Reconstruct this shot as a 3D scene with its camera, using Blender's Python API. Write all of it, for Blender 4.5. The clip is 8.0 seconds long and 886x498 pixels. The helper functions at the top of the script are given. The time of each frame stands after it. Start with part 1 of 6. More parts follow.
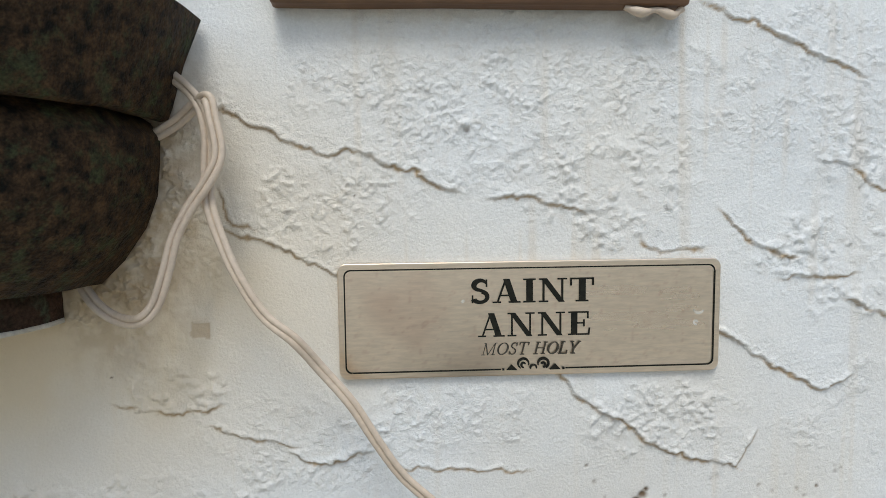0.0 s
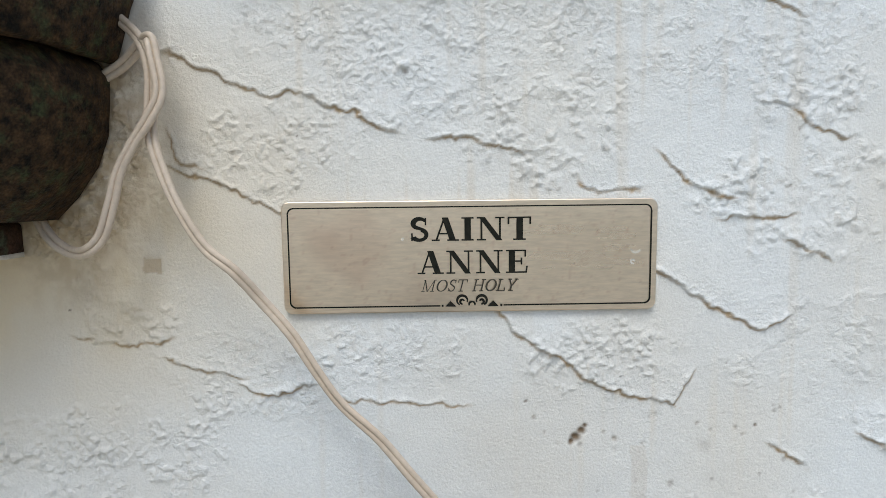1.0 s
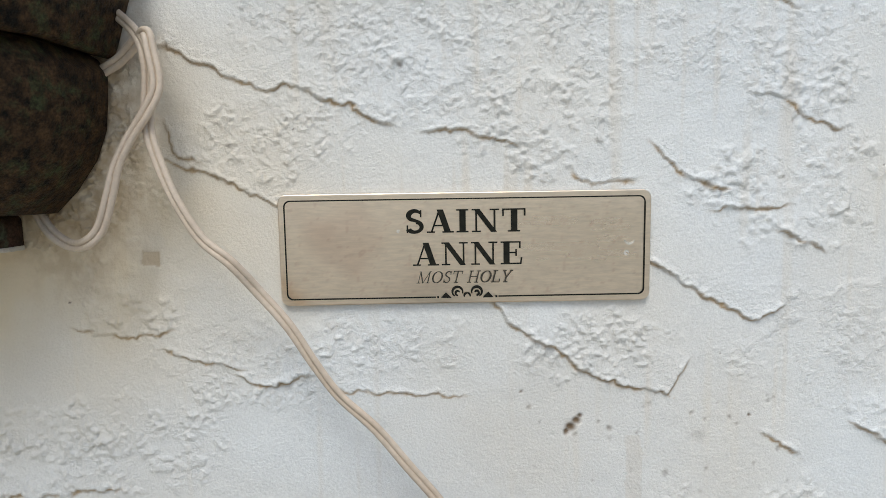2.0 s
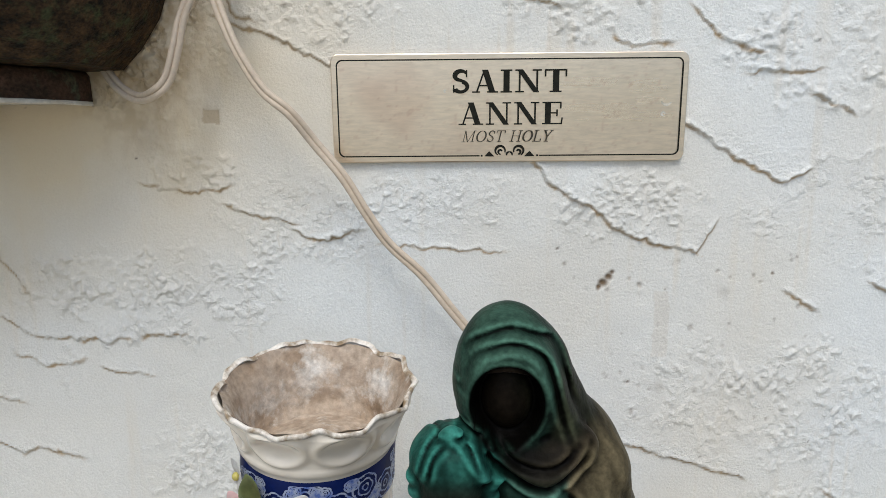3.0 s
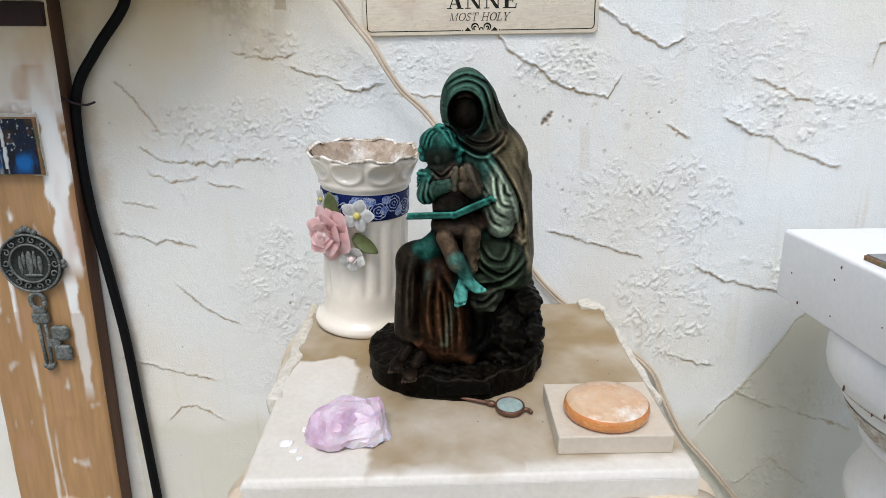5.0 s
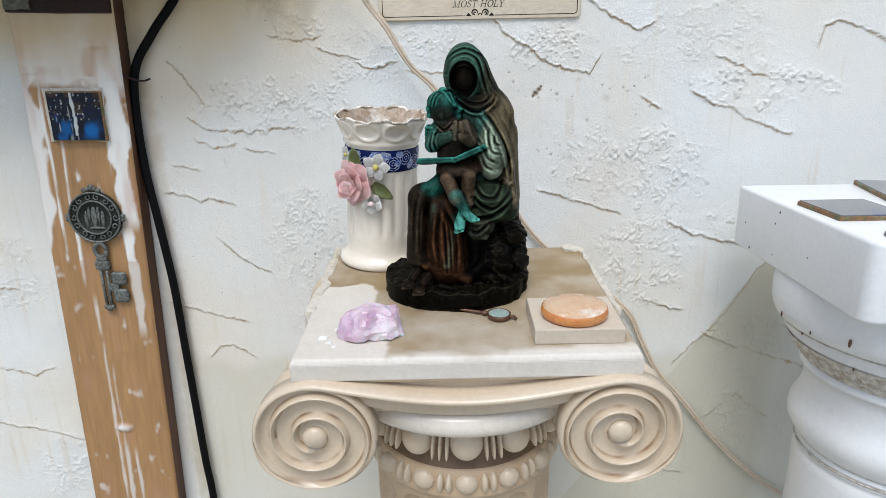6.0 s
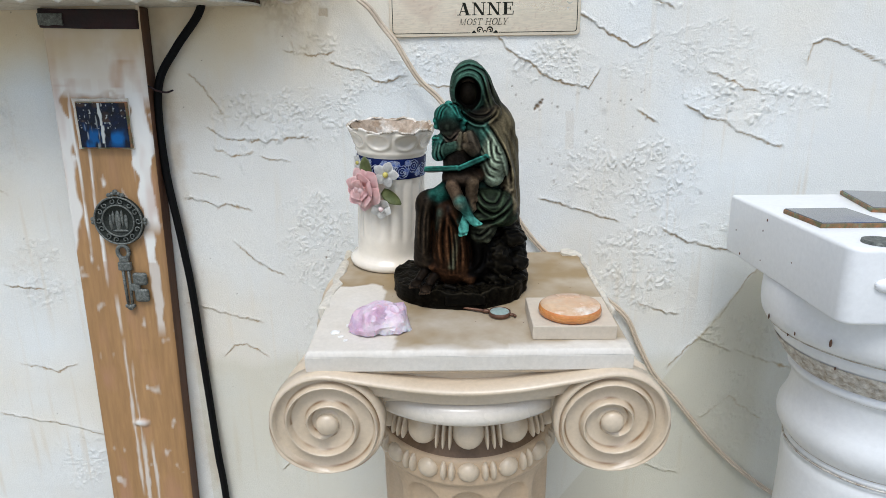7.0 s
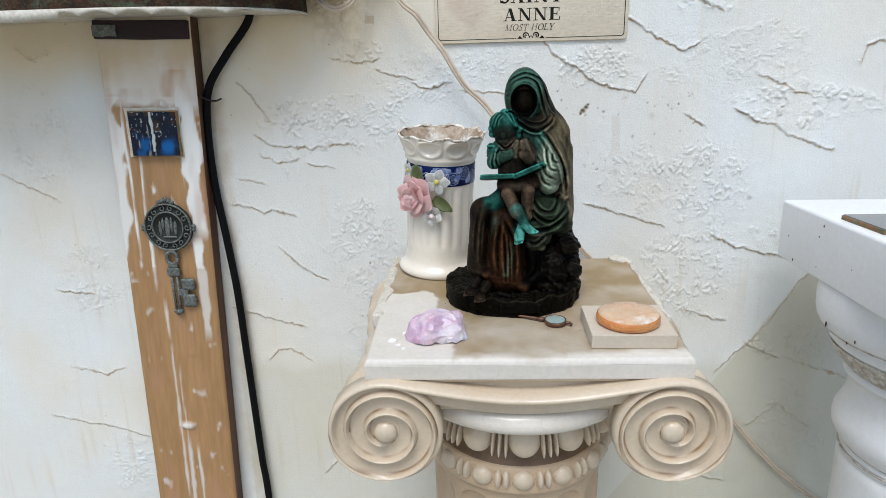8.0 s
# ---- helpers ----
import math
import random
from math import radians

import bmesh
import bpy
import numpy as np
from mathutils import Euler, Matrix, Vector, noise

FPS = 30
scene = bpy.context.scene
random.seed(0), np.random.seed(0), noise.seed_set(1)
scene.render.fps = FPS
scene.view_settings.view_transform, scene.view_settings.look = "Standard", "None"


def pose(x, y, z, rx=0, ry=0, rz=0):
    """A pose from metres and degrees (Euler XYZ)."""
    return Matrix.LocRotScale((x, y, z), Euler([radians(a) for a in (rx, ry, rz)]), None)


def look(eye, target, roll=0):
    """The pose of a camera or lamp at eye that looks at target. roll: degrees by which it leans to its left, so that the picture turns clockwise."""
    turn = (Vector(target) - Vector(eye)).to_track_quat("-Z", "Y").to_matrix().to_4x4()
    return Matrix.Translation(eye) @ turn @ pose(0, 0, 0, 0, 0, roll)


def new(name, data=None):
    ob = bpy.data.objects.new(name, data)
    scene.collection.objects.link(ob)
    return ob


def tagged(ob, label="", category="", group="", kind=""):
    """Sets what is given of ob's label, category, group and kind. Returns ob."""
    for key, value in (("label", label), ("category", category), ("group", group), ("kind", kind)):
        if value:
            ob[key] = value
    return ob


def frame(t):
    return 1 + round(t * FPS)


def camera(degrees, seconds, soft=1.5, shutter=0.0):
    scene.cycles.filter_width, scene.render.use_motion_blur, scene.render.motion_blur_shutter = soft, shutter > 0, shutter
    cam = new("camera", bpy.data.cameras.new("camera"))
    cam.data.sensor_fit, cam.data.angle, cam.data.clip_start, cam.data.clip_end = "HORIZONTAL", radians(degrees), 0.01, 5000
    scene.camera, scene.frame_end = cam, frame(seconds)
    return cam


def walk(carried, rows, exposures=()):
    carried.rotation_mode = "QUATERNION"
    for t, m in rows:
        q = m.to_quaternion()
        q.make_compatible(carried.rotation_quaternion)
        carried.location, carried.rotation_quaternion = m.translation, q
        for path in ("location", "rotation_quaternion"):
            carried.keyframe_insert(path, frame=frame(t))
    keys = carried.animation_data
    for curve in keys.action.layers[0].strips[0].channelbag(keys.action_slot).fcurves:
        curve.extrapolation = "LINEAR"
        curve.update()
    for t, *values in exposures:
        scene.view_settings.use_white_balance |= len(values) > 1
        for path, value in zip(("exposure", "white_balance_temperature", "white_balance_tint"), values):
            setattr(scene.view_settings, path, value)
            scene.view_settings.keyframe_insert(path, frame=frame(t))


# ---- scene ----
cam = camera(72.0, 8.0, soft=0.55)
PATH = [
    (0, (-0.0139, -0.3366, 1.2442), (0.0953, 1.6536, 1.0794), -0.63),
    (0.5, (0.0129, -0.3422, 1.2239), (0.0483, 1.6497, 1.0470), -0.60),
    (1, (0.0317, -0.3508, 1.2180), (0.0681, 1.6378, 1.0085), -0.67),
    (2.5, (0.0361, -0.3580, 1.2141), (0.0419, 1.6298, 0.9928), -1.47),
    (2.7, (0.0297, -0.3647, 1.2095), (-0.0062, 1.6082, 0.8832), -1.82),
    (3, (0.0162, -0.3834, 1.1638), (0.0006, 1.5799, 0.7829), -0.48),
    (3.2, (0.0098, -0.4055, 1.1423), (0.0051, 1.5527, 0.7358), -0.08),
    (3.5, (0.0174, -0.4298, 1.1207), (-0.0042, 1.5219, 0.6842), -1.00),
    (4, (0.0218, -0.4785, 1.1118), (-0.0082, 1.4544, 0.5990), -1.31),
    (4.5, (0.0201, -0.5317, 1.1110), (0.0030, 1.3940, 0.5709), -0.78),
    (5, (0.0211, -0.5971, 1.1099), (0.0050, 1.3257, 0.5600), -0.94),
    (5.2, (0.0204, -0.6227, 1.1086), (-0.0096, 1.2985, 0.5536), -0.73),
    (6.3, (0.0267, -0.7203, 1.0944), (-0.0180, 1.1949, 0.5202), -1.19),
    (6.5, (0.0265, -0.7296, 1.0970), (-0.0248, 1.1916, 0.5433), -0.85),
    (7, (0.0270, -0.7359, 1.0998), (-0.0348, 1.1887, 0.5592), -0.82),
    (7.5, (0.0165, -0.7347, 1.0996), (-0.0805, 1.1859, 0.5505), -1.17),
    (8, (-0.0020, -0.7361, 1.1063), (-0.1304, 1.1862, 0.5694), -1.43),
]
walk(cam, [(t, look(eye, target, roll)) for t, eye, target, roll in PATH],
     [(0, -0.02, 6120, 7), (1.0, 0.0, 6020, 7), (2.5, 0.0, 6200, 8), (3.2, 0.05, 6200, 8), (4.5, 0.22, 6110, 9), (8, 0.17, 5920, 7)])

# ---- light ----
SUN_EL, SUN_AZ = radians(60), radians(190)
world = bpy.data.worlds.new("sky")
scene.world = world
world.use_nodes = True
wn, wl = world.node_tree.nodes, world.node_tree.links
sky = wn.new("ShaderNodeTexSky")
sky.sky_type, sky.sun_disc = "NISHITA", False
sky.sun_elevation, sky.sun_rotation = SUN_EL, SUN_AZ
sky.air_density, sky.dust_density, sky.ozone_density = 1.0, 3.2, 1.2
wl.new(sky.outputs[0], wn["Background"].inputs[0])
wn["Background"].inputs[1].default_value = 0.14
sun = bpy.data.lights.new("sun", "SUN")
sun.energy, sun.angle, sun.color = 1.5, radians(26), (1.0, 0.985, 0.96)
sun_ob = new("sun", sun)
sun_dir = Vector((math.sin(SUN_AZ) * math.cos(SUN_EL), math.cos(SUN_AZ) * math.cos(SUN_EL), math.sin(SUN_EL)))
sun_ob.matrix_world = look(sun_dir * 20, (0, 0, 0))
scene.view_settings.exposure = 0.0


# ---- materials ----
def mat(name, a, b=None, scale=25.0, amount=1.0, fine=260.0, finemix=0.25, rough=0.6, metal=0.0, bump=0.25, bscale=500.0,
        depth=0.0006, stretch=(1, 1, 1), coat=0.0, trans=0.0, sub=0.0, paint="", stains=(), third=None, sharp=0.25, torn="", spec=0.5):
    """A surface: two or three colours mixed by coarse and fine noise, uneven gloss and fine relief."""
    m = bpy.data.materials.new(name)
    m.use_nodes = True
    n, l = m.node_tree.nodes, m.node_tree.links
    p = n["Principled BSDF"]
    co = n.new("ShaderNodeTexCoord")
    mp = n.new("ShaderNodeMapping")
    mp.inputs["Scale"].default_value = stretch
    l.new(co.outputs["Object"], mp.inputs[0])

    def noise_at(s, detail=4.0, r=0.6):
        t = n.new("ShaderNodeTexNoise")
        t.inputs["Scale"].default_value, t.inputs["Detail"].default_value, t.inputs["Roughness"].default_value = s, detail, r
        l.new(mp.outputs[0], t.inputs["Vector"])
        return t.outputs[0]

    def ramp(src, lo, hi):
        r = n.new("ShaderNodeMapRange")
        r.inputs[1].default_value, r.inputs[2].default_value = lo, hi
        l.new(src, r.inputs[0])
        return r.outputs[0]

    def mix(fac, ca, cb, kind="MIX"):
        x = n.new("ShaderNodeMix")
        x.data_type, x.blend_type = "RGBA", kind
        for v, k in ((fac, 0), (ca, 6), (cb, 7)):
            if isinstance(v, (int, float)):
                x.inputs[k].default_value = v
            elif isinstance(v, tuple):
                x.inputs[k].default_value = (*v, 1)
            else:
                l.new(v, x.inputs[k])
        return x.outputs[2]

    b = b or tuple(c * 0.75 for c in a)
    coarse = noise_at(scale)
    col = mix(ramp(coarse, 0.5 - sharp, 0.5 + sharp), a, b)
    if paint:
        at = n.new("ShaderNodeAttribute")
        at.attribute_name = paint
        col = mix(0.25 * amount, at.outputs["Color"], mix(ramp(coarse, 0.3, 0.7), at.outputs["Color"], b))
    if third:
        col = mix(ramp(noise_at(scale * 0.45, 6.0, 0.7), 0.52, 0.66), col, third)
    fn = noise_at(fine, 3.0)
    shade = n.new("ShaderNodeMapRange")
    shade.inputs[1].default_value, shade.inputs[2].default_value = 0.25, 0.75
    shade.inputs[3].default_value, shade.inputs[4].default_value = 1 - finemix, 1 + finemix * 0.5
    l.new(fn, shade.inputs[0])
    col = mix(1.0, col, shade.outputs[0], "MULTIPLY")
    for attribute, colour in stains:
        at = n.new("ShaderNodeAttribute")
        at.attribute_name = attribute
        col = mix(at.outputs["Fac"], col, colour)
    l.new(col, p.inputs["Base Color"])
    ro = n.new("ShaderNodeMapRange")
    ro.inputs[3].default_value, ro.inputs[4].default_value = max(rough - 0.1, 0.02), min(rough + 0.12, 1)
    l.new(coarse, ro.inputs[0])
    l.new(ro.outputs[0], p.inputs["Roughness"])
    p.inputs["Metallic"].default_value = metal
    p.inputs["Specular IOR Level"].default_value = spec
    p.inputs["Coat Weight"].default_value = coat
    p.inputs["Coat Roughness"].default_value = 0.12
    p.inputs["Transmission Weight"].default_value = trans
    p.inputs["Subsurface Weight"].default_value = sub
    p.inputs["Subsurface Scale"].default_value = 0.01
    if bump:
        bp = n.new("ShaderNodeBump")
        bp.inputs["Strength"].default_value, bp.inputs["Distance"].default_value = bump, depth
        height = noise_at(bscale, 4.0, 0.65)
        if torn:
            at = n.new("ShaderNodeAttribute")
            at.attribute_name = torn
            k = n.new("ShaderNodeMath")
            k.operation = "MULTIPLY_ADD"
            grit = n.new("ShaderNodeMath")
            grit.operation = "MULTIPLY"
            l.new(ramp(noise_at(520.0, 4.0, 0.6), 0.44, 0.60), grit.inputs[0])
            grit.inputs[1].default_value = 0.75
            l.new(at.outputs["Fac"], k.inputs[0])
            l.new(grit.outputs[0], k.inputs[1])
            l.new(height, k.inputs[2])
            height = k.outputs[0]
        l.new(height, bp.inputs["Height"])
        l.new(bp.outputs[0], p.inputs["Normal"])
    return m


M_WALL = mat("white_stucco_paint", (0.80, 0.815, 0.78), (0.75, 0.76, 0.725), scale=9, fine=700, finemix=0.11, rough=0.62, bump=0.8, bscale=600, depth=0.0007, torn="torn",
             stains=(("warm", (0.74, 0.61, 0.40)), ("mark", (0.13, 0.085, 0.045)), ("grime_shade", (0.44, 0.31, 0.16)), ("sage", (0.55, 0.51, 0.37))))
M_GROUND = mat("dusty_paving", (0.42, 0.405, 0.35), (0.34, 0.33, 0.28), scale=3, fine=60, rough=0.9, bump=0.4, bscale=60, depth=0.003)
M_BRASS = mat("brushed_brass", (0.90, 0.76, 0.58), (0.87, 0.72, 0.545), scale=30, fine=620, finemix=0.14, rough=0.30, metal=1.0, bump=0.3, bscale=900, depth=0.00012, stretch=(0.18, 1, 1), stains=(("tarnish", (0.64, 0.44, 0.32)),))
M_INK = mat("black_engraving", (0.008, 0.010, 0.008), (0.03, 0.028, 0.02), scale=420, rough=0.75, spec=0.08, bump=0.1)
M_GREY = mat("worn_engraving", (0.03, 0.03, 0.025), (0.10, 0.085, 0.06), scale=300, rough=0.75, spec=0.08, bump=0.1)
M_CORD = mat("cream_cord", (0.66, 0.55, 0.42), (0.56, 0.45, 0.33), scale=40, fine=300, finemix=0.12, rough=0.45, bump=0.15, bscale=300)
M_CABLE = mat("black_rubber", (0.003, 0.003, 0.003), (0.006, 0.006, 0.006), scale=60, rough=0.6, spec=0.1, bump=0.3, bscale=200)
M_IRON = mat("dark_patina", (0.005, 0.004, 0.0025), (0.090, 0.052, 0.024), scale=170, fine=700, finemix=0.7, rough=0.6, spec=0.15, bump=1.0, bscale=260, depth=0.003, third=(0.055, 0.064, 0.028), sharp=0.16)
M_SHELF = mat("mottled_shelf", (0.018, 0.016, 0.010), (0.10, 0.055, 0.035), scale=75, fine=500, finemix=0.6, rough=0.75, spec=0.1, bump=0.8, bscale=260, depth=0.002, third=(0.085, 0.105, 0.065))
M_LIP = mat("drippy_white_paint", (0.68, 0.645, 0.56), (0.52, 0.46, 0.35), scale=60, rough=0.5, bump=0.3, bscale=200, depth=0.001)
M_PLANK = mat("peach_painted_wood", (0.42, 0.240, 0.098), (0.31, 0.168, 0.064), scale=20, fine=200, finemix=0.2, rough=0.5, bump=0.35, bscale=160, depth=0.001, stretch=(1, 1, 0.12),
              stains=(("white", (0.76, 0.74, 0.68)), ("rust", (0.42, 0.22, 0.14)), ("soot_shade", (0.55, 0.41, 0.23))))
M_PLANKSIDE = mat("brown_board_edge", (0.15, 0.065, 0.03), (0.05, 0.022, 0.010), scale=30, rough=0.6, stretch=(1, 1, 0.1), bump=0.4, bscale=160, depth=0.001)
M_PEWTER = mat("dark_pewter", (0.045, 0.050, 0.043), (0.24, 0.25, 0.22), scale=300, fine=700, finemix=0.5, rough=0.55, metal=0.3, bump=0.5, bscale=500)
M_PEWTER_DARK = mat("blackened_pewter", (0.012, 0.015, 0.012), (0.05, 0.055, 0.045), scale=400, fine=700, finemix=0.5, rough=0.65, metal=0.2, spec=0.25, bump=0.6, bscale=500)
M_BRACKET = mat("rusty_black_bracket", (0.005, 0.004, 0.004), (0.03, 0.006, 0.006), scale=60, rough=0.7, bump=0.6, bscale=200, depth=0.001)
M_CAP = mat("cream_resin", (0.645, 0.54, 0.40), (0.565, 0.45, 0.31), scale=18, fine=300, finemix=0.08, rough=0.36, bump=0.12, bscale=300, depth=0.0005, coat=0.22,
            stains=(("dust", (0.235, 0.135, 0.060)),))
M_CAPTOP = mat("pale_resin", (0.70, 0.66, 0.585), (0.63, 0.575, 0.48), scale=22, fine=300, finemix=0.08, rough=0.5, bump=0.2, bscale=260, depth=0.0006,
               stains=(("dust", (0.275, 0.192, 0.088)),))
M_ROLL = mat("worn_white_resin", (0.78, 0.72, 0.62), (0.70, 0.62, 0.50), scale=16, fine=300, finemix=0.06, rough=0.26, bump=0.1, bscale=300, depth=0.0004, coat=0.4)
M_TERRA = mat("tan_resin", (0.57, 0.425, 0.275), (0.50, 0.36, 0.22), scale=18, fine=300, finemix=0.1, rough=0.5, bump=0.15, bscale=300, depth=0.0005)
M_SOIL_SHADE = mat("soiled_shaded_resin", (0.13, 0.075, 0.036), (0.25, 0.16, 0.09), scale=40, fine=300, finemix=0.2, rough=0.6, bump=0.2)
M_WHITE = mat("glossy_white_paint", (0.82, 0.825, 0.81), (0.77, 0.775, 0.76), scale=14, fine=200, finemix=0.05, rough=0.35, bump=0.2, bscale=120, depth=0.0008, coat=0.15)
M_BAND = mat("beige_braid", (0.38, 0.32, 0.24), (0.72, 0.69, 0.62), scale=150, rough=0.6, bump=0.3, sharp=0.15)
M_PORC = mat("glazed_porcelain", (0.83, 0.765, 0.645), (0.79, 0.695, 0.55), scale=16, fine=200, finemix=0.04, rough=0.18, bump=0.05, coat=0.4, sub=0.0)
M_SOOT = mat("dusty_porcelain", (0.62, 0.52, 0.41), (0.30, 0.21, 0.13), scale=60, third=(0.78, 0.74, 0.66), fine=300, finemix=0.35, rough=0.9, bump=0.6, bscale=250, depth=0.001)
M_RIM = mat("gilded_worn_rim", (0.80, 0.74, 0.64), (0.30, 0.22, 0.13), scale=110, fine=300, rough=0.35, bump=0.2, sharp=0.08)
M_BLUE = mat("cobalt_print", (0.003, 0.008, 0.055), (0.006, 0.016, 0.10), scale=80, rough=0.4, spec=0.15, bump=0.05)
M_BLUE_LIGHT = mat("pale_blue_print", (0.50, 0.55, 0.66), (0.10, 0.16, 0.42), scale=260, rough=0.35, spec=0.2, sharp=0.12, bump=0.05)
M_PINK = mat("pink_porcelain", (0.87, 0.50, 0.48), (0.90, 0.72, 0.67), scale=60, fine=300, finemix=0.06, rough=0.3, bump=0.08, coat=0.2)
M_PETAL = mat("white_porcelain", (0.87, 0.855, 0.80), (0.82, 0.80, 0.74), scale=60, rough=0.3, bump=0.08, coat=0.2)
M_LEAF = mat("olive_porcelain", (0.30, 0.33, 0.12), (0.17, 0.21, 0.07), scale=90, rough=0.35, bump=0.1, coat=0.2)
M_YELLOW = mat("yellow_porcelain", (0.7, 0.6, 0.15), rough=0.4, bump=0.1)
M_AMETHYST = mat("pale_amethyst", (0.52, 0.28, 0.43), (0.86, 0.80, 0.79), scale=40, fine=240, finemix=0.15, rough=0.35, trans=0.15, sub=0.3, bump=0.4, bscale=220, depth=0.001, sharp=0.2)
M_AGATE_TOP = mat("pale_agate", (0.62, 0.47, 0.31), (0.55, 0.28, 0.12), scale=55, fine=200, finemix=0.12, rough=0.25, bump=0.05, coat=0.3, third=(0.72, 0.67, 0.57))
M_AGATE = mat("orange_agate", (0.55, 0.16, 0.03), (0.62, 0.30, 0.09), scale=60, rough=0.25, bump=0.1, coat=0.3, stretch=(1, 1, 3))
M_SLAB = mat("cream_stone", (0.58, 0.505, 0.395), (0.52, 0.44, 0.335), scale=40, fine=300, finemix=0.08, rough=0.6, bump=0.2)
M_BRONZE = mat("antique_bronze", (0.10, 0.05, 0.03), (0.2, 0.1, 0.06), scale=150, rough=0.45, metal=0.5, bump=0.3)
M_TURQ = mat("turquoise_enamel", (0.22, 0.31, 0.28), (0.38, 0.44, 0.39), scale=300, rough=0.4, bump=0.2)
M_TILE_EDGE = mat("tile_edge", (0.12, 0.12, 0.045), (0.28, 0.12, 0.05), scale=130, sharp=0.12, rough=0.6, bump=0.4, third=(0.16, 0.24, 0.14), bscale=200)
M_TILE_TOP = mat("slate_blue_glaze", (0.09, 0.10, 0.12), (0.20, 0.19, 0.17), scale=30, third=(0.06, 0.08, 0.16), rough=0.15, bump=0.05, coat=0.3)
M_TILE_BLUE = mat("dark_blue_glaze", (0.006, 0.007, 0.010), (0.006, 0.012, 0.035), scale=90, fine=400, finemix=0.5, rough=0.35, spec=0.2, bump=0.1, coat=0.08, sharp=0.15, stains=(("umber", (0.06, 0.035, 0.018)), ("bright", (0.008, 0.10, 0.30)), ("pale", (0.48, 0.50, 0.47))))
M_STATUE = mat("patinated_bronze", (0.008, 0.007, 0.006), (0.006, 0.005, 0.004), scale=70, fine=600, finemix=0.4, rough=0.4, metal=0.0, spec=0.03, bump=0.5, bscale=450, depth=0.0006, paint="patina_shade")
M_WOOD = mat("brown_wood", (0.20, 0.11, 0.05), (0.12, 0.06, 0.03), scale=25, rough=0.6, stretch=(0.15, 1, 1), bump=0.3)


# ---- builders ----
def mesh_object(name, verts, faces, material, parent=None, label="", smooth=True):
    me = bpy.data.meshes.new(name)
    me.from_pydata([tuple(v) for v in verts], [], [tuple(f) for f in faces])
    me.materials.append(material)
    if smooth:
        me.shade_smooth()
    me.update()
    ob = new(name, me)
    if parent is not None:
        ob.parent = parent
    if label:
        ob["label"] = label
    return ob


def part(name, bm, material, parent=None, label="", smooth=False):
    me = bpy.data.meshes.new(name)
    bmesh.ops.recalc_face_normals(bm, faces=bm.faces)
    bm.to_mesh(me)
    bm.free()
    me.materials.append(material)
    if smooth:
        me.shade_smooth()
    ob = new(name, me)
    if parent is not None:
        ob.parent = parent
    if label:
        ob["label"] = label
    return ob


def thing(name, m, label, category, group=""):
    ob = new(name)
    ob.empty_display_size = 0.02
    ob.matrix_basis = m
    return tagged(ob, label, category, group)


def box(x0, x1, y0, y1, z0, z1, bevel=0.001, segments=2, bm=None):
    own = bmesh.new()
    bmesh.ops.create_cube(own, size=1)
    for v in own.verts:
        v.co = Vector(((x0 + x1) / 2 + v.co.x * (x1 - x0), (y0 + y1) / 2 + v.co.y * (y1 - y0), (z0 + z1) / 2 + v.co.z * (z1 - z0)))
    if bevel:
        bmesh.ops.bevel(own, geom=own.edges[:], offset=bevel, segments=segments, affect="EDGES", profile=0.5)
    return own


def roughen(bm, amount, scale, cuts=0):
    if cuts:
        bmesh.ops.subdivide_edges(bm, edges=bm.edges[:], cuts=cuts, use_grid_fill=True)
    for v in bm.verts:
        v.co += noise.noise_vector(v.co * scale) * amount
    return bm


def lathe(profile, seg=96, shape=None, close=False):
    """Vertices and faces of a turned form; shape(r, angle, z) may change the radius and height."""
    verts, faces = [], []
    for r, z in profile:
        for k in range(seg):
            a = 2 * math.pi * k / seg
            rr, zz = shape(r, a, z) if shape else (r, z)
            verts.append((rr * math.cos(a), rr * math.sin(a), zz))
    n = len(profile)
    for i in range(n - 1):
        for k in range(seg):
            k2 = (k + 1) % seg
            faces.append((i * seg + k, i * seg + k2, (i + 1) * seg + k2, (i + 1) * seg + k))
    if close:
        faces.append(tuple(reversed(range(seg))))
        faces.append(tuple((n - 1) * seg + k for k in range(seg)))
    return verts, faces


def spline(points, steps=10):
    pts = [Vector(p) for p in points]
    pts = [pts[0] * 2 - pts[1]] + pts + [pts[-1] * 2 - pts[-2]]
    out = []
    for i in range(1, len(pts) - 2):
        for s in range(steps):
            t = s / steps
            p0, p1, p2, p3 = pts[i - 1:i + 3]
            out.append(0.5 * (2 * p1 + (p2 - p0) * t + (2 * p0 - 5 * p1 + 4 * p2 - p3) * t * t + (3 * p1 - p0 - 3 * p2 + p3) * t ** 3))
    out.append(pts[-2])
    return out


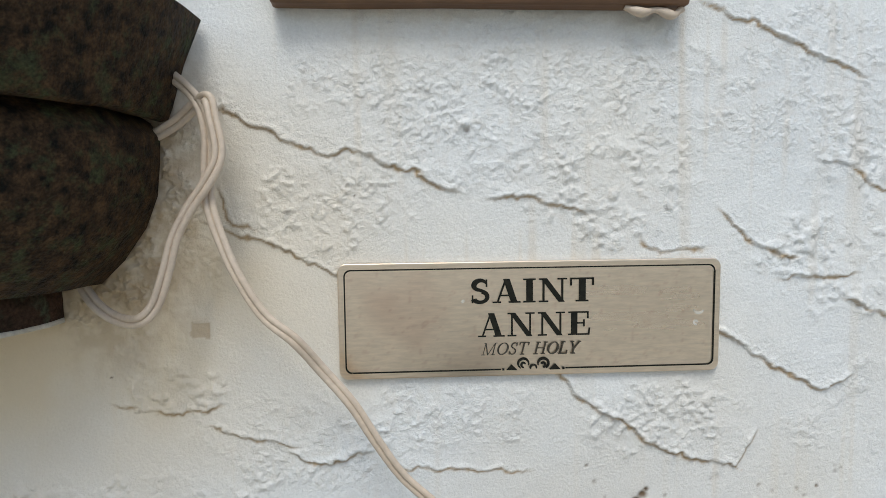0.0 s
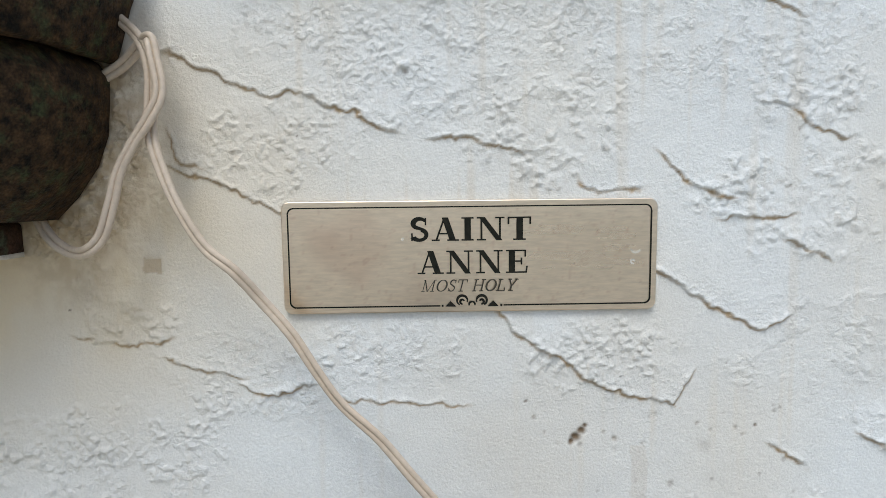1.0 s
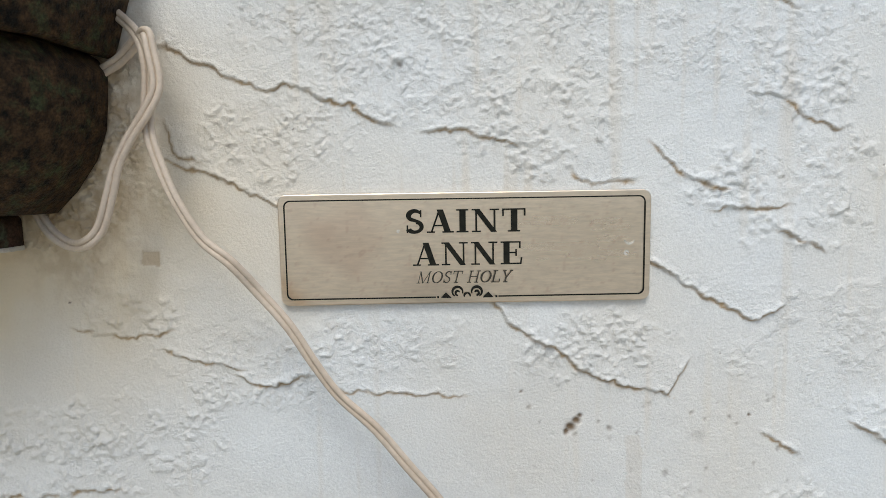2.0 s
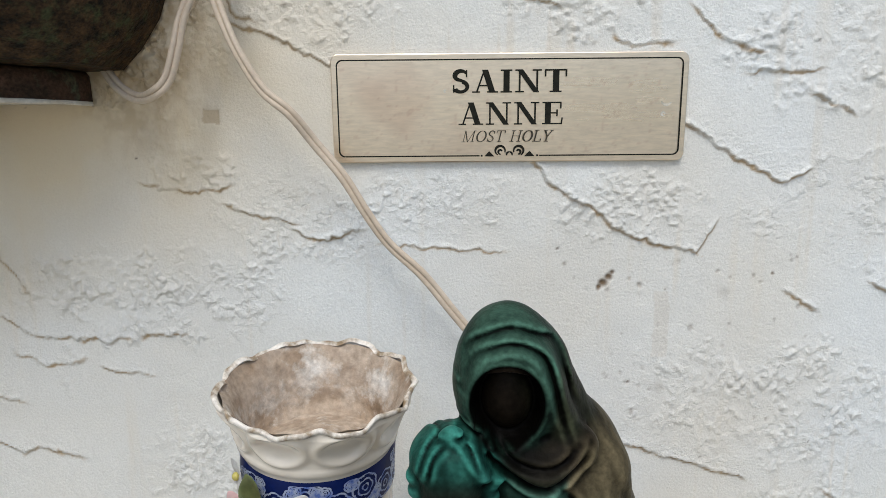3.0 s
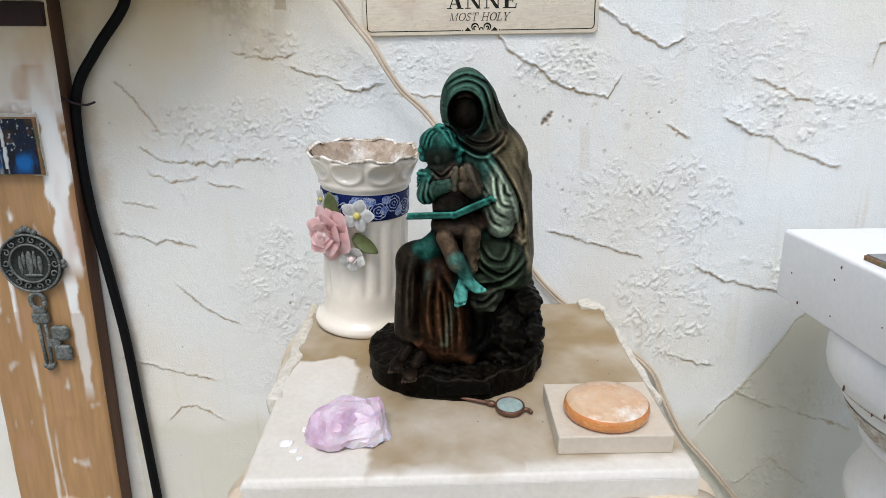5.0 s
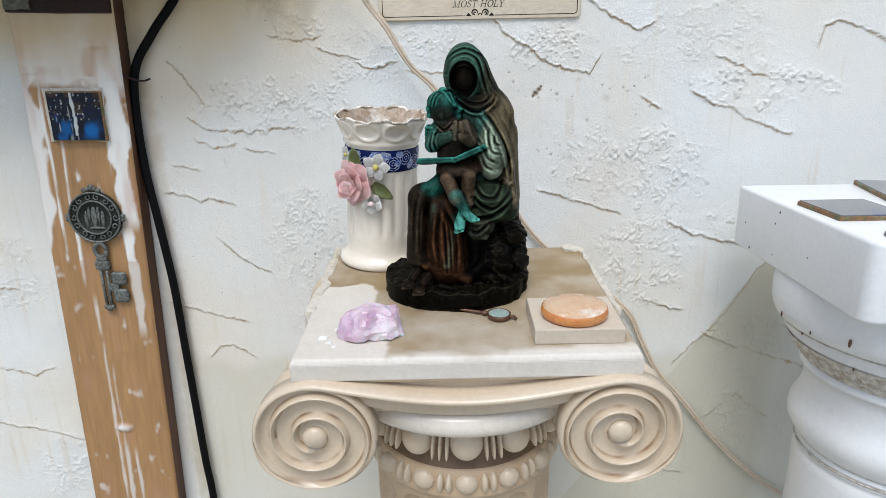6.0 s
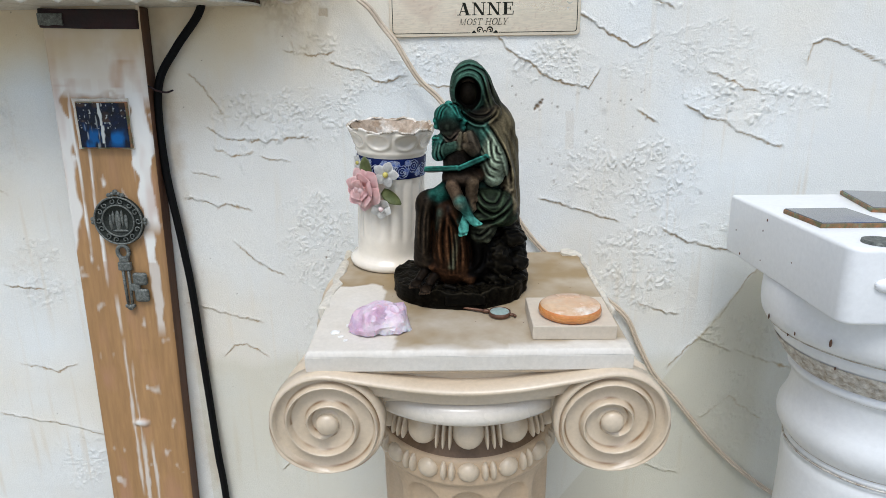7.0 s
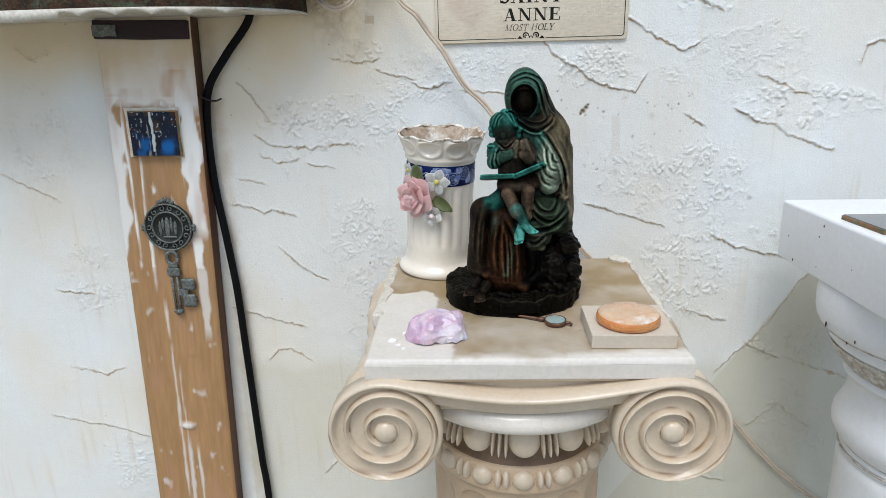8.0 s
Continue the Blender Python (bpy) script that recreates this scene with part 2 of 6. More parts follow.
def tube(line, radius, seg=12, squash=1.0):
    """A round tube along a line; radius is a number or a function of the share of the way."""
    verts, faces, n = [], [], len(line)
    up = Vector((0, -1, 0))
    for i, p in enumerate(line):
        d = (line[min(i + 1, n - 1)] - line[max(i - 1, 0)]).normalized()
        side = d.cross(up)
        side = side.normalized() if side.length > 1e-5 else Vector((1, 0, 0))
        nor = side.cross(d).normalized()
        r = radius(i / (n - 1)) if callable(radius) else radius
        for k in range(seg):
            a = 2 * math.pi * k / seg
            verts.append(p + side * (r * math.cos(a)) + nor * (r * squash * math.sin(a)))
    for i in range(n - 1):
        for k in range(seg):
            k2 = (k + 1) % seg
            faces.append((i * seg + k, i * seg + k2, (i + 1) * seg + k2, (i + 1) * seg + k))
    faces.append(tuple(reversed(range(seg))))
    faces.append(tuple((n - 1) * seg + k for k in range(seg)))
    return verts, faces


def ball(rx, ry, rz, seg=20, rings=12, m=None):
    bm = bmesh.new()
    bmesh.ops.create_uvsphere(bm, u_segments=seg, v_segments=rings, radius=1)
    for v in bm.verts:
        v.co = Vector((v.co.x * rx, v.co.y * ry, v.co.z * rz))
    if m is not None:
        bmesh.ops.transform(bm, matrix=m, verts=bm.verts)
    return bm


def prism(outline, z0, z1, bevel=0.0, segments=2):
    """A solid over a flat outline in x and y."""
    bm = bmesh.new()
    f = bm.faces.new([bm.verts.new((x, y, z0)) for x, y in outline])
    top = bmesh.ops.extrude_face_region(bm, geom=[f])
    bmesh.ops.translate(bm, verts=[v for v in top["geom"] if isinstance(v, bmesh.types.BMVert)], vec=(0, 0, z1 - z0))
    if bevel:
        bmesh.ops.bevel(bm, geom=bm.edges[:], offset=bevel, segments=segments, affect="EDGES", profile=0.5)
    return bm


LATTICE = np.random.RandomState(7).rand(256, 256)


def field(x, z, cell, seed=0, octaves=1):
    """Smooth noise from 0 to 1 over a plane, in cells of that many metres."""
    total, amp, norm = 0, 1.0, 0
    for o in range(octaves):
        u, v = x / cell + 37.3 * (seed + o), z / cell + 91.7 * (seed + o)
        i, j = np.floor(u).astype(int), np.floor(v).astype(int)
        fu, fv = u - i, v - j
        fu, fv = fu * fu * (3 - 2 * fu), fv * fv * (3 - 2 * fv)
        a, b = LATTICE[i & 255, j & 255], LATTICE[(i + 1) & 255, j & 255]
        c, d = LATTICE[i & 255, (j + 1) & 255], LATTICE[(i + 1) & 255, (j + 1) & 255]
        total = total + amp * ((a * (1 - fu) + b * fu) * (1 - fv) + (c * (1 - fu) + d * fu) * fv)
        norm, amp, cell = norm + amp, amp * 0.5, cell * 0.5
    return total / norm


def sheet(name, pos, material, parent=None, attributes=None, flip=False):
    """A mesh over a grid of places (rows, columns, 3), with number attributes per vertex."""
    r, c, _ = pos.shape
    me = bpy.data.meshes.new(name)
    ids = np.arange(r * c).reshape(r, c)
    quads = np.stack([ids[:-1, :-1], ids[:-1, 1:], ids[1:, 1:], ids[1:, :-1]], -1).reshape(-1, 4)
    if flip:
        quads = quads[:, ::-1]
    me.vertices.add(r * c)
    me.vertices.foreach_set("co", pos.astype(np.float32).ravel())
    me.loops.add(quads.size)
    me.loops.foreach_set("vertex_index", quads.astype(np.int32).ravel())
    me.polygons.add(len(quads))
    me.polygons.foreach_set("loop_start", np.arange(0, quads.size, 4, dtype=np.int32))
    for key, values in (attributes or {}).items():
        at = me.attributes.new(key, "FLOAT", "POINT")
        at.data.foreach_set("value", values.astype(np.float32).ravel())
    me.update(calc_edges=True)
    me.materials.append(material)
    me.shade_smooth()
    ob = new(name, me)
    if parent is not None:
        ob.parent = parent
    return ob


# ---- the stucco wall ----
def lines_of(lo, hi, bands, coarse):
    """Grid lines from lo to hi, closer together inside each band of (from, to, step)."""
    out = [lo]
    while out[-1] < hi:
        out.append(out[-1] + min([step for a, b, step in bands if a <= out[-1] < b], default=coarse))
    return np.array(out)


WX = lines_of(-0.86, 0.74, ((-0.60, 0.47, 0.0014), (-0.23, 0.31, 0.0009)), 0.004)
WZ = lines_of(0.40, 1.45, ((0.50, 1.36, 0.0014), (1.05, 1.345, 0.0009)), 0.004)
GX, GZ = np.meshgrid(WX, WZ)
RELIEF = 0.0022 * (field(GX, GZ, 0.11, 1, 3) - 0.5) + 0.0004 * (field(GX, GZ, 0.009, 5, 2) - 0.5)
MARK, GRIME_SHADE, SAGE, TORN = np.zeros_like(GX), np.zeros_like(GX), np.zeros_like(GX), np.full_like(GX, 0.16)
JX = 0.004 * (field(GX, GZ, 0.012, 11, 3) - 0.5) + 0.0016 * (field(GX, GZ, 0.0032, 13, 2) - 0.5)
JZ = 0.006 * (field(GX, GZ, 0.009, 17, 3) - 0.5) + 0.0028 * (field(GX, GZ, 0.0032, 19, 2) - 0.5)


def window(x0, x1, z0, z1):
    i0, i1 = np.searchsorted(WX, (x0, x1))
    j0, j1 = np.searchsorted(WZ, (z0, z1))
    return slice(j0, j1), slice(i0, i1)


def trowel(points, h=0.0016, fade=0.014, below=1.0):
    """A trowelled skin of plaster whose ragged lower edge runs through the points and thins out upwards."""
    xs, zs = [p[0] for p in points], [p[1] for p in points]
    pad = fade * 4 + 0.006
    w = window(min(xs) - pad, max(xs) + pad, min(zs) - pad, max(zs) + pad)
    x, z = GX[w] + JX[w], GZ[w] + JZ[w]
    best, side, over = np.full(x.shape, 9.0), np.zeros(x.shape), np.zeros(x.shape)
    last = len(points) - 2
    for k in range(last + 1):
        (ax, az), (bx, bz) = points[k], points[k + 1]
        dx, dz = bx - ax, bz - az
        ll = dx * dx + dz * dz
        t = ((x - ax) * dx + (z - az) * dz) / ll
        tc = np.clip(t, 0, 1)
        d = np.hypot(x - ax - tc * dx, z - az - tc * dz)
        s = ((z - az) * dx - (x - ax) * dz) / math.sqrt(ll) * (1 if dx >= 0 else -1)
        ext = np.zeros_like(t)
        if k == 0:
            ext = np.maximum(ext, -t * math.sqrt(ll))
        if k == last:
            ext = np.maximum(ext, (t - 1) * math.sqrt(ll))
        near = d < best
        best, side, over = np.where(near, d, best), np.where(near, s, side), np.where(near, ext, over)
    tail = np.exp(-np.square(np.maximum(over, 0) / 0.006))
    skin = np.where(side > 0, np.exp(-side / fade), np.clip(1 + side / 0.0005, 0, 1))
    lip = 0.5 * np.exp(-np.square((side - 0.0010) / 0.0010)) * field(GX[w], GZ[w], 0.007, 27, 2) * 1.6
    grit = field(GX[w], GZ[w], 0.0026, 33, 2)
    uneven = 0.35 + 0.8 * field(GX[w], GZ[w], 0.011, 23, 2) + 0.45 * grit
    RELIEF[w] += 0.8 * h * (skin * 0.62 + lip) * tail * uneven
    TORN[w] = np.maximum(TORN[w], 0.75 * np.where(side > -0.0004, np.exp(-np.maximum(side, 0) / (fade * 0.9)), 0) * tail)
    # brown under the lip: dirt, with the ledge's shadow put into the colour
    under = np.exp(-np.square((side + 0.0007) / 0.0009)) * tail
    GRIME_SHADE[w] = np.maximum(GRIME_SHADE[w], below * under * np.clip(2.6 * field(GX[w], GZ[w], 0.008, 29, 2) - 0.4, 0, 1))


def grain(x0, z0, x1, z1, h=0.0016, cell=0.0042):
    """A patch of coarse, torn plaster grains."""
    pad = 0.012
    w = window(min(x0, x1) - pad, max(x0, x1) + pad, min(z0, z1) - pad, max(z0, z1) + pad)
    x, z = GX[w], GZ[w]
    u = (x - (x0 + x1) / 2) / abs(x1 - x0) * 2 + 4 * JX[w] / abs(x1 - x0)
    v = (z - (z0 + z1) / 2) / abs(z1 - z0) * 2 + 4 * JZ[w] / abs(z1 - z0)
    mask = np.clip((1.15 - np.hypot(u, v) + 0.7 * (field(x, z, 0.016, 31, 2) - 0.5)) * 2.5, 0, 1)
    n1, n2 = field(x + 0.5 * JX[w], z + 0.5 * JZ[w], cell * 0.62, 41, 1), field(x, z, cell * 2.6, 43, 2)
    rough = np.clip((n1 - 0.45) * 3.6, 0, 1) * np.clip((n2 - 0.28) * 2.6, 0, 1)
    RELIEF[w] += mask * (h * 0.95 * rough + 0.0002)
    GRIME_SHADE[w] = np.maximum(GRIME_SHADE[w], 0.10 * mask * np.clip((field(x, z, 0.0034, 47, 2) - 0.55) * 5, 0, 1))
    TORN[w] = np.maximum(TORN[w], 0.6 * mask * np.clip((n2 - 0.2) * 2.5, 0, 1))


def pit(x, z, r=0.0012, deep=0.001, dark=1.0):
    w = window(x - 4 * r - 0.005, x + 4 * r + 0.005, z - 4 * r - 0.005, z + 4 * r + 0.005)
    d = np.hypot(GX[w] - x + 0.5 * JX[w], GZ[w] - z + 0.5 * JZ[w])
    RELIEF[w] -= deep * np.exp(-np.square(d / r))
    MARK[w] = np.maximum(MARK[w], dark * np.clip(1.6 - d / r, 0, 1))


# round the name plate
trowel([(-0.1118, 1.2921), (-0.0817, 1.2781), (-0.0580, 1.2674), (-0.0473, 1.2728), (-0.0215, 1.2620), (0.0075, 1.2513)], 0.0021)
trowel([(-0.1204, 1.2319), (-0.0978, 1.2233), (-0.0817, 1.2158), (-0.0548, 1.2050)], 0.0019, 0.012)
trowel([(0.0333, 1.2437), (0.0537, 1.2448), (0.0785, 1.2373)], 0.0018, 0.01)
trowel([(0.1193, 1.2190), (0.1279, 1.2126), (0.1473, 1.2136)], 0.0014, 0.012)
trowel([(0.1666, 1.2308), (0.1784, 1.2190), (0.2021, 1.2104)], 0.002, 0.012)
trowel([(0.2042, 1.1964), (0.2182, 1.1964), (0.2365, 1.1986)], 0.002, 0.01)
trowel([(0.2247, 1.2631), (0.2376, 1.2609), (0.2548, 1.2470), (0.2687, 1.2437)], 0.0018, 0.008)
trowel([(0.1645, 1.1663), (0.1827, 1.1534), (0.2172, 1.1362), (0.2257, 1.1309), (0.2387, 1.1373)], 0.0024, 0.012)
trowel([(0.0720, 1.1405), (0.0828, 1.1287), (0.1043, 1.1169), (0.1204, 1.1029), (0.1505, 1.0911), (0.1752, 1.0868), (0.1827, 1.1018)], 0.0023, 0.012)
trowel([(-0.1204, 1.1169), (-0.1064, 1.1115), (-0.0849, 1.1083)], 0.0018, 0.01)
trowel([(-0.0774, 1.1008), (-0.0667, 1.0954), (-0.0419, 1.1018)], 0.0022, 0.009)
trowel([(-0.1720, 1.1319), (-0.1441, 1.1255), (-0.1236, 1.1309)], 0.0014, 0.01)
trowel([(-0.0215, 1.0932), (0.0462, 1.0879)], 0.0009, 0.004)
trowel([(0.1526, 1.3502), (0.1913, 1.3330), (0.2204, 1.3201), (0.2408, 1.3115)], 0.002, 0.012)
trowel([(-0.1139, 1.2470), (-0.1107, 1.2351), (-0.1021, 1.2308)], 0.0016, 0.008)
grain(-0.1086, 1.2685, -0.0075, 1.2158, 0.0011, 0.0036)
grain(-0.0516, 1.3426, 0.1612, 1.2459, 0.0007, 0.004)
grain(0.0441, 1.2706, 0.1441, 1.2190, 0.0014, 0.0046)
grain(0.1774, 1.2448, 0.3064, 1.1760, 0.0015, 0.005)
grain(0.2150, 1.2857, 0.2903, 1.2459, 0.0013, 0.005)
grain(-0.1688, 1.1588, -0.1172, 1.1266, 0.0017, 0.0046)
grain(-0.2161, 1.3265, -0.1204, 1.1513, 0.0012, 0.0026)
grain(0.0806, 1.1395, 0.1774, 1.0932, 0.0012, 0.0034)
grain(-0.1258, 1.1352, -0.0097, 1.0814, 0.0008, 0.004)
grain(-0.0408, 1.1448, 0.0645, 1.1018, 0.0007, 0.004)
grain(-0.225, 1.345, -0.118, 1.165, 0.0013, 0.0030)
grain(-0.21, 1.30, -0.13, 1.19, 0.0012, 0.0026)
grain(-0.07, 1.36, 0.13, 1.27, 0.0008, 0.0030)
grain(0.13, 1.35, 0.30, 1.25, 0.0007, 0.0032)
grain(-0.20, 1.09, -0.09, 1.02, 0.0011, 0.0040)
# left of the pedestal
trowel([(-0.2892, 1.1051), (-0.2731, 1.0889), (-0.2591, 1.0674)], 0.0021, 0.008)
trowel([(-0.2731, 1.0427), (-0.2526, 1.0320), (-0.2075, 1.0298), (-0.1623, 1.0341)], 0.0022, 0.012)
trowel([(-0.2666, 1.0201), (-0.2515, 1.0126), (-0.2322, 1.0148)], 0.002, 0.008)
trowel([(-0.2107, 1.0094), (-0.1860, 1.0051)], 0.0018, 0.006)
trowel([(-0.2967, 0.9922), (-0.2752, 0.9868)], 0.0018, 0.007)
trowel([(-0.3117, 0.9599), (-0.2881, 0.9567), (-0.2741, 0.9492), (-0.2623, 0.9546), (-0.2397, 0.9460)], 0.0022, 0.011)
trowel([(-0.2569, 0.9019), (-0.2344, 0.8782), (-0.2042, 0.8610)], 0.002, 0.014)
trowel([(-0.3257, 0.8213), (-0.2946, 0.8116), (-0.2397, 0.7955)], 0.0017, 0.01)
trowel([(-0.2859, 0.7503), (-0.2752, 0.7632), (-0.2558, 0.7632), (-0.2344, 0.7492)], 0.0014, 0.006)
trowel([(-0.2214, 0.5772), (-0.2118, 0.5869)], 0.002, 0.008)
grain(-0.2666, 1.0922, -0.1548, 1.0320, 0.0022, 0.0056)
grain(-0.2494, 1.0309, -0.2279, 0.9911, 0.0012, 0.005)
grain(-0.1989, 0.9707, -0.1096, 0.8309, 0.0011, 0.0042)
grain(-0.1881, 0.8127, -0.0903, 0.7127, 0.0009, 0.0042)
# right of the pedestal
trowel([(0.1268, 0.9546), (0.1526, 0.9492), (0.1838, 0.9384), (0.2129, 0.9288)], 0.0022, 0.014)
trowel([(0.2784, 0.9159), (0.3053, 0.9019), (0.3375, 0.8933), (0.3730, 0.8847)], 0.0023, 0.013)
trowel([(0.2569, 0.8202), (0.2752, 0.8105), (0.2978, 0.8062)], 0.0022, 0.012)
trowel([(0.2924, 1.0642), (0.3150, 1.0502), (0.3332, 1.0470), (0.3548, 1.0341), (0.3999, 1.0180)], 0.0025, 0.014)
trowel([(0.3160, 1.1008), (0.3451, 1.0889), (0.3644, 1.0814)], 0.002, 0.009)
trowel([(0.2365, 1.0578), (0.2515, 1.0481)], 0.002, 0.009)
trowel([(0.3343, 0.7729), (0.3698, 0.7557)], 0.0026, 0.008)
trowel([(0.3870, 0.7535), (0.4579, 0.7277)], 0.0024, 0.012)
trowel([(0.2989, 0.7363), (0.3193, 0.7600), (0.3526, 0.7987), (0.3859, 0.8557), (0.4107, 0.8825)], 0.0014, 0.005)
trowel([(0.4203, 1.1158), (0.4235, 1.1309), (0.4375, 1.1362), (0.4622, 1.1298), (0.5085, 1.1083)], 0.002, 0.012)
trowel([(0.2440, 1.1814), (0.2601, 1.1749)], 0.0022, 0.008)
trowel([(0.2709, 0.5869), (0.3182, 0.5708)], 0.0022, 0.012)
trowel([(0.3462, 0.6589), (0.3784, 0.6890), (0.4203, 0.6568)], 0.0015, 0.008)
grain(0.1870, 1.0277, 0.3160, 0.9352, 0.0014, 0.0044)
grain(0.2021, 0.9363, 0.3053, 0.8127, 0.0014, 0.0044)
grain(0.2956, 1.0943, 0.4440, 1.0427, 0.0018, 0.0052)
grain(0.3160, 0.9352, 0.3999, 0.8933, 0.0014, 0.0046)
grain(0.3257, 0.8019, 0.4526, 0.7428, 0.0013, 0.0046)
grain(0.3462, 0.7202, 0.4515, 0.5944, 0.0012, 0.0046)
grain(0.1301, 1.0287, 0.2118, 0.9567, 0.001, 0.004)
grain(0.2129, 1.1610, 0.3805, 1.0793, 0.0007, 0.004)
# beyond the board
trowel([(-0.5644, 0.8471), (-0.5235, 0.8428)], 0.002, 0.012)
trowel([(-0.6063, 0.6589), (-0.5289, 0.6450), (-0.4794, 0.6299)], 0.0018, 0.01)
trowel([(-0.6106, 1.0029), (-0.5708, 0.9836), (-0.5439, 0.9696)], 0.0018, 0.012)
trowel([(-0.5558, 1.1524), (-0.5364, 1.1384), (-0.5246, 1.1438)], 0.0022, 0.012)
trowel([(-0.5644, 0.7353), (-0.5192, 0.7245), (-0.4999, 0.7331)], 0.0012, 0.01)
grain(-0.6052, 1.1094, -0.4934, 0.9739, 0.0013, 0.005)
grain(-0.5665, 0.9169, -0.4730, 0.8191, 0.0009, 0.005)
grain(-0.5450, 0.6299, -0.4708, 0.5321, 0.001, 0.005)
# pits and chips
pit(0.0172, 1.2835, 0.0030, -0.0022, 0.0)
pit(0.0183, 1.2803, 0.0014, 0.0010, 0.6)
pit(0.1161, 1.0664, 0.0026, 0.0016)
pit(0.1139, 1.0631, 0.0016, 0.0014)
pit(0.1193, 1.0707, 0.0021, 0.0014)
pit(0.1215, 1.0739, 0.0013, 0.0012)
pit(0.1397, 1.0653, 0.0015, 0.001, 0.55)
pit(0.2247, 1.0728, 0.0008)
pit(0.0860, 1.0889, 0.0009, 0.001, 0.8)
pit(-0.0806, 1.2384, 0.0016, -0.0016, 0.3)
pit(-0.1784, 1.1481, 0.0006)
pit(0.1741, 1.0363, 0.0018, 0.0006, 0.4)
pit(0.3160, 0.9610, 0.0022, 0.001, 0.35)
pit(0.1946, 1.0588, 0.003, 0.0004, 0.16)
pit(0.1354, 0.9976, 0.0006)
pit(-0.1451, 0.8836, 0.0011, 0.001, 0.9)
pit(-0.1419, 0.8911, 0.0007, 0.001, 0.9)
pit(0.1559, 0.9933, 0.0035, 0.0004, 0.2)
rnd = random.Random(3)
for _ in range(60):
    pit(rnd.uniform(0.09, 0.26), rnd.uniform(0.97, 1.085), rnd.uniform(0.0005, 0.0013), 0.0006, rnd.uniform(0.1, 0.5))
for _ in range(90):
    pit(rnd.uniform(-0.62, 0.45), rnd.uniform(0.52, 1.3), rnd.uniform(0.0003, 0.0008), 0.0005, rnd.uniform(0.2, 0.9))
# a yellowed chip, and a bare streak under a drip
w = window(-0.139, -0.119, 1.164, 1.184)
chip = (np.abs(GX[w] + 0.129 + JX[w]) < 0.0058) & (np.abs(GZ[w] - 1.174 + JZ[w]) < 0.0045)
GRIME_SHADE[w] = np.maximum(GRIME_SHADE[w], chip * 0.6)
RELIEF[w] -= chip * 0.0006
w = window(0.14, 0.17, 1.0, 1.07)
GRIME_SHADE[w] = np.maximum(GRIME_SHADE[w], 0.22 * ((np.abs(GX[w] - 0.1548 + JX[w]) < 0.005) & (np.abs(GZ[w] - 1.0384) < 0.022)))
# a sage tint under the diagonal thread of plaster, and low on the wall
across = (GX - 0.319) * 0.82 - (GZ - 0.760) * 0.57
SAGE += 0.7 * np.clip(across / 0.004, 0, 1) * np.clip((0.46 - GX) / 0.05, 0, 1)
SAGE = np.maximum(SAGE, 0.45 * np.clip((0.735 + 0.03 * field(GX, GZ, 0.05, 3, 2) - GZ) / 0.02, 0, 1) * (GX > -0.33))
# a brown bloom below the shelf: staining, with shade and bounce light painted in
bloom = np.clip(1.3 - np.hypot((GX + 0.27) / 0.21, (GZ - 1.20) / 0.125), 0, 1) * (0.45 + field(GX, GZ, 0.05, 83, 3))
bloom = np.maximum(bloom, np.clip(1.2 - np.hypot((GX + 0.50) / 0.22, (GZ - 1.19) / 0.085), 0, 1) * (0.4 + field(GX, GZ, 0.04, 85, 3)))
GRIME_SHADE = np.maximum(GRIME_SHADE, 0.14 * np.clip(bloom, 0, 1))
behind = np.clip(1.25 - np.hypot((GX + 0.175) / 0.055, (GZ - 1.255) / 0.10), 0, 1) * np.clip(2.2 * field(GX, GZ, 0.006, 86, 3) - 0.35, 0, 1)
GRIME_SHADE = np.maximum(GRIME_SHADE, 0.75 * np.clip(1.6 * behind, 0, 1))
# faint vertical runs of dirty water
runs = np.clip(field(GX, GZ * 0.05, 0.006, 53, 2) - 0.66, 0, 1) * 2.0 * field(GX, GZ, 0.06, 57, 2)
GRIME_SHADE = np.maximum(GRIME_SHADE, 0.45 * np.clip(runs, 0, 1))

# brown strip along the board and the cable, their shadow put into the colour
GRIME_SHADE = np.maximum(GRIME_SHADE, 0.55 * np.exp(-np.square((GX + 0.321 + 3 * JX) / 0.012)) * np.clip(1.8 * field(GX, GZ, 0.03, 89, 3) - 0.3, 0, 1) * (GZ > 0.5))
# a faint yellowing in broad clouds, with the warm cast of shade painted in
WARM = 0.40 * np.clip((field(GX, GZ, 0.13, 91, 3) - 0.40) * 2.5, 0, 1) + 1.3 * np.clip(bloom, 0, 1) + 0.35 * np.clip((-0.02 - GX) / 0.15, 0, 1) * field(GX, GZ, 0.07, 93, 3)
WARM = np.clip(0.75 * WARM + 0.4 * np.clip(runs, 0, 1), 0, 0.9)
GRIME_SHADE = np.maximum(GRIME_SHADE, 0.10 * np.clip((field(GX, GZ, 0.16, 87, 3) - 0.46) * 3, 0, 1))

wall = thing("wall_south", pose(0, 0, 0), "white painted stucco wall with torn trowel marks", "wall")
wall["kind"] = "structure"
sheet("stucco", np.stack([GX, -RELIEF, GZ], -1), M_WALL, wall, {"mark": MARK, "grime_shade": GRIME_SHADE, "sage": SAGE, "torn": TORN, "warm": WARM})
for x0, x1, z0, z1 in ((-4.0, WX[0], 0.0, 2.3), (WX[-1], 4.0, 0.0, 2.3), (WX[0], WX[-1], 0.0, WZ[0]), (WX[0], WX[-1], WZ[-1], 2.3)):
    part("plain_wall", box(x0, x1, 0.0, 0.15, z0, z1, 0), M_WALL, wall)
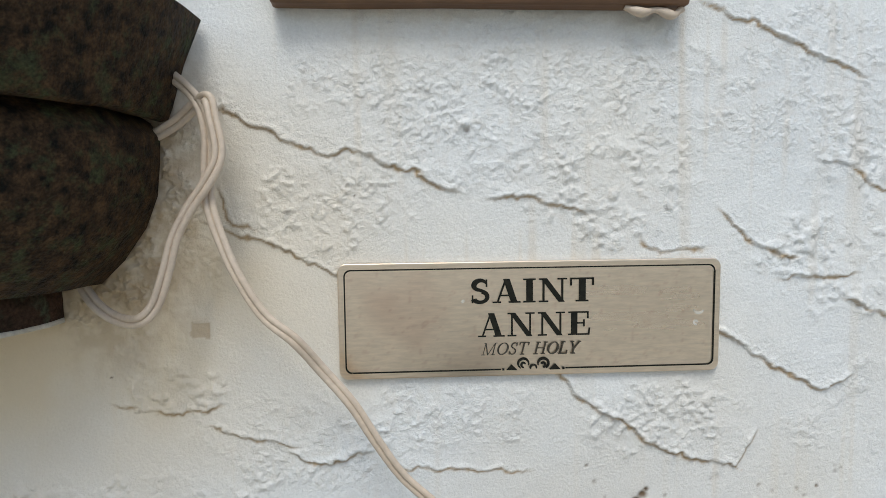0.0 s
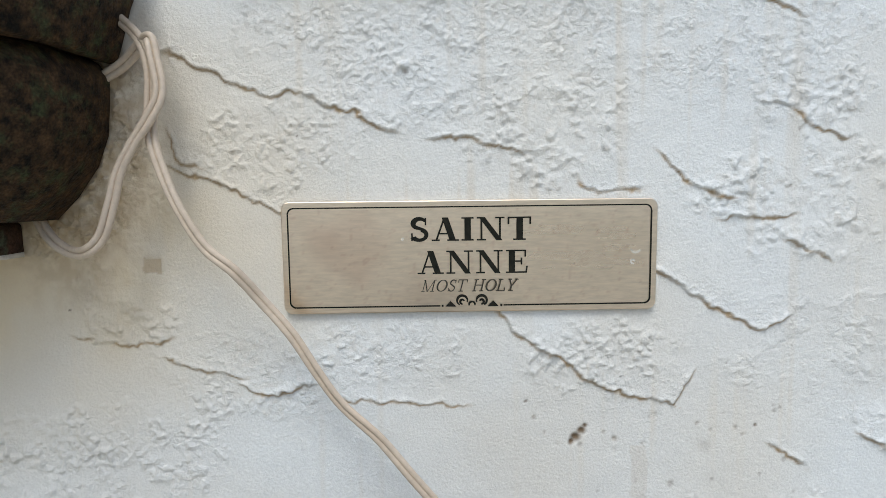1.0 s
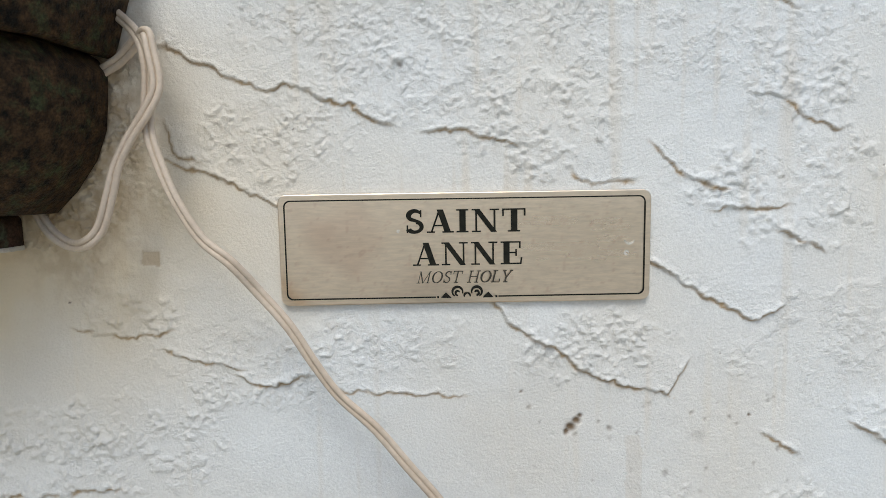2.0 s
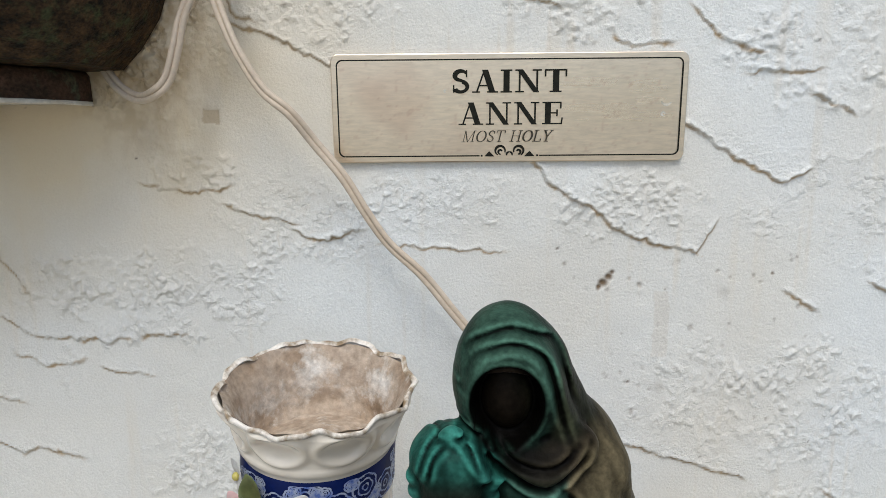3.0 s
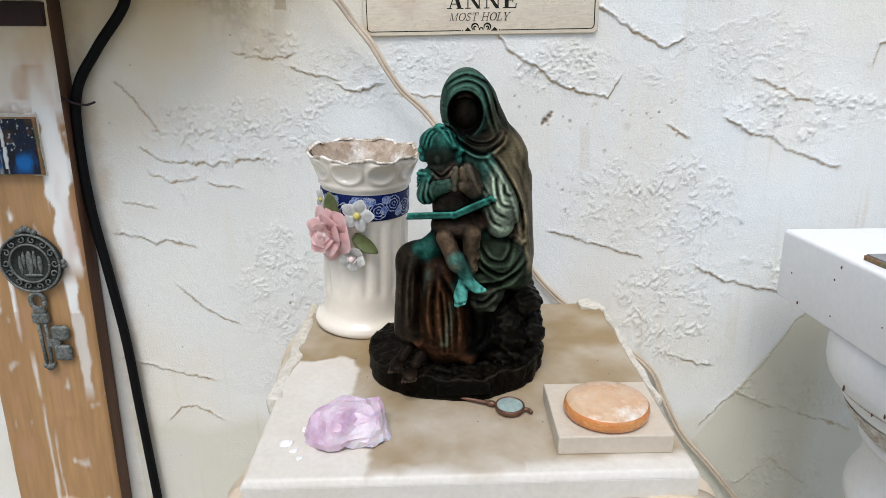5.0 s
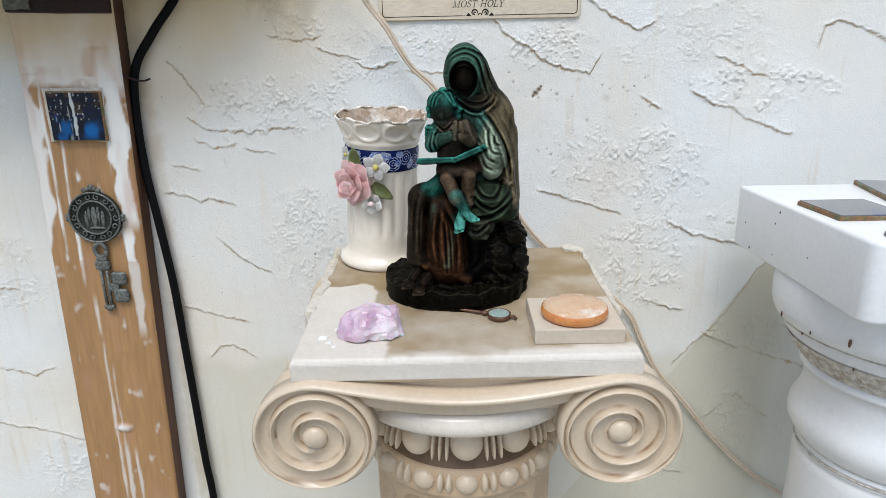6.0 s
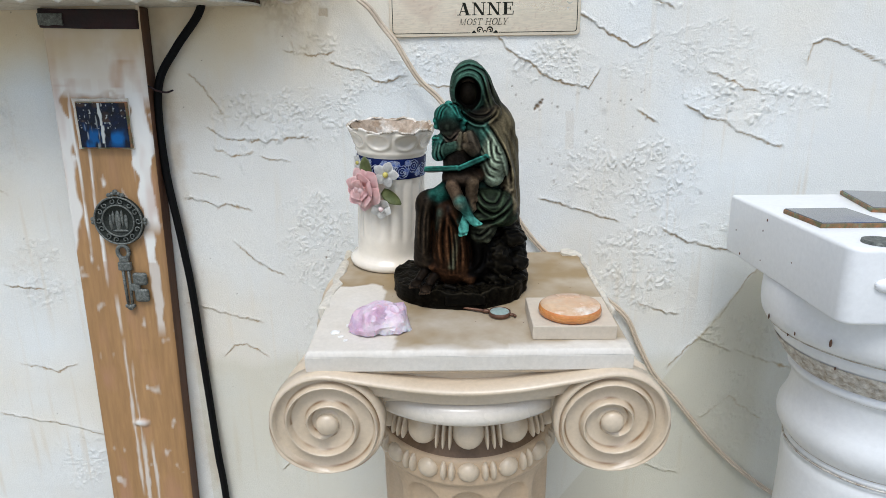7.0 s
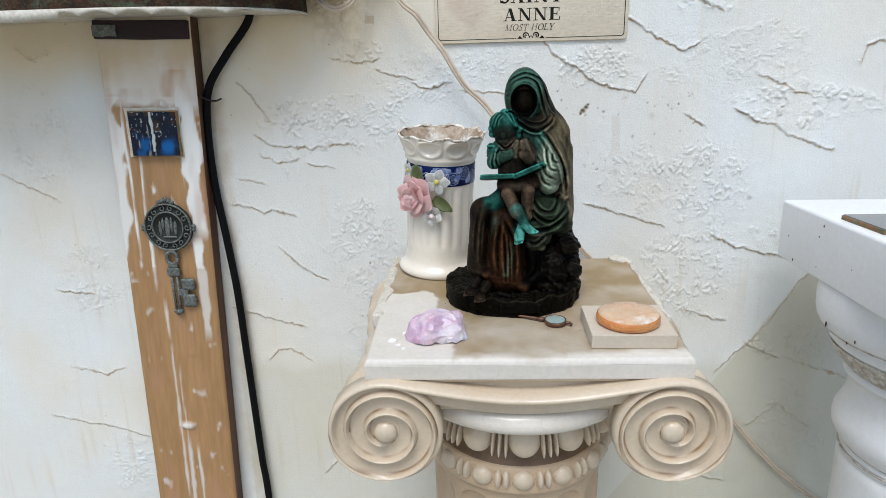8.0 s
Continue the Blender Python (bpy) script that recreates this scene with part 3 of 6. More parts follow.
part("wall_core", box(WX[0], WX[-1], 0.02, 0.15, WZ[0], WZ[-1], 0), M_WALL, wall)

gx, gy = np.meshgrid(np.concatenate([[-600, -60], np.linspace(-6, 6, 60), [60, 600]]), np.concatenate([[-600, -60], np.linspace(-8, 6, 60), [60, 600]]))
ground = sheet("ground", np.stack([gx, gy, 0.006 * (field(gx, gy, 0.7, 3, 2) - 0.5) * (np.abs(gx) < 7)], -1), M_GROUND)
tagged(ground, "dusty tan paving at the foot of the wall", "ground", kind="structure")


# ---- the name plate ----
def rounded(x0, x1, z0, z1, r, n=8):
    out = []
    for cx, cz, a0 in ((x1 - r, z1 - r, 0), (x0 + r, z1 - r, 90), (x0 + r, z0 + r, 180), (x1 - r, z0 + r, 270)):
        for k in range(n + 1):
            a = radians(a0 + 90 * k / n)
            out.append((cx + r * math.cos(a), cz + r * math.sin(a)))
    return out


def slabs(shapes, y, thick=0.00025):
    """Thin raised shapes on an upright plate facing -y: each a flat outline in x and z, a hair apart in depth."""
    bm = bmesh.new()
    for k, outline in enumerate(shapes):
        yy = y - thick - 0.000012 * k
        front = [bm.verts.new((x, yy, z)) for x, z in outline]
        back = [bm.verts.new((x, y, z)) for x, z in outline]
        bm.faces.new(front)
        n = len(outline)
        for i in range(n):
            bm.faces.new((front[i], back[i], back[(i + 1) % n], front[(i + 1) % n]))
    return bm


def arc_band(cx, cz, rx, rz, a0, a1, w0, w1, n=14):
    """Quads of a curved stroke whose width swells in the middle."""
    out, last = [], None
    for k in range(n + 1):
        t = k / n
        a = radians(a0 + (a1 - a0) * t)
        w = w0 + (w1 - w0) * math.sin(math.pi * t)
        p = [(cx + (rx + s * w) * math.cos(a), cz + (rz + s * w) * math.sin(a)) for s in (-0.5, 0.5)]
        if last:
            out.append([last[0], last[1], p[1], p[0]])
        last = p
    return out


def bar(x0, z0, x1, z1):
    return [(x0, z0), (x1, z0), (x1, z1), (x0, z1)]


def slant(xb, xt, w, z0=0.0, z1=1.0):
    return [(xb, z0), (xb + w, z0), (xt + w, z1), (xt, z1)]


def roman(ch):
    """The strokes of a bold roman capital of height 1, and its width."""
    s, t = 0.21, 0.06
    if ch == "I":
        return [bar(0.12, 0, 0.12 + s, 1), bar(0.02, 0, 0.42, t), bar(0.02, 1 - t, 0.42, 1)], 0.44
    if ch == "T":
        return [bar(0.31, 0, 0.31 + s, 1), bar(0.2, 0, 0.61, t), bar(0.02, 1 - t, 0.79, 1), slant(0.02, 0.02, 0.05, 0.68, 1), slant(0.74, 0.74, 0.05, 0.68, 1)], 0.81
    if ch == "N":
        return [bar(0.14, 0, 0.14 + t, 1), bar(0.75, 0, 0.75 + t, 1), slant(0.66, 0.08, 0.2), bar(0.02, 0, 0.32, t), bar(0.62, 1 - t, 0.93, 1), bar(0.02, 1 - t, 0.2, 1)], 0.95
    if ch == "A":
        return [slant(0.12, 0.40, t), slant(0.60, 0.34, s), bar(0.22, 0.28, 0.66, 0.28 + t), bar(0.0, 0, 0.27, t), bar(0.52, 0, 0.9, t)], 0.9
    if ch == "E":
        return [bar(0.12, 0, 0.12 + s, 1), bar(0.02, 0, 0.74, t), bar(0.02, 1 - t, 0.70, 1), bar(0.3, 0.48, 0.56, 0.48 + t),
                slant(0.69, 0.72, 0.05, 0, 0.3), bar(0.66, 0.7, 0.71, 1), bar(0.53, 0.36, 0.58, 0.66)], 0.77
    out = arc_band(0.34, 0.735, 0.21, 0.22, 25, 250, 0.08, 0.19) + arc_band(0.33, 0.265, 0.23, 0.225, 75, -155, 0.19, 0.13)
    out += [[(0.13, 0.76), (0.13, 0.62), (0.26, 0.50), (0.50, 0.40), (0.57, 0.26), (0.58, 0.40), (0.46, 0.55), (0.24, 0.66)], bar(0.51, 0.68, 0.56, 0.99), bar(0.06, 0.01, 0.11, 0.34)]
    return out, 0.66


def italic(ch):
    """The strokes of a light roman capital of height 1, to be slanted, and its width."""
    s, t = 0.085, 0.045
    if ch == "M":
        return [bar(0.10, 0, 0.15, 1), bar(0.78, 0, 0.78 + s, 1), slant(0.42, 0.08, s), slant(0.44, 0.80, 0.05), bar(0.0, 0, 0.26, t), bar(0.68, 0, 0.98, t), bar(0.02, 1 - t, 0.16, 1), bar(0.80, 1 - t, 0.96, 1)], 1.0
    if ch == "O":
        return arc_band(0.40, 0.5, 0.34, 0.47, 90, 270, 0.04, 0.13) + arc_band(0.40, 0.5, 0.34, 0.47, -90, 90, 0.04, 0.13), 0.80
    if ch == "T":
        return [bar(0.30, 0, 0.30 + s, 1), bar(0.2, 0, 0.52, t), bar(0.02, 1 - t, 0.70, 1), bar(0.02, 0.76, 0.06, 1), bar(0.66, 0.76, 0.70, 1)], 0.72
    if ch == "H":
        return [bar(0.10, 0, 0.10 + s, 1), bar(0.64, 0, 0.64 + s, 1), bar(0.15, 0.49, 0.70, 0.49 + t), bar(0.0, 0, 0.30, t), bar(0.54, 0, 0.84, t), bar(0.0, 1 - t, 0.30, 1), bar(0.54, 1 - t, 0.84, 1)], 0.86
    if ch == "L":
        return [bar(0.10, 0, 0.10 + s, 1), bar(0.0, 0, 0.62, t), bar(0.0, 1 - t, 0.32, 1), bar(0.58, 0, 0.62, 0.27)], 0.64
    if ch == "Y":
        return [bar(0.30, 0, 0.30 + s, 0.5), slant(0.30, 0.05, s, 0.45, 1), slant(0.36, 0.62, 0.05, 0.45, 1), bar(0.2, 0, 0.52, t), bar(0.0, 1 - t, 0.24, 1), bar(0.52, 1 - t, 0.74, 1)], 0.72
    if ch == "S":
        out = arc_band(0.30, 0.745, 0.19, 0.22, 25, 250, 0.04, 0.10) + arc_band(0.29, 0.26, 0.20, 0.225, 75, -155, 0.10, 0.06)
        return out + [[(0.10, 0.72), (0.24, 0.53), (0.48, 0.36), (0.49, 0.28), (0.38, 0.50), (0.20, 0.64)], bar(0.46, 0.72, 0.50, 0.98), bar(0.05, 0.02, 0.09, 0.30)], 0.58
    return [], 0.34


def line_of(word, x0, x1, z, high, face=roman, lean=0.0):
    """Capitals spread evenly from x0 to x1, upright or leaning."""
    gap = 0.07
    widths = [face(c)[1] for c in word]
    wide = (x1 - x0) / high / (sum(widths) + gap * (len(word) - 1))
    out, x = [], 0.0
    for c, wd in zip(word, widths):
        out += [[(x0 + (x + px) * high * wide + lean * (pz - 0.5) * high, z + pz * high) for px, pz in shape] for shape in face(c)[0]]
        x += wd + gap
    return out


PX, PZ, PY = -0.05, 1.13, -0.0035
plate = thing("name_plate", Matrix.Translation((0.0539, 0, 1.1770)) @ Matrix.Scale(1.075, 4) @ Matrix.Translation((-0.05, 0, -1.16)), "small satin brass name plate with black engraved lettering on stucco", "sign")
bm = prism(rounded(PX, PX + 0.2, 0, 0.06, 0.0045), 0, 0.0022, 0.0005, 2)
bmesh.ops.transform(bm, matrix=Matrix.Translation((0, PY + 0.0022, PZ)) @ Matrix.Rotation(radians(90), 4, "X"), verts=bm.verts)
part("plate", bm, M_BRASS, plate)
tx, tz = np.meshgrid(np.linspace(PX + 0.0046, PX + 0.1954, 150), np.linspace(PZ + 0.0046, PZ + 0.0554, 50))
tarnish = 0.55 * np.clip((field(tx, tz, 0.035, 121, 3) - 0.45) * 2.6, 0, 1) * np.clip((PX + 0.14 - tx) / 0.12, 0.1, 1) + 0.35 * np.clip((field(tx, tz, 0.0022, 123, 2) - 0.70) * 8, 0, 1)
sheet("worn_face", np.stack([tx, np.full_like(tx, PY - 0.00001), tz], -1), M_BRASS, plate, {"tarnish": np.clip(tarnish, 0, 1)})["label"] = "brushed face with tarnish clouds"
FACE = PY - 0.00002
frame_line = []
inner, outer = rounded(PX + 0.0038, PX + 0.1962, PZ + 0.0038, PZ + 0.0562, 0.003), rounded(PX + 0.0031, PX + 0.1969, PZ + 0.0031, PZ + 0.0569, 0.0034)
for i in range(len(inner)):
    j = (i + 1) % len(inner)
    quad = [inner[i], outer[i], outer[j], inner[j]]
    if sum(p[1] for p in quad) / 4 < PZ + 0.004 and abs(quad[0][0] - quad[3][0]) > 0.1:
        for xa, xb in ((quad[0][0], PX + 0.0835), (PX + 0.1175, quad[3][0])):
            frame_line.append([(xa, PZ + 0.0031), (xb, PZ + 0.0031), (xb, PZ + 0.0038), (xa, PZ + 0.0038)])
    else:
        frame_line.append(quad)
part("border_line", slabs(frame_line, FACE, 0.00008), M_INK, plate, "thin engraved border line")
part("lettering", slabs(line_of("SAINT", PX + 0.0675, PX + 0.1325, PZ + 0.0385, 0.0124), FACE), M_INK, plate, "bold black serif capitals")
part("lettering", slabs(line_of("ANNE", PX + 0.0715, PX + 0.1305, PZ + 0.0208, 0.0124), FACE), M_INK, plate, "bold black serif capitals")
part("lettering", slabs(line_of("MOST HOLY", PX + 0.0740, PX + 0.1245, PZ + 0.0112, 0.0064, italic, 0.26), FACE), M_GREY, plate, "thin grey slanted serif capitals")
orn = []
for s in (-1, 1):
    ox = PX + 0.1005
    def put(shapes):
        return [[(ox + s * (x - ox), z) for x, z in q] for q in shapes]
    orn += put(arc_band(ox + 0.0052, PZ + 0.0062, 0.0028, 0.0027, 200, -60, 0.0006, 0.0014))
    orn += put(arc_band(ox + 0.0052, PZ + 0.0055, 0.0011, 0.0012, 160, -100, 0.0007, 0.0012))
    orn += put(arc_band(ox, PZ + 0.0041, 0.0016, 0.0015, 200, 90, 0.0006, 0.001))
    orn += put([[(ox + 0.0085, PZ + 0.0030), (ox + 0.0142, PZ + 0.0031), (ox + 0.0115, PZ + 0.0060)]])
    orn += put([bar(ox + 0.0153, PZ + 0.0030, ox + 0.0163, PZ + 0.0040)])
part("ornament", slabs(orn, FACE), M_INK, plate, "small black engraved scroll ornament")
scuffs = [arc_band(PX + 0.1885, PZ + 0.034, 0.003, 0.003, 200, 330, 0.0006, 0.0016, 6), arc_band(PX + 0.187, PZ + 0.026, 0.001, 0.001, 0, 300, 0.0008, 0.0014, 6), arc_band(PX + 0.064, PZ + 0.0395, 0.0006, 0.0006, 0, 300, 0.0006, 0.001, 6)]
for s in scuffs:
    part("paint_fleck", slabs(s, FACE, 0.0001), M_LIP, plate, "fleck of dried cream paint")


# ---- cords, board, shelf ----
def cord(name, points, material, radius, label, twin=0.0, normal=(0, 0, 0)):
    t = thing(name, pose(0, 0, 0), label, "cable")
    line = spline(points, 10)
    if not twin:
        v, f = tube(line, radius)
        mesh_object("strand", v, f, material, t)
        return t
    for s in (-1, 1):
        moved = []
        for i, p in enumerate(line):
            d = (line[min(i + 1, len(line) - 1)] - line[max(i - 1, 0)]).normalized()
            side = d.cross(Vector((0, -1, 0)))
            side = side.normalized() if side.length > 1e-4 else Vector((1, 0, 0))
            turn = 0.35 * math.sin(i * 0.11)
            moved.append(p + side * (s * twin * math.cos(turn)) + Vector((0, s * twin * math.sin(turn), 0)))
        v, f = tube(moved, radius, 10)
        mesh_object("strand", v, f, material, t)
    return t


cord("power_cord", [(-0.1540, -0.006, 1.3230), (-0.1350, -0.01, 1.3090), (-0.1200, -0.018, 1.2950), (-0.1140, -0.0223, 1.2780), (-0.1140, -0.0246, 1.2580), (-0.1130, -0.0265, 1.2420), (-0.1070, -0.0293, 1.2240), (-0.0990, -0.0310, 1.2060),
                    (-0.0870, -0.0319, 1.1870), (-0.0720, -0.0324, 1.1740), (-0.0600, -0.0260, 1.1570), (-0.0450, -0.0250, 1.1380), (-0.0320, -0.0236, 1.1160), (-0.0190, -0.0228, 1.0970), (0.0010, -0.0240, 1.0780), (0.0180, -0.0230, 1.0560), (0.0410, -0.0200, 1.0250),
                    (0.0700, -0.0150, 0.9770), (0.1011, -0.007, 0.9245), (0.1322, -0.007, 0.8879), (0.1752, -0.007, 0.8514), (0.2129, -0.007, 0.8245), (0.2365, -0.007, 0.8019), (0.2526, -0.006, 0.7686), (0.2752, -0.006, 0.7256),
                    (0.3053, -0.007, 0.6901), (0.3730, -0.008, 0.6095), (0.4504, -0.008, 0.5450), (0.5375, -0.01, 0.5), (0.5697, -0.012, 0.3), (0.5805, -0.012, 0.01)],
     M_CORD, 0.0018, "cream two-core lamp cord running down the stucco", 0.0015)
cord("power_cord", [(-0.1540, -0.005, 1.2750), (-0.1350, -0.009, 1.2840), (-0.1210, -0.016, 1.2930), (-0.1130, -0.0234, 1.2950), (-0.1100, -0.0258, 1.2850), (-0.1070, -0.0284, 1.2670), (-0.1130, -0.0300, 1.2530), (-0.1220, -0.0304, 1.2400), (-0.1290, -0.0315, 1.2260), (-0.1330, -0.0326, 1.2110),
                    (-0.1390, -0.0328, 1.1940), (-0.1470, -0.0331, 1.1860), (-0.1640, -0.018, 1.1840), (-0.1770, -0.012, 1.1900), (-0.1870, -0.006, 1.2000), (-0.1930, -0.004, 1.2160)],
     M_CORD, 0.0018, "cream two-core lamp cord looped and twisted under the pot", 0.0016)
cord("rubber_cable", [(-0.2612, -0.03, 1.2083), (-0.2644, -0.012, 1.1792), (-0.2978, -0.01, 1.1384), (-0.3225, -0.01, 1.1029), (-0.3300, -0.01, 1.0588), (-0.3300, -0.01, 0.9911), (-0.3236, -0.01, 0.9223), (-0.3182, -0.009, 0.8492),
                      (-0.3160, -0.009, 0.7707), (-0.3139, -0.009, 0.6890), (-0.3117, -0.009, 0.6020), (-0.3085, -0.009, 0.5278), (-0.309, -0.009, 0.3), (-0.309, -0.009, 0.01)],
     M_CABLE, 0.0046, "thick black rubber cable hanging beside the painted board")
tie = thing("cable_tie", pose(0, 0, 0), "thin dark wire tie round the black cable", "wire")
v, f = tube(spline([(-0.3375, -0.024, 1.0997), (-0.3300, -0.021, 1.0943), (-0.3236, -0.018, 1.0900), (-0.3160, -0.012, 1.0879), (-0.3117, -0.004, 1.0900)], 6), 0.0011, 8)
mesh_object("wire", v, f, M_BRACKET, tie)

# the leaning board: its own axis runs down the middle of the face
LEAN_BOARD = pose(-0.3873, 0, 1.0853, 0, 1.82, 0)
board = thing("wooden_board", LEAN_BOARD, "peach painted wooden board with white drips fixed to the stucco", "board")
bx, bz = np.meshgrid(np.linspace(-0.0559, 0.0559, 70), np.linspace(-1.083, 0.098, 500))
byy = -0.026 - 0.0006 * field(bx, bz * 0.3, 0.01, 61, 3) - 0.0012 * np.clip(field(bx, bz, 0.02, 67, 3) - 0.62, 0, 1) * 5 * 0.4
byy = byy + 0.0025 * np.clip((np.abs(bx) - 0.0534) / 0.0025, 0, 1) ** 2


def streak(x0, wide, z0, z1, seed):
    mid = x0 + 0.004 * (field(bz, bz * 0, 0.06, seed, 2) - 0.5)
    ragged = wide * (0.4 + 1.2 * field(bx, bz, 0.02, seed + 1, 3))
    return np.clip((ragged - np.abs(bx - mid)) / 0.0016, 0, 1) * np.clip((bz - z0) / 0.02, 0, 1) * np.clip((z1 - bz) / 0.02, 0, 1)


white = np.clip((bz + 0.006 + 0.02 * (field(bx, bz, 0.02, 71, 3) - 0.5)) / 0.008, 0, 1) * 0.9
# paint smeared over from the wall along one edge, running out further down
smear = -0.0400 + 0.030 * (field(bx, bz, 0.03, 72, 3) - 0.5) - 0.014 * np.clip((-0.05 - bz) / 0.2, 0, 1.4)
white = np.maximum(white, 0.9 * np.clip((smear - bx) / 0.003, 0, 1) * (bz > -0.30))
for args in ((0.043, 0.011, -0.165, 0.05, 73), (0.040, 0.006, -0.30, -0.15, 74), (-0.036, 0.0020, -0.20, 0.02, 75), (-0.022, 0.0016, -0.19, 0.0, 77), (-0.010, 0.0022, -0.54, -0.30, 79), (-0.003, 0.0014, -0.50, -0.33, 81), (-0.002, 0.0036, -0.62, -0.44, 83), (0.010, 0.0022, -0.62, -0.45, 85),
             (0.030, 0.0016, -0.1, 0.0, 87), (-0.045, 0.0013, -0.16, -0.07, 89), (-0.020, 0.0022, -0.235, -0.13, 91), (-0.012, 0.003, -0.30, -0.24, 92)):
    white = np.maximum(white, streak(*args))
white = np.maximum(white, 0.9 * np.clip((field(bx, bz * 0.6, 0.014, 93, 3) - 0.735) * 9, 0, 1))
white = white * np.where(bz < -0.2, 0.62, 1.0)
blob = np.clip(1.4 - np.hypot((bx - 0.0) / 0.011, (bz + 0.423) / 0.0045) + 0.6 * (field(bx, bz, 0.006, 95, 2) - 0.5), 0, 1)
white, byy = np.maximum(white, blob), byy - 0.0022 * np.clip(blob * 2, 0, 1)
blocks = ((bx * 52) % 1.0 < 0.62) & ((bz * 38) % 1.0 < 0.75) & (bz > 0.005) & (bz < 0.062)
rust = 0.16 * blocks * np.clip(2.0 * field(bx, bz, 0.02, 109, 2) - 0.5, 0, 1) + 0.55 * np.clip((field(bx, bz, 0.025, 97, 2) - 0.55) * 5, 0, 1) * (bz > 0.01) * (bz < 0.04) + 0.5 * np.clip((field(bx, bz * 0.3, 0.02, 99, 3) - 0.6) * 4, 0, 1)
byy = byy - 0.0005 * np.clip(white, 0, 1)
# tan towards the shelf: soiling, with the warm shade there put into the colour
sheet("painted_face", np.stack([bx, byy, bz], -1), M_PLANK, board, {"white": white, "rust": np.clip(rust, 0, 1), "soot_shade": np.clip((bz + 0.005) / 0.05, 0, 1) * np.clip(0.35 + 0.7 * field(bx, bz, 0.03, 111, 3), 0, 0.85)})
part("core", box(-0.0552, 0.0552, -0.0255, -0.0015, -1.083, 0.0975, 0.0015), M_PLANKSIDE, board, "bare brown edge")

bracket = thing("steel_bracket", pose(-0.3848, -0.026, 1.1577, 0, 1.6, 0) @ Matrix.Scale(0.95, 4), "rusty black steel bracket under the shelf", "bracket")
part("strap", roughen(box(-0.058, 0.058, -0.006, 0, 0.0, 0.021, 0.001), 0.0012, 60, 3), M_BRACKET, bracket)
part("plate", roughen(box(-0.058, -0.028, -0.0085, -0.0065, 0.003, 0.016, 0.0006), 0.0012, 90, 2), M_PEWTER, bracket, "flaking grey plate")

tile = thing("picture_tile", pose(-0.3848, -0.027, 1.0524, 0, 0.8, 0) @ Matrix.Scale(0.95, 4), "small dark blue glazed picture tile glued to the board", "tile")
part("body", roughen(box(-0.0315, 0.0315, -0.006, 0, -0.028, 0.028, 0.0012), 0.0005, 80, 2), M_TILE_EDGE, tile, "chipped brown rim")
gu, gv = np.meshgrid(np.linspace(-0.030, 0.030, 90), np.linspace(-0.0265, 0.0265, 80))
mott = field(gu, gv, 0.007, 131, 3)
low = np.clip((0.004 - gv + 0.02 * (field(gu, gv, 0.012, 133, 3) - 0.5)) / 0.012, 0, 1)
bright = low * np.clip((field(gu, gv * 0.4, 0.008, 135, 3) - 0.40) * 5, 0, 1) * np.where(gu > 0.002, np.exp(-np.square((gu - 0.016) / 0.011) - np.square((gv + 0.016) / 0.009)) * 1.3, 0.75)
mid = -0.002 + 0.003 * (field(gv, gv * 0, 0.012, 137, 2) - 0.5) + 0.06 * (gv + 0.02) * (gv < 0)
drip_ = np.clip((0.0024 * (0.35 + 1.1 * field(gu, gv, 0.008, 139, 2)) - np.abs(gu - mid)) / 0.0007, 0, 1) * (gv > -0.0215)
streaks = np.clip((field(gu * 2.2, gv * 0.35, 0.006, 141, 2) - 0.66) * 7, 0, 1) * (gu < 0) * (gv < 0.012)
scratch = np.clip((field(gu, gv, 0.003, 143, 2) - 0.70) * 8, 0, 1) * (gv > -0.004) * 0.7
glaze = sheet("glaze", np.stack([gu, -0.0068 - 0.0005 * drip_ - 0.0003 * mott, gv], -1), M_TILE_BLUE, tile, {"bright": np.clip(bright, 0, 1), "umber": np.clip((field(gu, gv, 0.010, 145, 2) - 0.52) * 4, 0, 1) * (gv > 0.004) * 0.7, "pale": np.clip(np.maximum(drip_, np.maximum(0.55 * streaks, scratch)), 0, 1)})
glaze["label"] = "dark glaze with blue daubs and a pale drip"
mortar = thing("mortar_bed", pose(-0.3848, -0.0265, 1.0524, 0, 0.8, 0) @ Matrix.Scale(0.95, 4), "smeared white mortar round the blue tile", "mortar")
part("smear", roughen(box(-0.037, 0.0318, -0.0028, 0.0, -0.0285, 0.0315, 0.001), 0.0022, 70, 4), M_LIP, mortar)


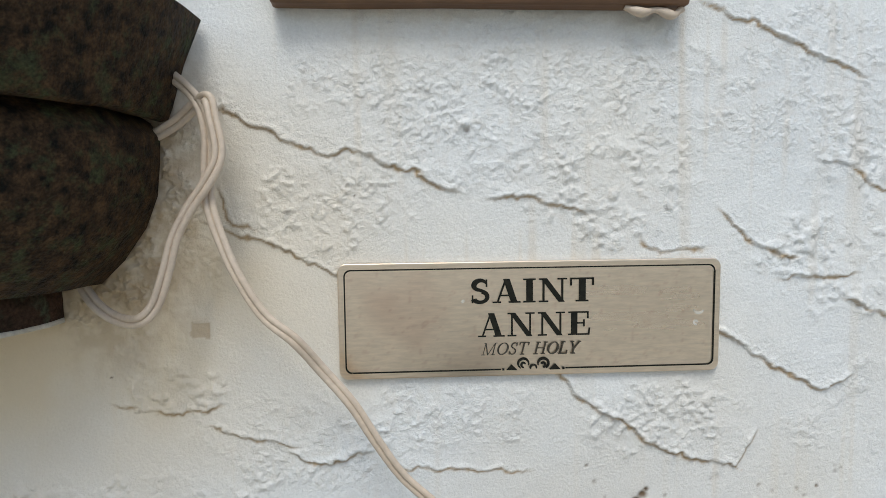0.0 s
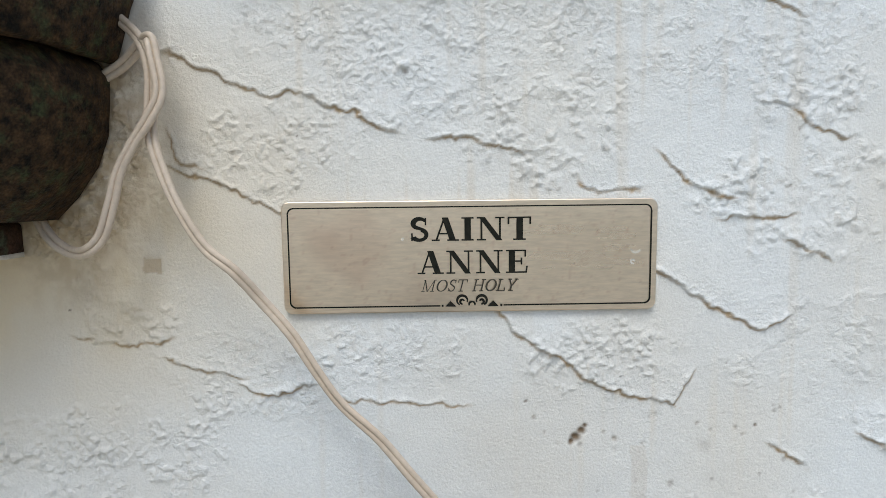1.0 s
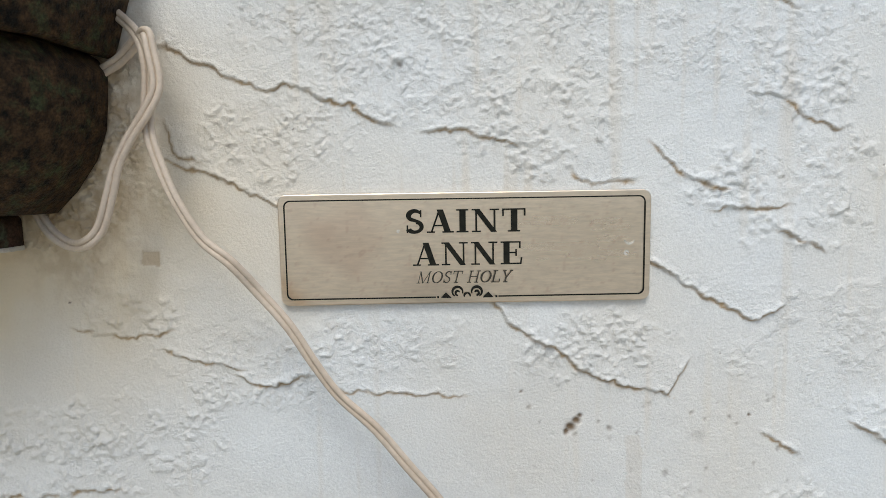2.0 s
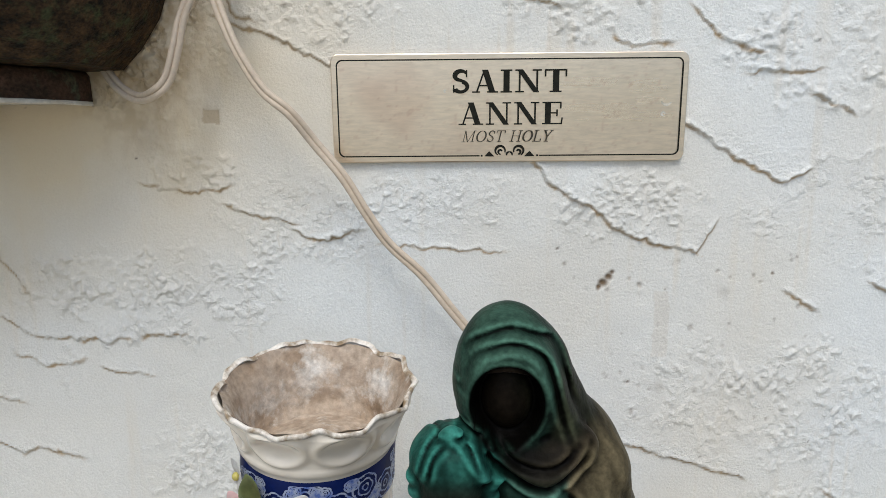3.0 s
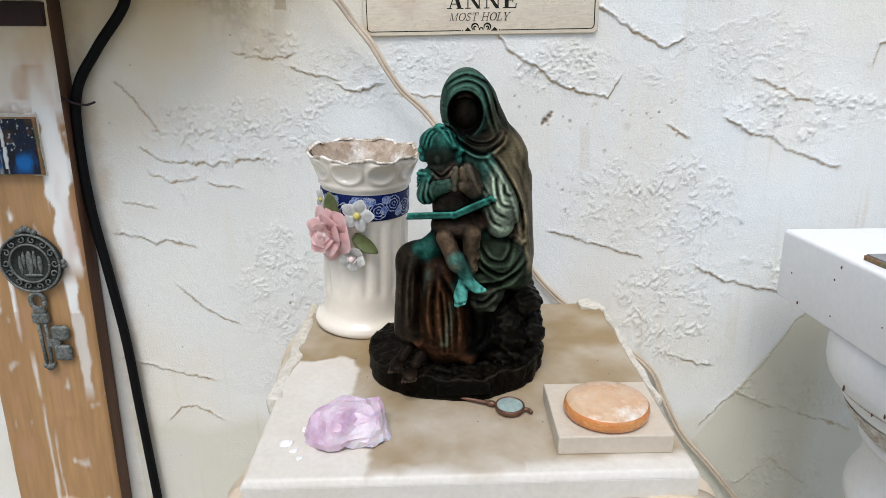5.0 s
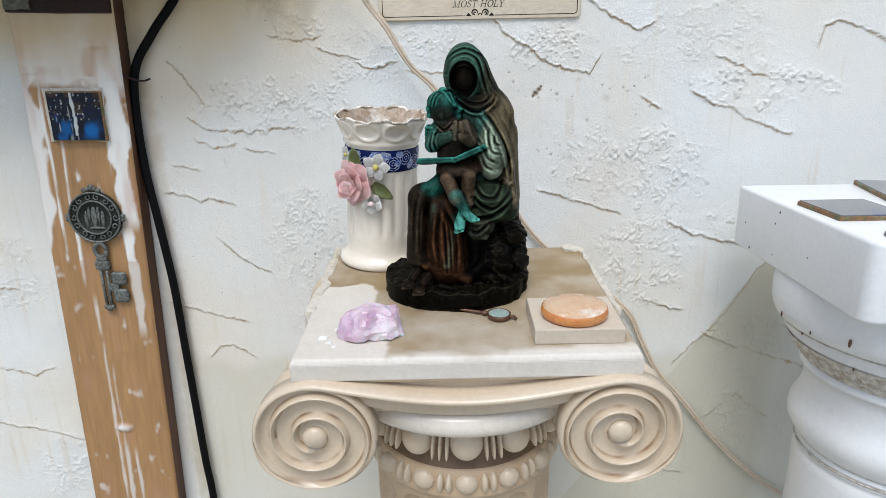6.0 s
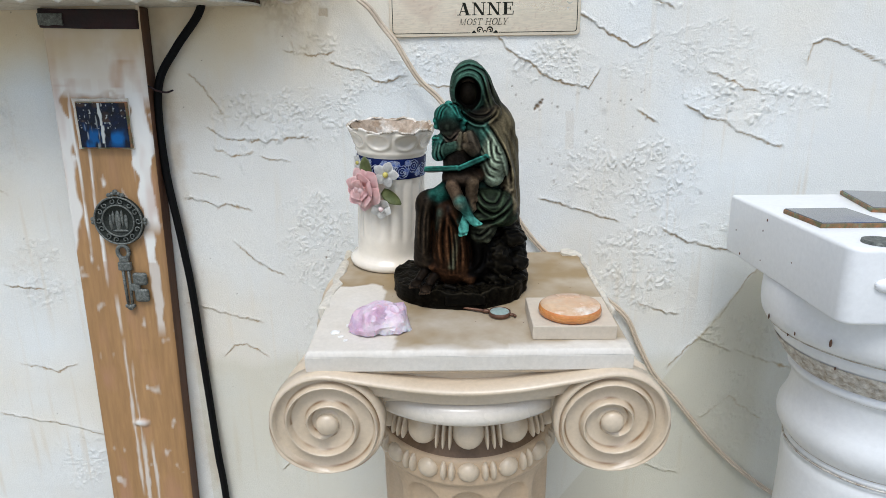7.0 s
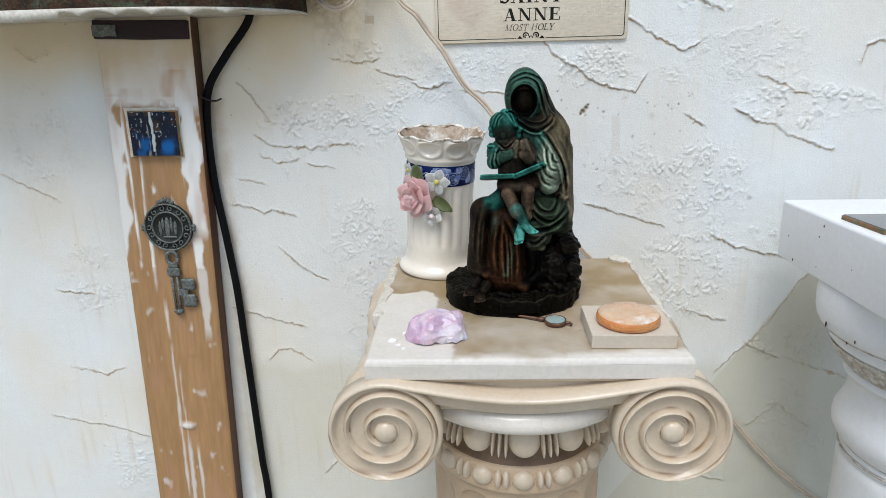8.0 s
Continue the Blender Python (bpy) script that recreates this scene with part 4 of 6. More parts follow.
def key_ornament():
    k = thing("key_ornament", pose(-0.3859, -0.028, 0.9394, 0, 1.1, 0) @ Matrix.Scale(0.95, 4), "dark pewter key with round medallion fixed to the board", "key")
    v, f = lathe([(0.0, 0.0026), (0.0185, 0.0026), (0.0190, 0.0042), (0.0202, 0.0046), (0.0212, 0.0040), (0.0216, 0.0022), (0.0285, 0.0022), (0.0292, 0.0042), (0.0304, 0.0046), (0.0314, 0.0036), (0.0318, 0.0)], 72)
    flat = Matrix.Rotation(radians(90), 4, "X")
    mesh_object("medallion", [flat @ Vector(p) for p in v], f, M_PEWTER_DARK, k, "blackened medallion")
    for r_, w_ in ((0.0202, 0.0011), (0.0304, 0.0012)):
        v, f = tube([Vector((r_ * math.cos(2 * math.pi * i / 60), -0.0044, r_ * math.sin(2 * math.pi * i / 60))) for i in range(61)], w_, 8)
        mesh_object("ring", v, f, M_PEWTER, k, "worn bright ring")
    for i in range(14):
        a, s_ = 2 * math.pi * i / 14, 1 if i % 2 else -1
        line = [Vector((0.0252 * math.cos(a) + rr * math.cos(a + s_ * (0.6 + 0.75 * q)), -0.0036, 0.0252 * math.sin(a) + rr * math.sin(a + s_ * (0.6 + 0.75 * q)))) for q, rr in ((q, 0.0038 - 0.00033 * q) for q in range(9))]
        v, f = tube(spline(line, 2), 0.0008, 6)
        mesh_object("scroll", v, f, M_PEWTER, k)
    for x, z, r in ((-0.0085, 0.0325, 0.0032), (0.0, 0.0365, 0.0036), (0.0085, 0.0325, 0.0032), (-0.0335, 0.0015, 0.0030), (-0.0335, -0.0030, 0.0026), (0.0335, 0.0015, 0.0030), (0.0335, -0.0030, 0.0026), (-0.004, 0.0345, 0.0026), (0.004, 0.0345, 0.0026)):
        part("knob", ball(r, 0.0025, r, 12, 8, Matrix.Translation((x, -0.0025, z))), M_PEWTER, k, "", True)
    # a worn relief of upright shapes in the middle
    for x, z, rx, rz in ((-0.0105, -0.002, 0.0022, 0.0100), (-0.0065, 0.004, 0.0018, 0.0085), (-0.0010, 0.000, 0.0036, 0.0130), (0.0045, 0.003, 0.0020, 0.0105), (0.0095, -0.001, 0.0026, 0.0095), (0.0010, -0.013, 0.0100, 0.0016)):
        part("relief", roughen(ball(rx, 0.0016, rz, 12, 10, Matrix.Translation((x, -0.0028, z))), 0.0007, 400), M_PEWTER, k, "", True)
    ring = []
    for i in range(25):
        a = 2 * math.pi * i / 24
        ring.append(Vector((0.0072 * math.cos(a), -0.003, -0.041 + 0.0085 * math.sin(a))))
    v, f = tube(ring, 0.0026, 10)
    mesh_object("bow", v, f, M_PEWTER, k)
    part("collar", box(-0.0085, 0.0085, -0.006, 0.0, -0.066, -0.0545, 0.0015), M_PEWTER, k)
    part("collar", box(-0.0065, 0.0065, -0.0055, 0.0, -0.0545, -0.0485, 0.0015), M_PEWTER, k)
    for s in (-1, 1):
        v, f = tube([Vector((s * 0.0036, -0.003, -0.066)), Vector((s * 0.0034, -0.003, -0.092)), Vector((s * 0.0028, -0.003, -0.112))], 0.0019, 10)
        mesh_object("shaft", v, f, M_PEWTER, k)
    for x, z, r in ((0.0, -0.117, 0.0042), (-0.004, -0.115, 0.003), (0.004, -0.115, 0.003)):
        part("tip", ball(r, 0.003, r, 12, 8, Matrix.Translation((x, -0.003, z))), M_PEWTER, k, "", True)
    for z0, z1 in ((-0.086, -0.069), (-0.109, -0.091)):
        part("bit", box(0.008, 0.0265, -0.0055, 0.0, z0, z1, 0.0035, 3), M_PEWTER, k, "", True)
    part("bit_neck", box(0.003, 0.016, -0.0045, 0.0, -0.094, -0.084, 0.001), M_PEWTER, k)


key_ornament()

shelf = thing("wall_shelf", pose(-0.014, 0, 0.009), "mottled dark shelf with rounded end and dripping cream lower edge", "shelf")
SX = [-0.186 - 0.21 * (1 - math.cos(math.pi / 2 * k / 40)) for k in range(41)]
SY = [-0.010 - 0.100 * math.sin(math.pi / 2 * k / 40) for k in range(41)]
EDGE = np.array([(-0.186, -0.002)] + list(zip(SX, SY)) + [(-0.40 - 0.02 * k, -0.110) for k in range(1, 22)])
fine_t = np.linspace(0, len(EDGE) - 1, 420)
ex, ey = np.interp(fine_t, np.arange(len(EDGE)), EDGE[:, 0]), np.interp(fine_t, np.arange(len(EDGE)), EDGE[:, 1])
run = np.concatenate([[0], np.cumsum(np.hypot(np.diff(ex), np.diff(ey)))])
rows = []
for inset, z, rough_ in ((0.0, 1.1715, 0.0), (-0.0005, 1.173, 0.0012), (0.0, 1.178, 0.0016), (0.0, 1.184, 0.0016), (0.0005, 1.189, 0.0012), (0.004, 1.1915, 0.0), (0.03, 1.1915, 0.0)):
    wob = rough_ * (field(run, run * 0 + z * 3, 0.011, 41, 3) - 0.5) * 2
    rows.append(np.stack([ex - inset * (ex > -0.3) * 0.6, np.minimum(ey + inset + wob, -0.002), np.full_like(ex, z)], -1))
rows.append(np.stack([ex, np.full_like(ex, -0.002), np.full_like(ex, 1.1915)], -1))
sheet("slab", np.array(rows), M_SHELF, shelf, flip=True)
drip = 0.005 * np.abs(np.sin(run * 88)) ** 0.7 * (run > 0.07) * (run < 0.27)
taper = np.clip((run - 0.03) / 0.10, 0.25, 1)
zbot = 1.1735 - taper * 0.0075 + 0.0012 * (field(run, run * 0, 0.02, 5, 2) - 0.5) + drip * taper - 0.003 * np.clip((run - 0.27) / 0.05, 0, 1)
rows = []
for out, z in ((0.0, 1.1740), (0.0025 * taper, 1.1735), (0.003 * taper, zbot), (0.001 * taper, zbot - 0.0005), (-0.003, 1.1725)):
    rows.append(np.stack([ex + out * (ex > -0.25), np.minimum(ey - out, -0.0015), z + 0 * ex], -1))
rows.append(np.stack([ex, np.full_like(ex, -0.0015), np.full_like(ex, 1.1725)], -1))
sheet("painted_edge", np.array(rows), M_LIP, shelf, flip=True)["label"] = "thick dripping cream paint"


def half_turned(profile, deep, seg=90):
    """A turned form cut down the middle, its flat back at y = 0, deeper or shallower than round."""
    pos = np.zeros((len(profile), seg + 1, 3))
    for i, (r, z) in enumerate(profile):
        for k in range(seg + 1):
            a = math.pi + math.pi * k / seg
            p = Vector((r * math.cos(a), deep * r * math.sin(a), z))
            pos[i, k] = p + noise.noise_vector(p * 45) * 0.0013
    return pos


pot = thing("wall_pot", pose(-0.2480, -0.004, 1.2005) @ Matrix.Scale(1.06, 4), "half-round dark patinated wall pot on the shelf", "pot")
sheet("body", half_turned([(0.0, 0.0), (0.05, 0.0), (0.0665, 0.001), (0.078, 0.012), (0.0885, 0.028), (0.0945, 0.044), (0.098, 0.060), (0.0985, 0.072), (0.094, 0.080), (0.088, 0.084)], 1.15), M_IRON, pot)
sheet("rim", half_turned([(0.084, 0.0845), (0.099, 0.0805), (0.1025, 0.082), (0.1045, 0.088), (0.1110, 0.108), (0.1200, 0.130), (0.1165, 0.132), (0.100, 0.106), (0.0, 0.100)], 1.32), M_IRON, pot)["label"] = "flared dark rim"

panel = thing("hanging_frame", pose(0.0258, 0, 1.3448) @ Matrix.Diagonal((1.085, 1, 1, 1)), "brown wooden panel on the wall above the plate", "panel")
part("panel", roughen(box(-0.101, 0.101, -0.014, -0.001, 0.0, 0.16, 0.002), 0.001, 50, 4), M_WOOD, panel)
v, f = tube(spline([(0.070, -0.010, -0.0005), (0.078, -0.011, -0.0035), (0.086, -0.010, -0.002), (0.094, -0.010, -0.0045), (0.099, -0.009, -0.001)], 6), lambda t: 0.0016 + 0.0012 * math.sin(7 * t) ** 2, 8)
mesh_object("glue_bead", v, f, M_CORD, panel, "dried tan glue")


# ---- the cream pedestal ----
# the pedestal leans a little forward, and with it all that stands on it
LEAN = Matrix.Translation((0, -0.27, 0.906)) @ Matrix.Rotation(radians(4.0), 4, "X") @ Matrix.Translation((0, 0.27, -0.906))
ped = thing("ionic_pedestal", LEAN @ pose(0.0296, -0.2095, 0.001, 0, 0, 1.25), "cream resin pedestal with scrolled capital and fluted column", "pedestal")
HX, HY, TOP = 0.1240, 0.108, 0.905  # along the pedestal's own axes
# the top slab, worn and dusty
ux, uy = np.meshgrid(np.linspace(-1, 1, 190), np.linspace(-1, 1, 170))
px, py = ux * HX, uy * HY
edge = np.maximum(np.abs(ux) * HX - (HX - 0.002), np.abs(uy) * HY - (HY - 0.002))
edge = edge + 0.0015
pz = TOP - 0.0040 * np.clip(edge / 0.0035, 0, 1) ** 3 + 0.0004 * (field(px, py, 0.012, 3, 2) - 0.5)
wob = 0.014 * (field(px, py, 0.018, 7, 3) - 0.5)
clean = np.maximum(np.clip((-0.0955 - py + wob * 1.2 + 0.004 * (px > 0.03)) / 0.009, 0, 1), np.clip((-0.068 - px + wob + 0.55 * np.clip(-py - 0.05, -0.01, 0.03)) / 0.003, 0, 1) * np.clip((0.022 - py + wob) / 0.003, 0, 1))
dust = (1 - clean) * (0.76 + 0.18 * uy + 0.7 * (field(px, py, 0.026, 9, 4) - 0.5)) + 0.10 * field(px, py, 0.02, 12, 2)
dust = np.clip(dust, 0, 1)
sheet("slab_top", np.stack([px, py, pz], -1), M_CAPTOP, ped, {"dust": dust})["label"] = "dusty tan top with a clean corner"
part("slab", box(-HX, HX, -HY, HY, 0.8880, TOP - 0.0038, 0.0010), M_CAPTOP, ped)
part("moulding", box(-HX + 0.010, HX - 0.010, -HY + 0.008, HY - 0.008, 0.856, 0.8885, 0.002, 3), M_CAP, ped, "", True)
part("cove", box(-HX + 0.004, HX - 0.004, -HY + 0.0035, HY - 0.0035, 0.8835, 0.8883, 0.0022, 3), M_CAP, ped, "", True)

for x0, x1, y0, y1, wide in ((-HX - 0.004, -HX + 0.006, -0.030, HY + 0.004, 0.0045), (HX - 0.003, HX + 0.003, -0.040, HY - 0.016, 0.003), (HX - 0.020, HX + 0.003, HY - 0.016, HY + 0.005, 0.004)):
    part("plaster_crust", roughen(box(x0, x1, y0, y1, 0.884, TOP + 0.0012, 0.003), wide, 75, 7), M_LIP, ped, "crumbled white plaster along the edge", True)

VR, EYE_R = 0.0452, 0.0095
VX, VZ, VFACE = 0.1105, 0.8445, -0.116


def volute(side, front, name="volute"):
    """A scroll: a disc face with a spiral channel between rounded ridges, and a round eye."""
    nr, na = 64, 128
    verts, faces, soil = [], [], []
    for i in range(nr + 1):
        r = EYE_R * 0.6 + (VR - EYE_R * 0.6) * i / nr
        for k in range(na):
            a = 2 * math.pi * k / na
            q = (r - 0.0143) / 0.0162 - a / (2 * math.pi)
            fr = q - math.floor(q)
            near = min(fr, 1 - fr) * 0.0162
            ridge = math.exp(-(near / 0.0014) ** 2)
            h = 0.0015 + 0.0054 * ridge - 0.0019 * math.sin(math.pi * fr)
            if r > VR - 0.004:
                h = max(h, 0.0055 * math.sqrt(max(0.0, 1 - ((r - (VR - 0.0028)) / 0.0030) ** 2)))
            if r < EYE_R * 1.12:
                h = 0.001
            verts.append((side * (VX + r * math.cos(a)), front * (-VFACE - 0.006 + h), VZ + r * math.sin(a)))
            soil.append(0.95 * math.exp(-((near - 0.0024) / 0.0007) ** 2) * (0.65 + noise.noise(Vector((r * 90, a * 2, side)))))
    for i in range(nr):
        for k in range(na):
            k2 = (k + 1) % na
            faces.append((i * na + k, i * na + k2, (i + 1) * na + k2, (i + 1) * na + k))
    b0 = len(verts)
    for k in range(na):
        a = 2 * math.pi * k / na
        verts.append((side * (VX + VR * math.cos(a)), front * (-VFACE - 0.016), VZ + VR * math.sin(a)))
    for k in range(na):
        k2 = (k + 1) % na
        faces.append((nr * na + k, nr * na + k2, b0 + k2, b0 + k))
    faces += [tuple(range(na)), tuple(range(b0, b0 + na))]
    bm = bmesh.new()
    layer = bm.verts.layers.float.new("dust")
    vs = [bm.verts.new(p) for p in verts]
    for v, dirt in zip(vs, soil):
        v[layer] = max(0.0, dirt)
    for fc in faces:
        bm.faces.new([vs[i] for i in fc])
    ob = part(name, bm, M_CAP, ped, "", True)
    part("eye", ball(0.0090, 0.0056, 0.0090, 24, 14, Matrix.Translation((side * VX, front * (-VFACE - 0.004), VZ))), M_CAP, ob, "", True)


for front in (-1, 1):
    for side in (-1, 1):
        volute(side, front)


def bolster(side):
    """The leafy roll between a front and a back scroll."""
    n, seg = 60, 72
    pos = np.zeros((n + 1, seg + 1, 3))
    for i in range(n + 1):
        y = -0.104 + 0.208 * i / n
        waist = 0.0430 - 0.010 * math.cos(math.pi * y / 0.208) ** 2
        for k in range(seg + 1):
            a = 2 * math.pi * k / seg
            leaf = 0.0028 * abs(math.sin(y * 95 + 0.8 * math.sin(a * 3))) * abs(math.sin(a * 5)) + 0.0012 * noise.noise(Vector((y * 160, a * 4, side)))
            r = waist + leaf
            pos[i, k] = (side * (VX - 0.0005 + r * math.cos(a)), y, VZ + r * math.sin(a))
    sheet("bolster", pos, M_CAP, ped, flip=side < 0)["label"] = "leaf-carved scroll side"


for side in (-1, 1):
    bolster(side)

# the sagging channel between the two scrolls, front and back
for front in (-1, 1):
    u = np.linspace(-1, 1, 81)
    sag = 0.0130 * (1 - u * u) ** 1.75
    thin = 1.0 - 0.15 * np.abs(u) ** 3
    back = 0.0045 * np.abs(u) ** 5
    prof = [(0.0030, -0.097), (0.0032, -0.1100), (0.0028, -0.1150), (0.0016, -0.1180), (0.0, -0.1190), (-0.0016, -0.1180), (-0.0026, -0.1150), (-0.0032, -0.1128), (-0.0045, -0.1112), (-0.0080, -0.1095), (-0.0125, -0.1090), (-0.0148, -0.1095), (-0.0158, -0.1085), (-0.0162, -0.1050), (-0.0162, -0.092)]
    rows = [np.stack([u * VX * 1.0, front * (-y - back), VZ + 0.0425 - sag + z * thin], -1) for z, y in prof]
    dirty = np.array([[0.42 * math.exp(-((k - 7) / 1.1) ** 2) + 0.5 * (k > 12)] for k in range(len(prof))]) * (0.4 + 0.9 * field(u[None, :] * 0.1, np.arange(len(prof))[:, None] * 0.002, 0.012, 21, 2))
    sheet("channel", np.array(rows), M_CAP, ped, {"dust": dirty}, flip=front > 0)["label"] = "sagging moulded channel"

# rings of the neck
v, f = lathe([(0.080, 0.8580), (0.098, 0.8575), (0.1070, 0.8550), (0.1115, 0.8500), (0.1125, 0.8450), (0.1105, 0.8400), (0.1040, 0.8360), (0.082, 0.8345)], 128)
mesh_object("roll", v, f, M_ROLL, ped, "worn white glossy roll")
# the bell's dark brown holds soil and the shade between the eggs
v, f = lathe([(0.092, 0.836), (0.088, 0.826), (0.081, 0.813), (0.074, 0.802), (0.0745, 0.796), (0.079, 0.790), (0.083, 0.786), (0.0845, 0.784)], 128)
mesh_object("bell", v, f, M_SOIL_SHADE, ped, "brown bell behind the eggs, coloured for soil and recess shade")
v, f = lathe([(0.076, 0.788), (0.0835, 0.787), (0.0855, 0.783), (0.0850, 0.770), (0.0865, 0.764), (0.0860, 0.7605), (0.083, 0.759), (0.078, 0.759)], 128)
mesh_object("necking", v, f, M_TERRA, ped)
egg_mesh = dart_mesh = bead_mesh = disc_mesh = None


def ring_part(name, bm_maker, shared, material, radius, z, a, tilt=0.0):
    if shared is None:
        bm = bm_maker()
        shared = bpy.data.meshes.new(name)
        bm.to_mesh(shared)
        bm.free()
        shared.materials.append(material)
        shared.shade_smooth()
    ob = new(name, shared)
    ob.parent = ped
    ob.matrix_basis = Matrix.Rotation(a, 4, "Z") @ Matrix.Translation((0, -radius, z)) @ Matrix.Rotation(tilt, 4, "X")
    return shared


def egg():
    bm = ball(0.0136, 0.0115, 0.0150, 24, 16)
    for v in bm.verts:
        if v.co.z > 0:
            v.co.x *= 1 + 0.1 * v.co.z / 0.0155
    return bm


for k in range(14):
    a = radians(360 / 14 * k)
    egg_mesh = ring_part("egg", egg, egg_mesh, M_CAP, 0.0865, 0.8185, a, radians(-22))
    for off in (-3.4, 0, 3.4):
        dart_mesh = ring_part("dart", lambda: ball(0.0017, 0.0055, 0.0150, 12, 12), dart_mesh, M_CAP, 0.0900, 0.8195, a + radians(360 / 28 + off), radians(-24))
for k in range(15):
    a = radians(24 * k)
    bead_mesh = ring_part("bead", lambda: ball(0.0096, 0.0080, 0.0092, 20, 14), bead_mesh, M_CAP, 0.0840, 0.7755, a)
    for off in (-2.35, 2.35):
        disc_mesh = ring_part("bead_disc", lambda: ball(0.0033, 0.0070, 0.0092, 14, 10), disc_mesh, M_CAP, 0.0845, 0.7755, a + radians(12 + off))

# the fluted shaft
def flute(r, a, z):
    c = 2 * math.pi / 12
    d = ((a + math.pi / 2 + c / 2) % c) - c / 2
    half = 0.0170
    s = d * r
    if abs(s) < half:
        arch = 0.7505 - half * (1 - math.sqrt(max(0, 1 - (s / half) ** 2)))
        if 0.10 < z < arch:
            r -= 0.0085 * math.sqrt(max(0, 1 - (s / half) ** 2)) * min(1, (arch - z) / 0.004) * min(1, (z - 0.1) / 0.01)
    return r, z


v, f = lathe([(0.0815, 0.762 - 0.0015 * k) for k in range(60)] + [(0.0815 + 0.008 * k / 20, 0.67 - 0.0305 * k) for k in range(20)], 288, flute)
mesh_object("shaft", v, f, M_TERRA, ped, "tan fluted column shaft")
v, f = lathe([(0.089, 0.10), (0.10, 0.095), (0.108, 0.082), (0.104, 0.068), (0.098, 0.06), (0.11, 0.05), (0.118, 0.04), (0.112, 0.03), (0.09, 0.03)], 96)
mesh_object("base_moulding", v, f, M_CAP, ped)
part("base_slab", box(-0.12, 0.12, -0.12, 0.12, -0.012, 0.031, 0.003), M_CAP, ped)

# ---- the white pedestal ----
wp = thing("white_pedestal", pose(0.4455, -0.1725, 0.0045, 0, 0, -1.0), "glossy white painted pedestal with a square cap and round column", "pedestal")
outline = []
for sx, sy, r0, turn in ((1, 1, 0.004, 1), (-1, 1, 0.004, -1), (-1, -1, 0.012, 1), (1, -1, 0.012, -1)):
    for k in range(0, 10)[::turn]:
        a = radians(10 * k)
        outline.append((sx * (0.1205 - r0 + r0 * math.cos(a)), sy * (0.113 - r0 + r0 * math.sin(a))))
bm = prism(outline, 0.903, 0.966)
level = [e for e in bm.edges if abs(e.verts[0].co.z - e.verts[1].co.z) < 1e-6]
bmesh.ops.bevel(bm, geom=level, offset=0.0035, segments=4, affect="EDGES", profile=0.5)
for v in bm.verts:
    v.co += noise.noise_vector(v.co * 28) * 0.0007
cap = part("cap", bm, M_WHITE, wp, "", True)
cap.data.set_sharp_from_angle(angle=radians(40))
v, f = lathe([(0.10, 0.9045), (0.1160, 0.9045), (0.1176, 0.895), (0.1182, 0.885), (0.1178, 0.873), (0.1160, 0.8655), (0.1130, 0.8600), (0.1090, 0.8570), (0.100, 0.8565)], 128)
mesh_object("collar", [(x - 0.0015, y - 0.0069, z) for x, y, z in v], f, M_WHITE, wp)
v, f = lathe([(0.1060, 0.8575), (0.1068, 0.8555), (0.1040, 0.8460), (0.0990, 0.8400), (0.0945, 0.8340), (0.0840, 0.8172), (0.0848, 0.8160), (0.0866, 0.8130), (0.0855, 0.8095), (0.0818, 0.8075), (0.0804, 0.8000), (0.0806, 0.7900), (0.0822, 0.7800), (0.0858, 0.7705), (0.0888, 0.7640), (0.0897, 0.7565), (0.0886, 0.7490), (0.0850, 0.7420), (0.0800, 0.7360),
              (0.0778, 0.7335), (0.0796, 0.7312), (0.0798, 0.7290), (0.0782, 0.7272), (0.0798, 0.7258), (0.0798, 0.7238), (0.0780, 0.7222), (0.0800, 0.7190), (0.0805, 0.7100), (0.0795, 0.6800), (0.0800, 0.6400), (0.0860, 0.0600), (0.1000, 0.0500), (0.1200, 0.0400), (0.1200, -0.0045)], 128)
mesh_object("column", [(x - 0.0015, y - 0.0069, z) for x, y, z in v], f, M_WHITE, wp, "round white column with ring mouldings")


def braid(r, a, z):
    t = (z - 0.8180) / 0.0245
    wave = max(math.sin(a * 44 + t * 6.3), math.sin(a * 44 - t * 6.3 + 1.5), 0.6 * math.sin(a * 22 + 9 * t))
    return r + 0.0024 * wave * math.sin(math.pi * min(1, max(0, t))), z


v, f = lathe([(0.0856 + 0.0165 * k / 12, 0.8180 + 0.0245 * k / 12) for k in range(13)], 360, braid)
mesh_object("braid_band", [(x - 0.0015, y - 0.0069, z) for x, y, z in v], f, M_BAND, wp, "beige braided relief band")
lump = ball(0.012, 0.004, 0.006, 16, 10, Matrix.Translation((-0.088, -0.1135, 0.937)))
part("applique", roughen(lump, 0.002, 120), M_WHITE, wp, "small white scroll relief", True)


for x, y, z, s in ((-0.1205, 0.024, 0.957, 0.0011), (-0.1205, 0.030, 0.945, 0.0008), (-0.1205, 0.090, 0.931, 0.0008), (-0.1205, 0.028, 0.915, 0.0006), (-0.1205, 0.075, 0.9085, 0.0012), (-0.1205, -0.030, 0.930, 0.0005)):
    part("paint_chip", ball(0.0005, s, s * 1.3, 8, 6, Matrix.Translation((x, y, z))), M_BRONZE, wp, "dark chip in the white paint")


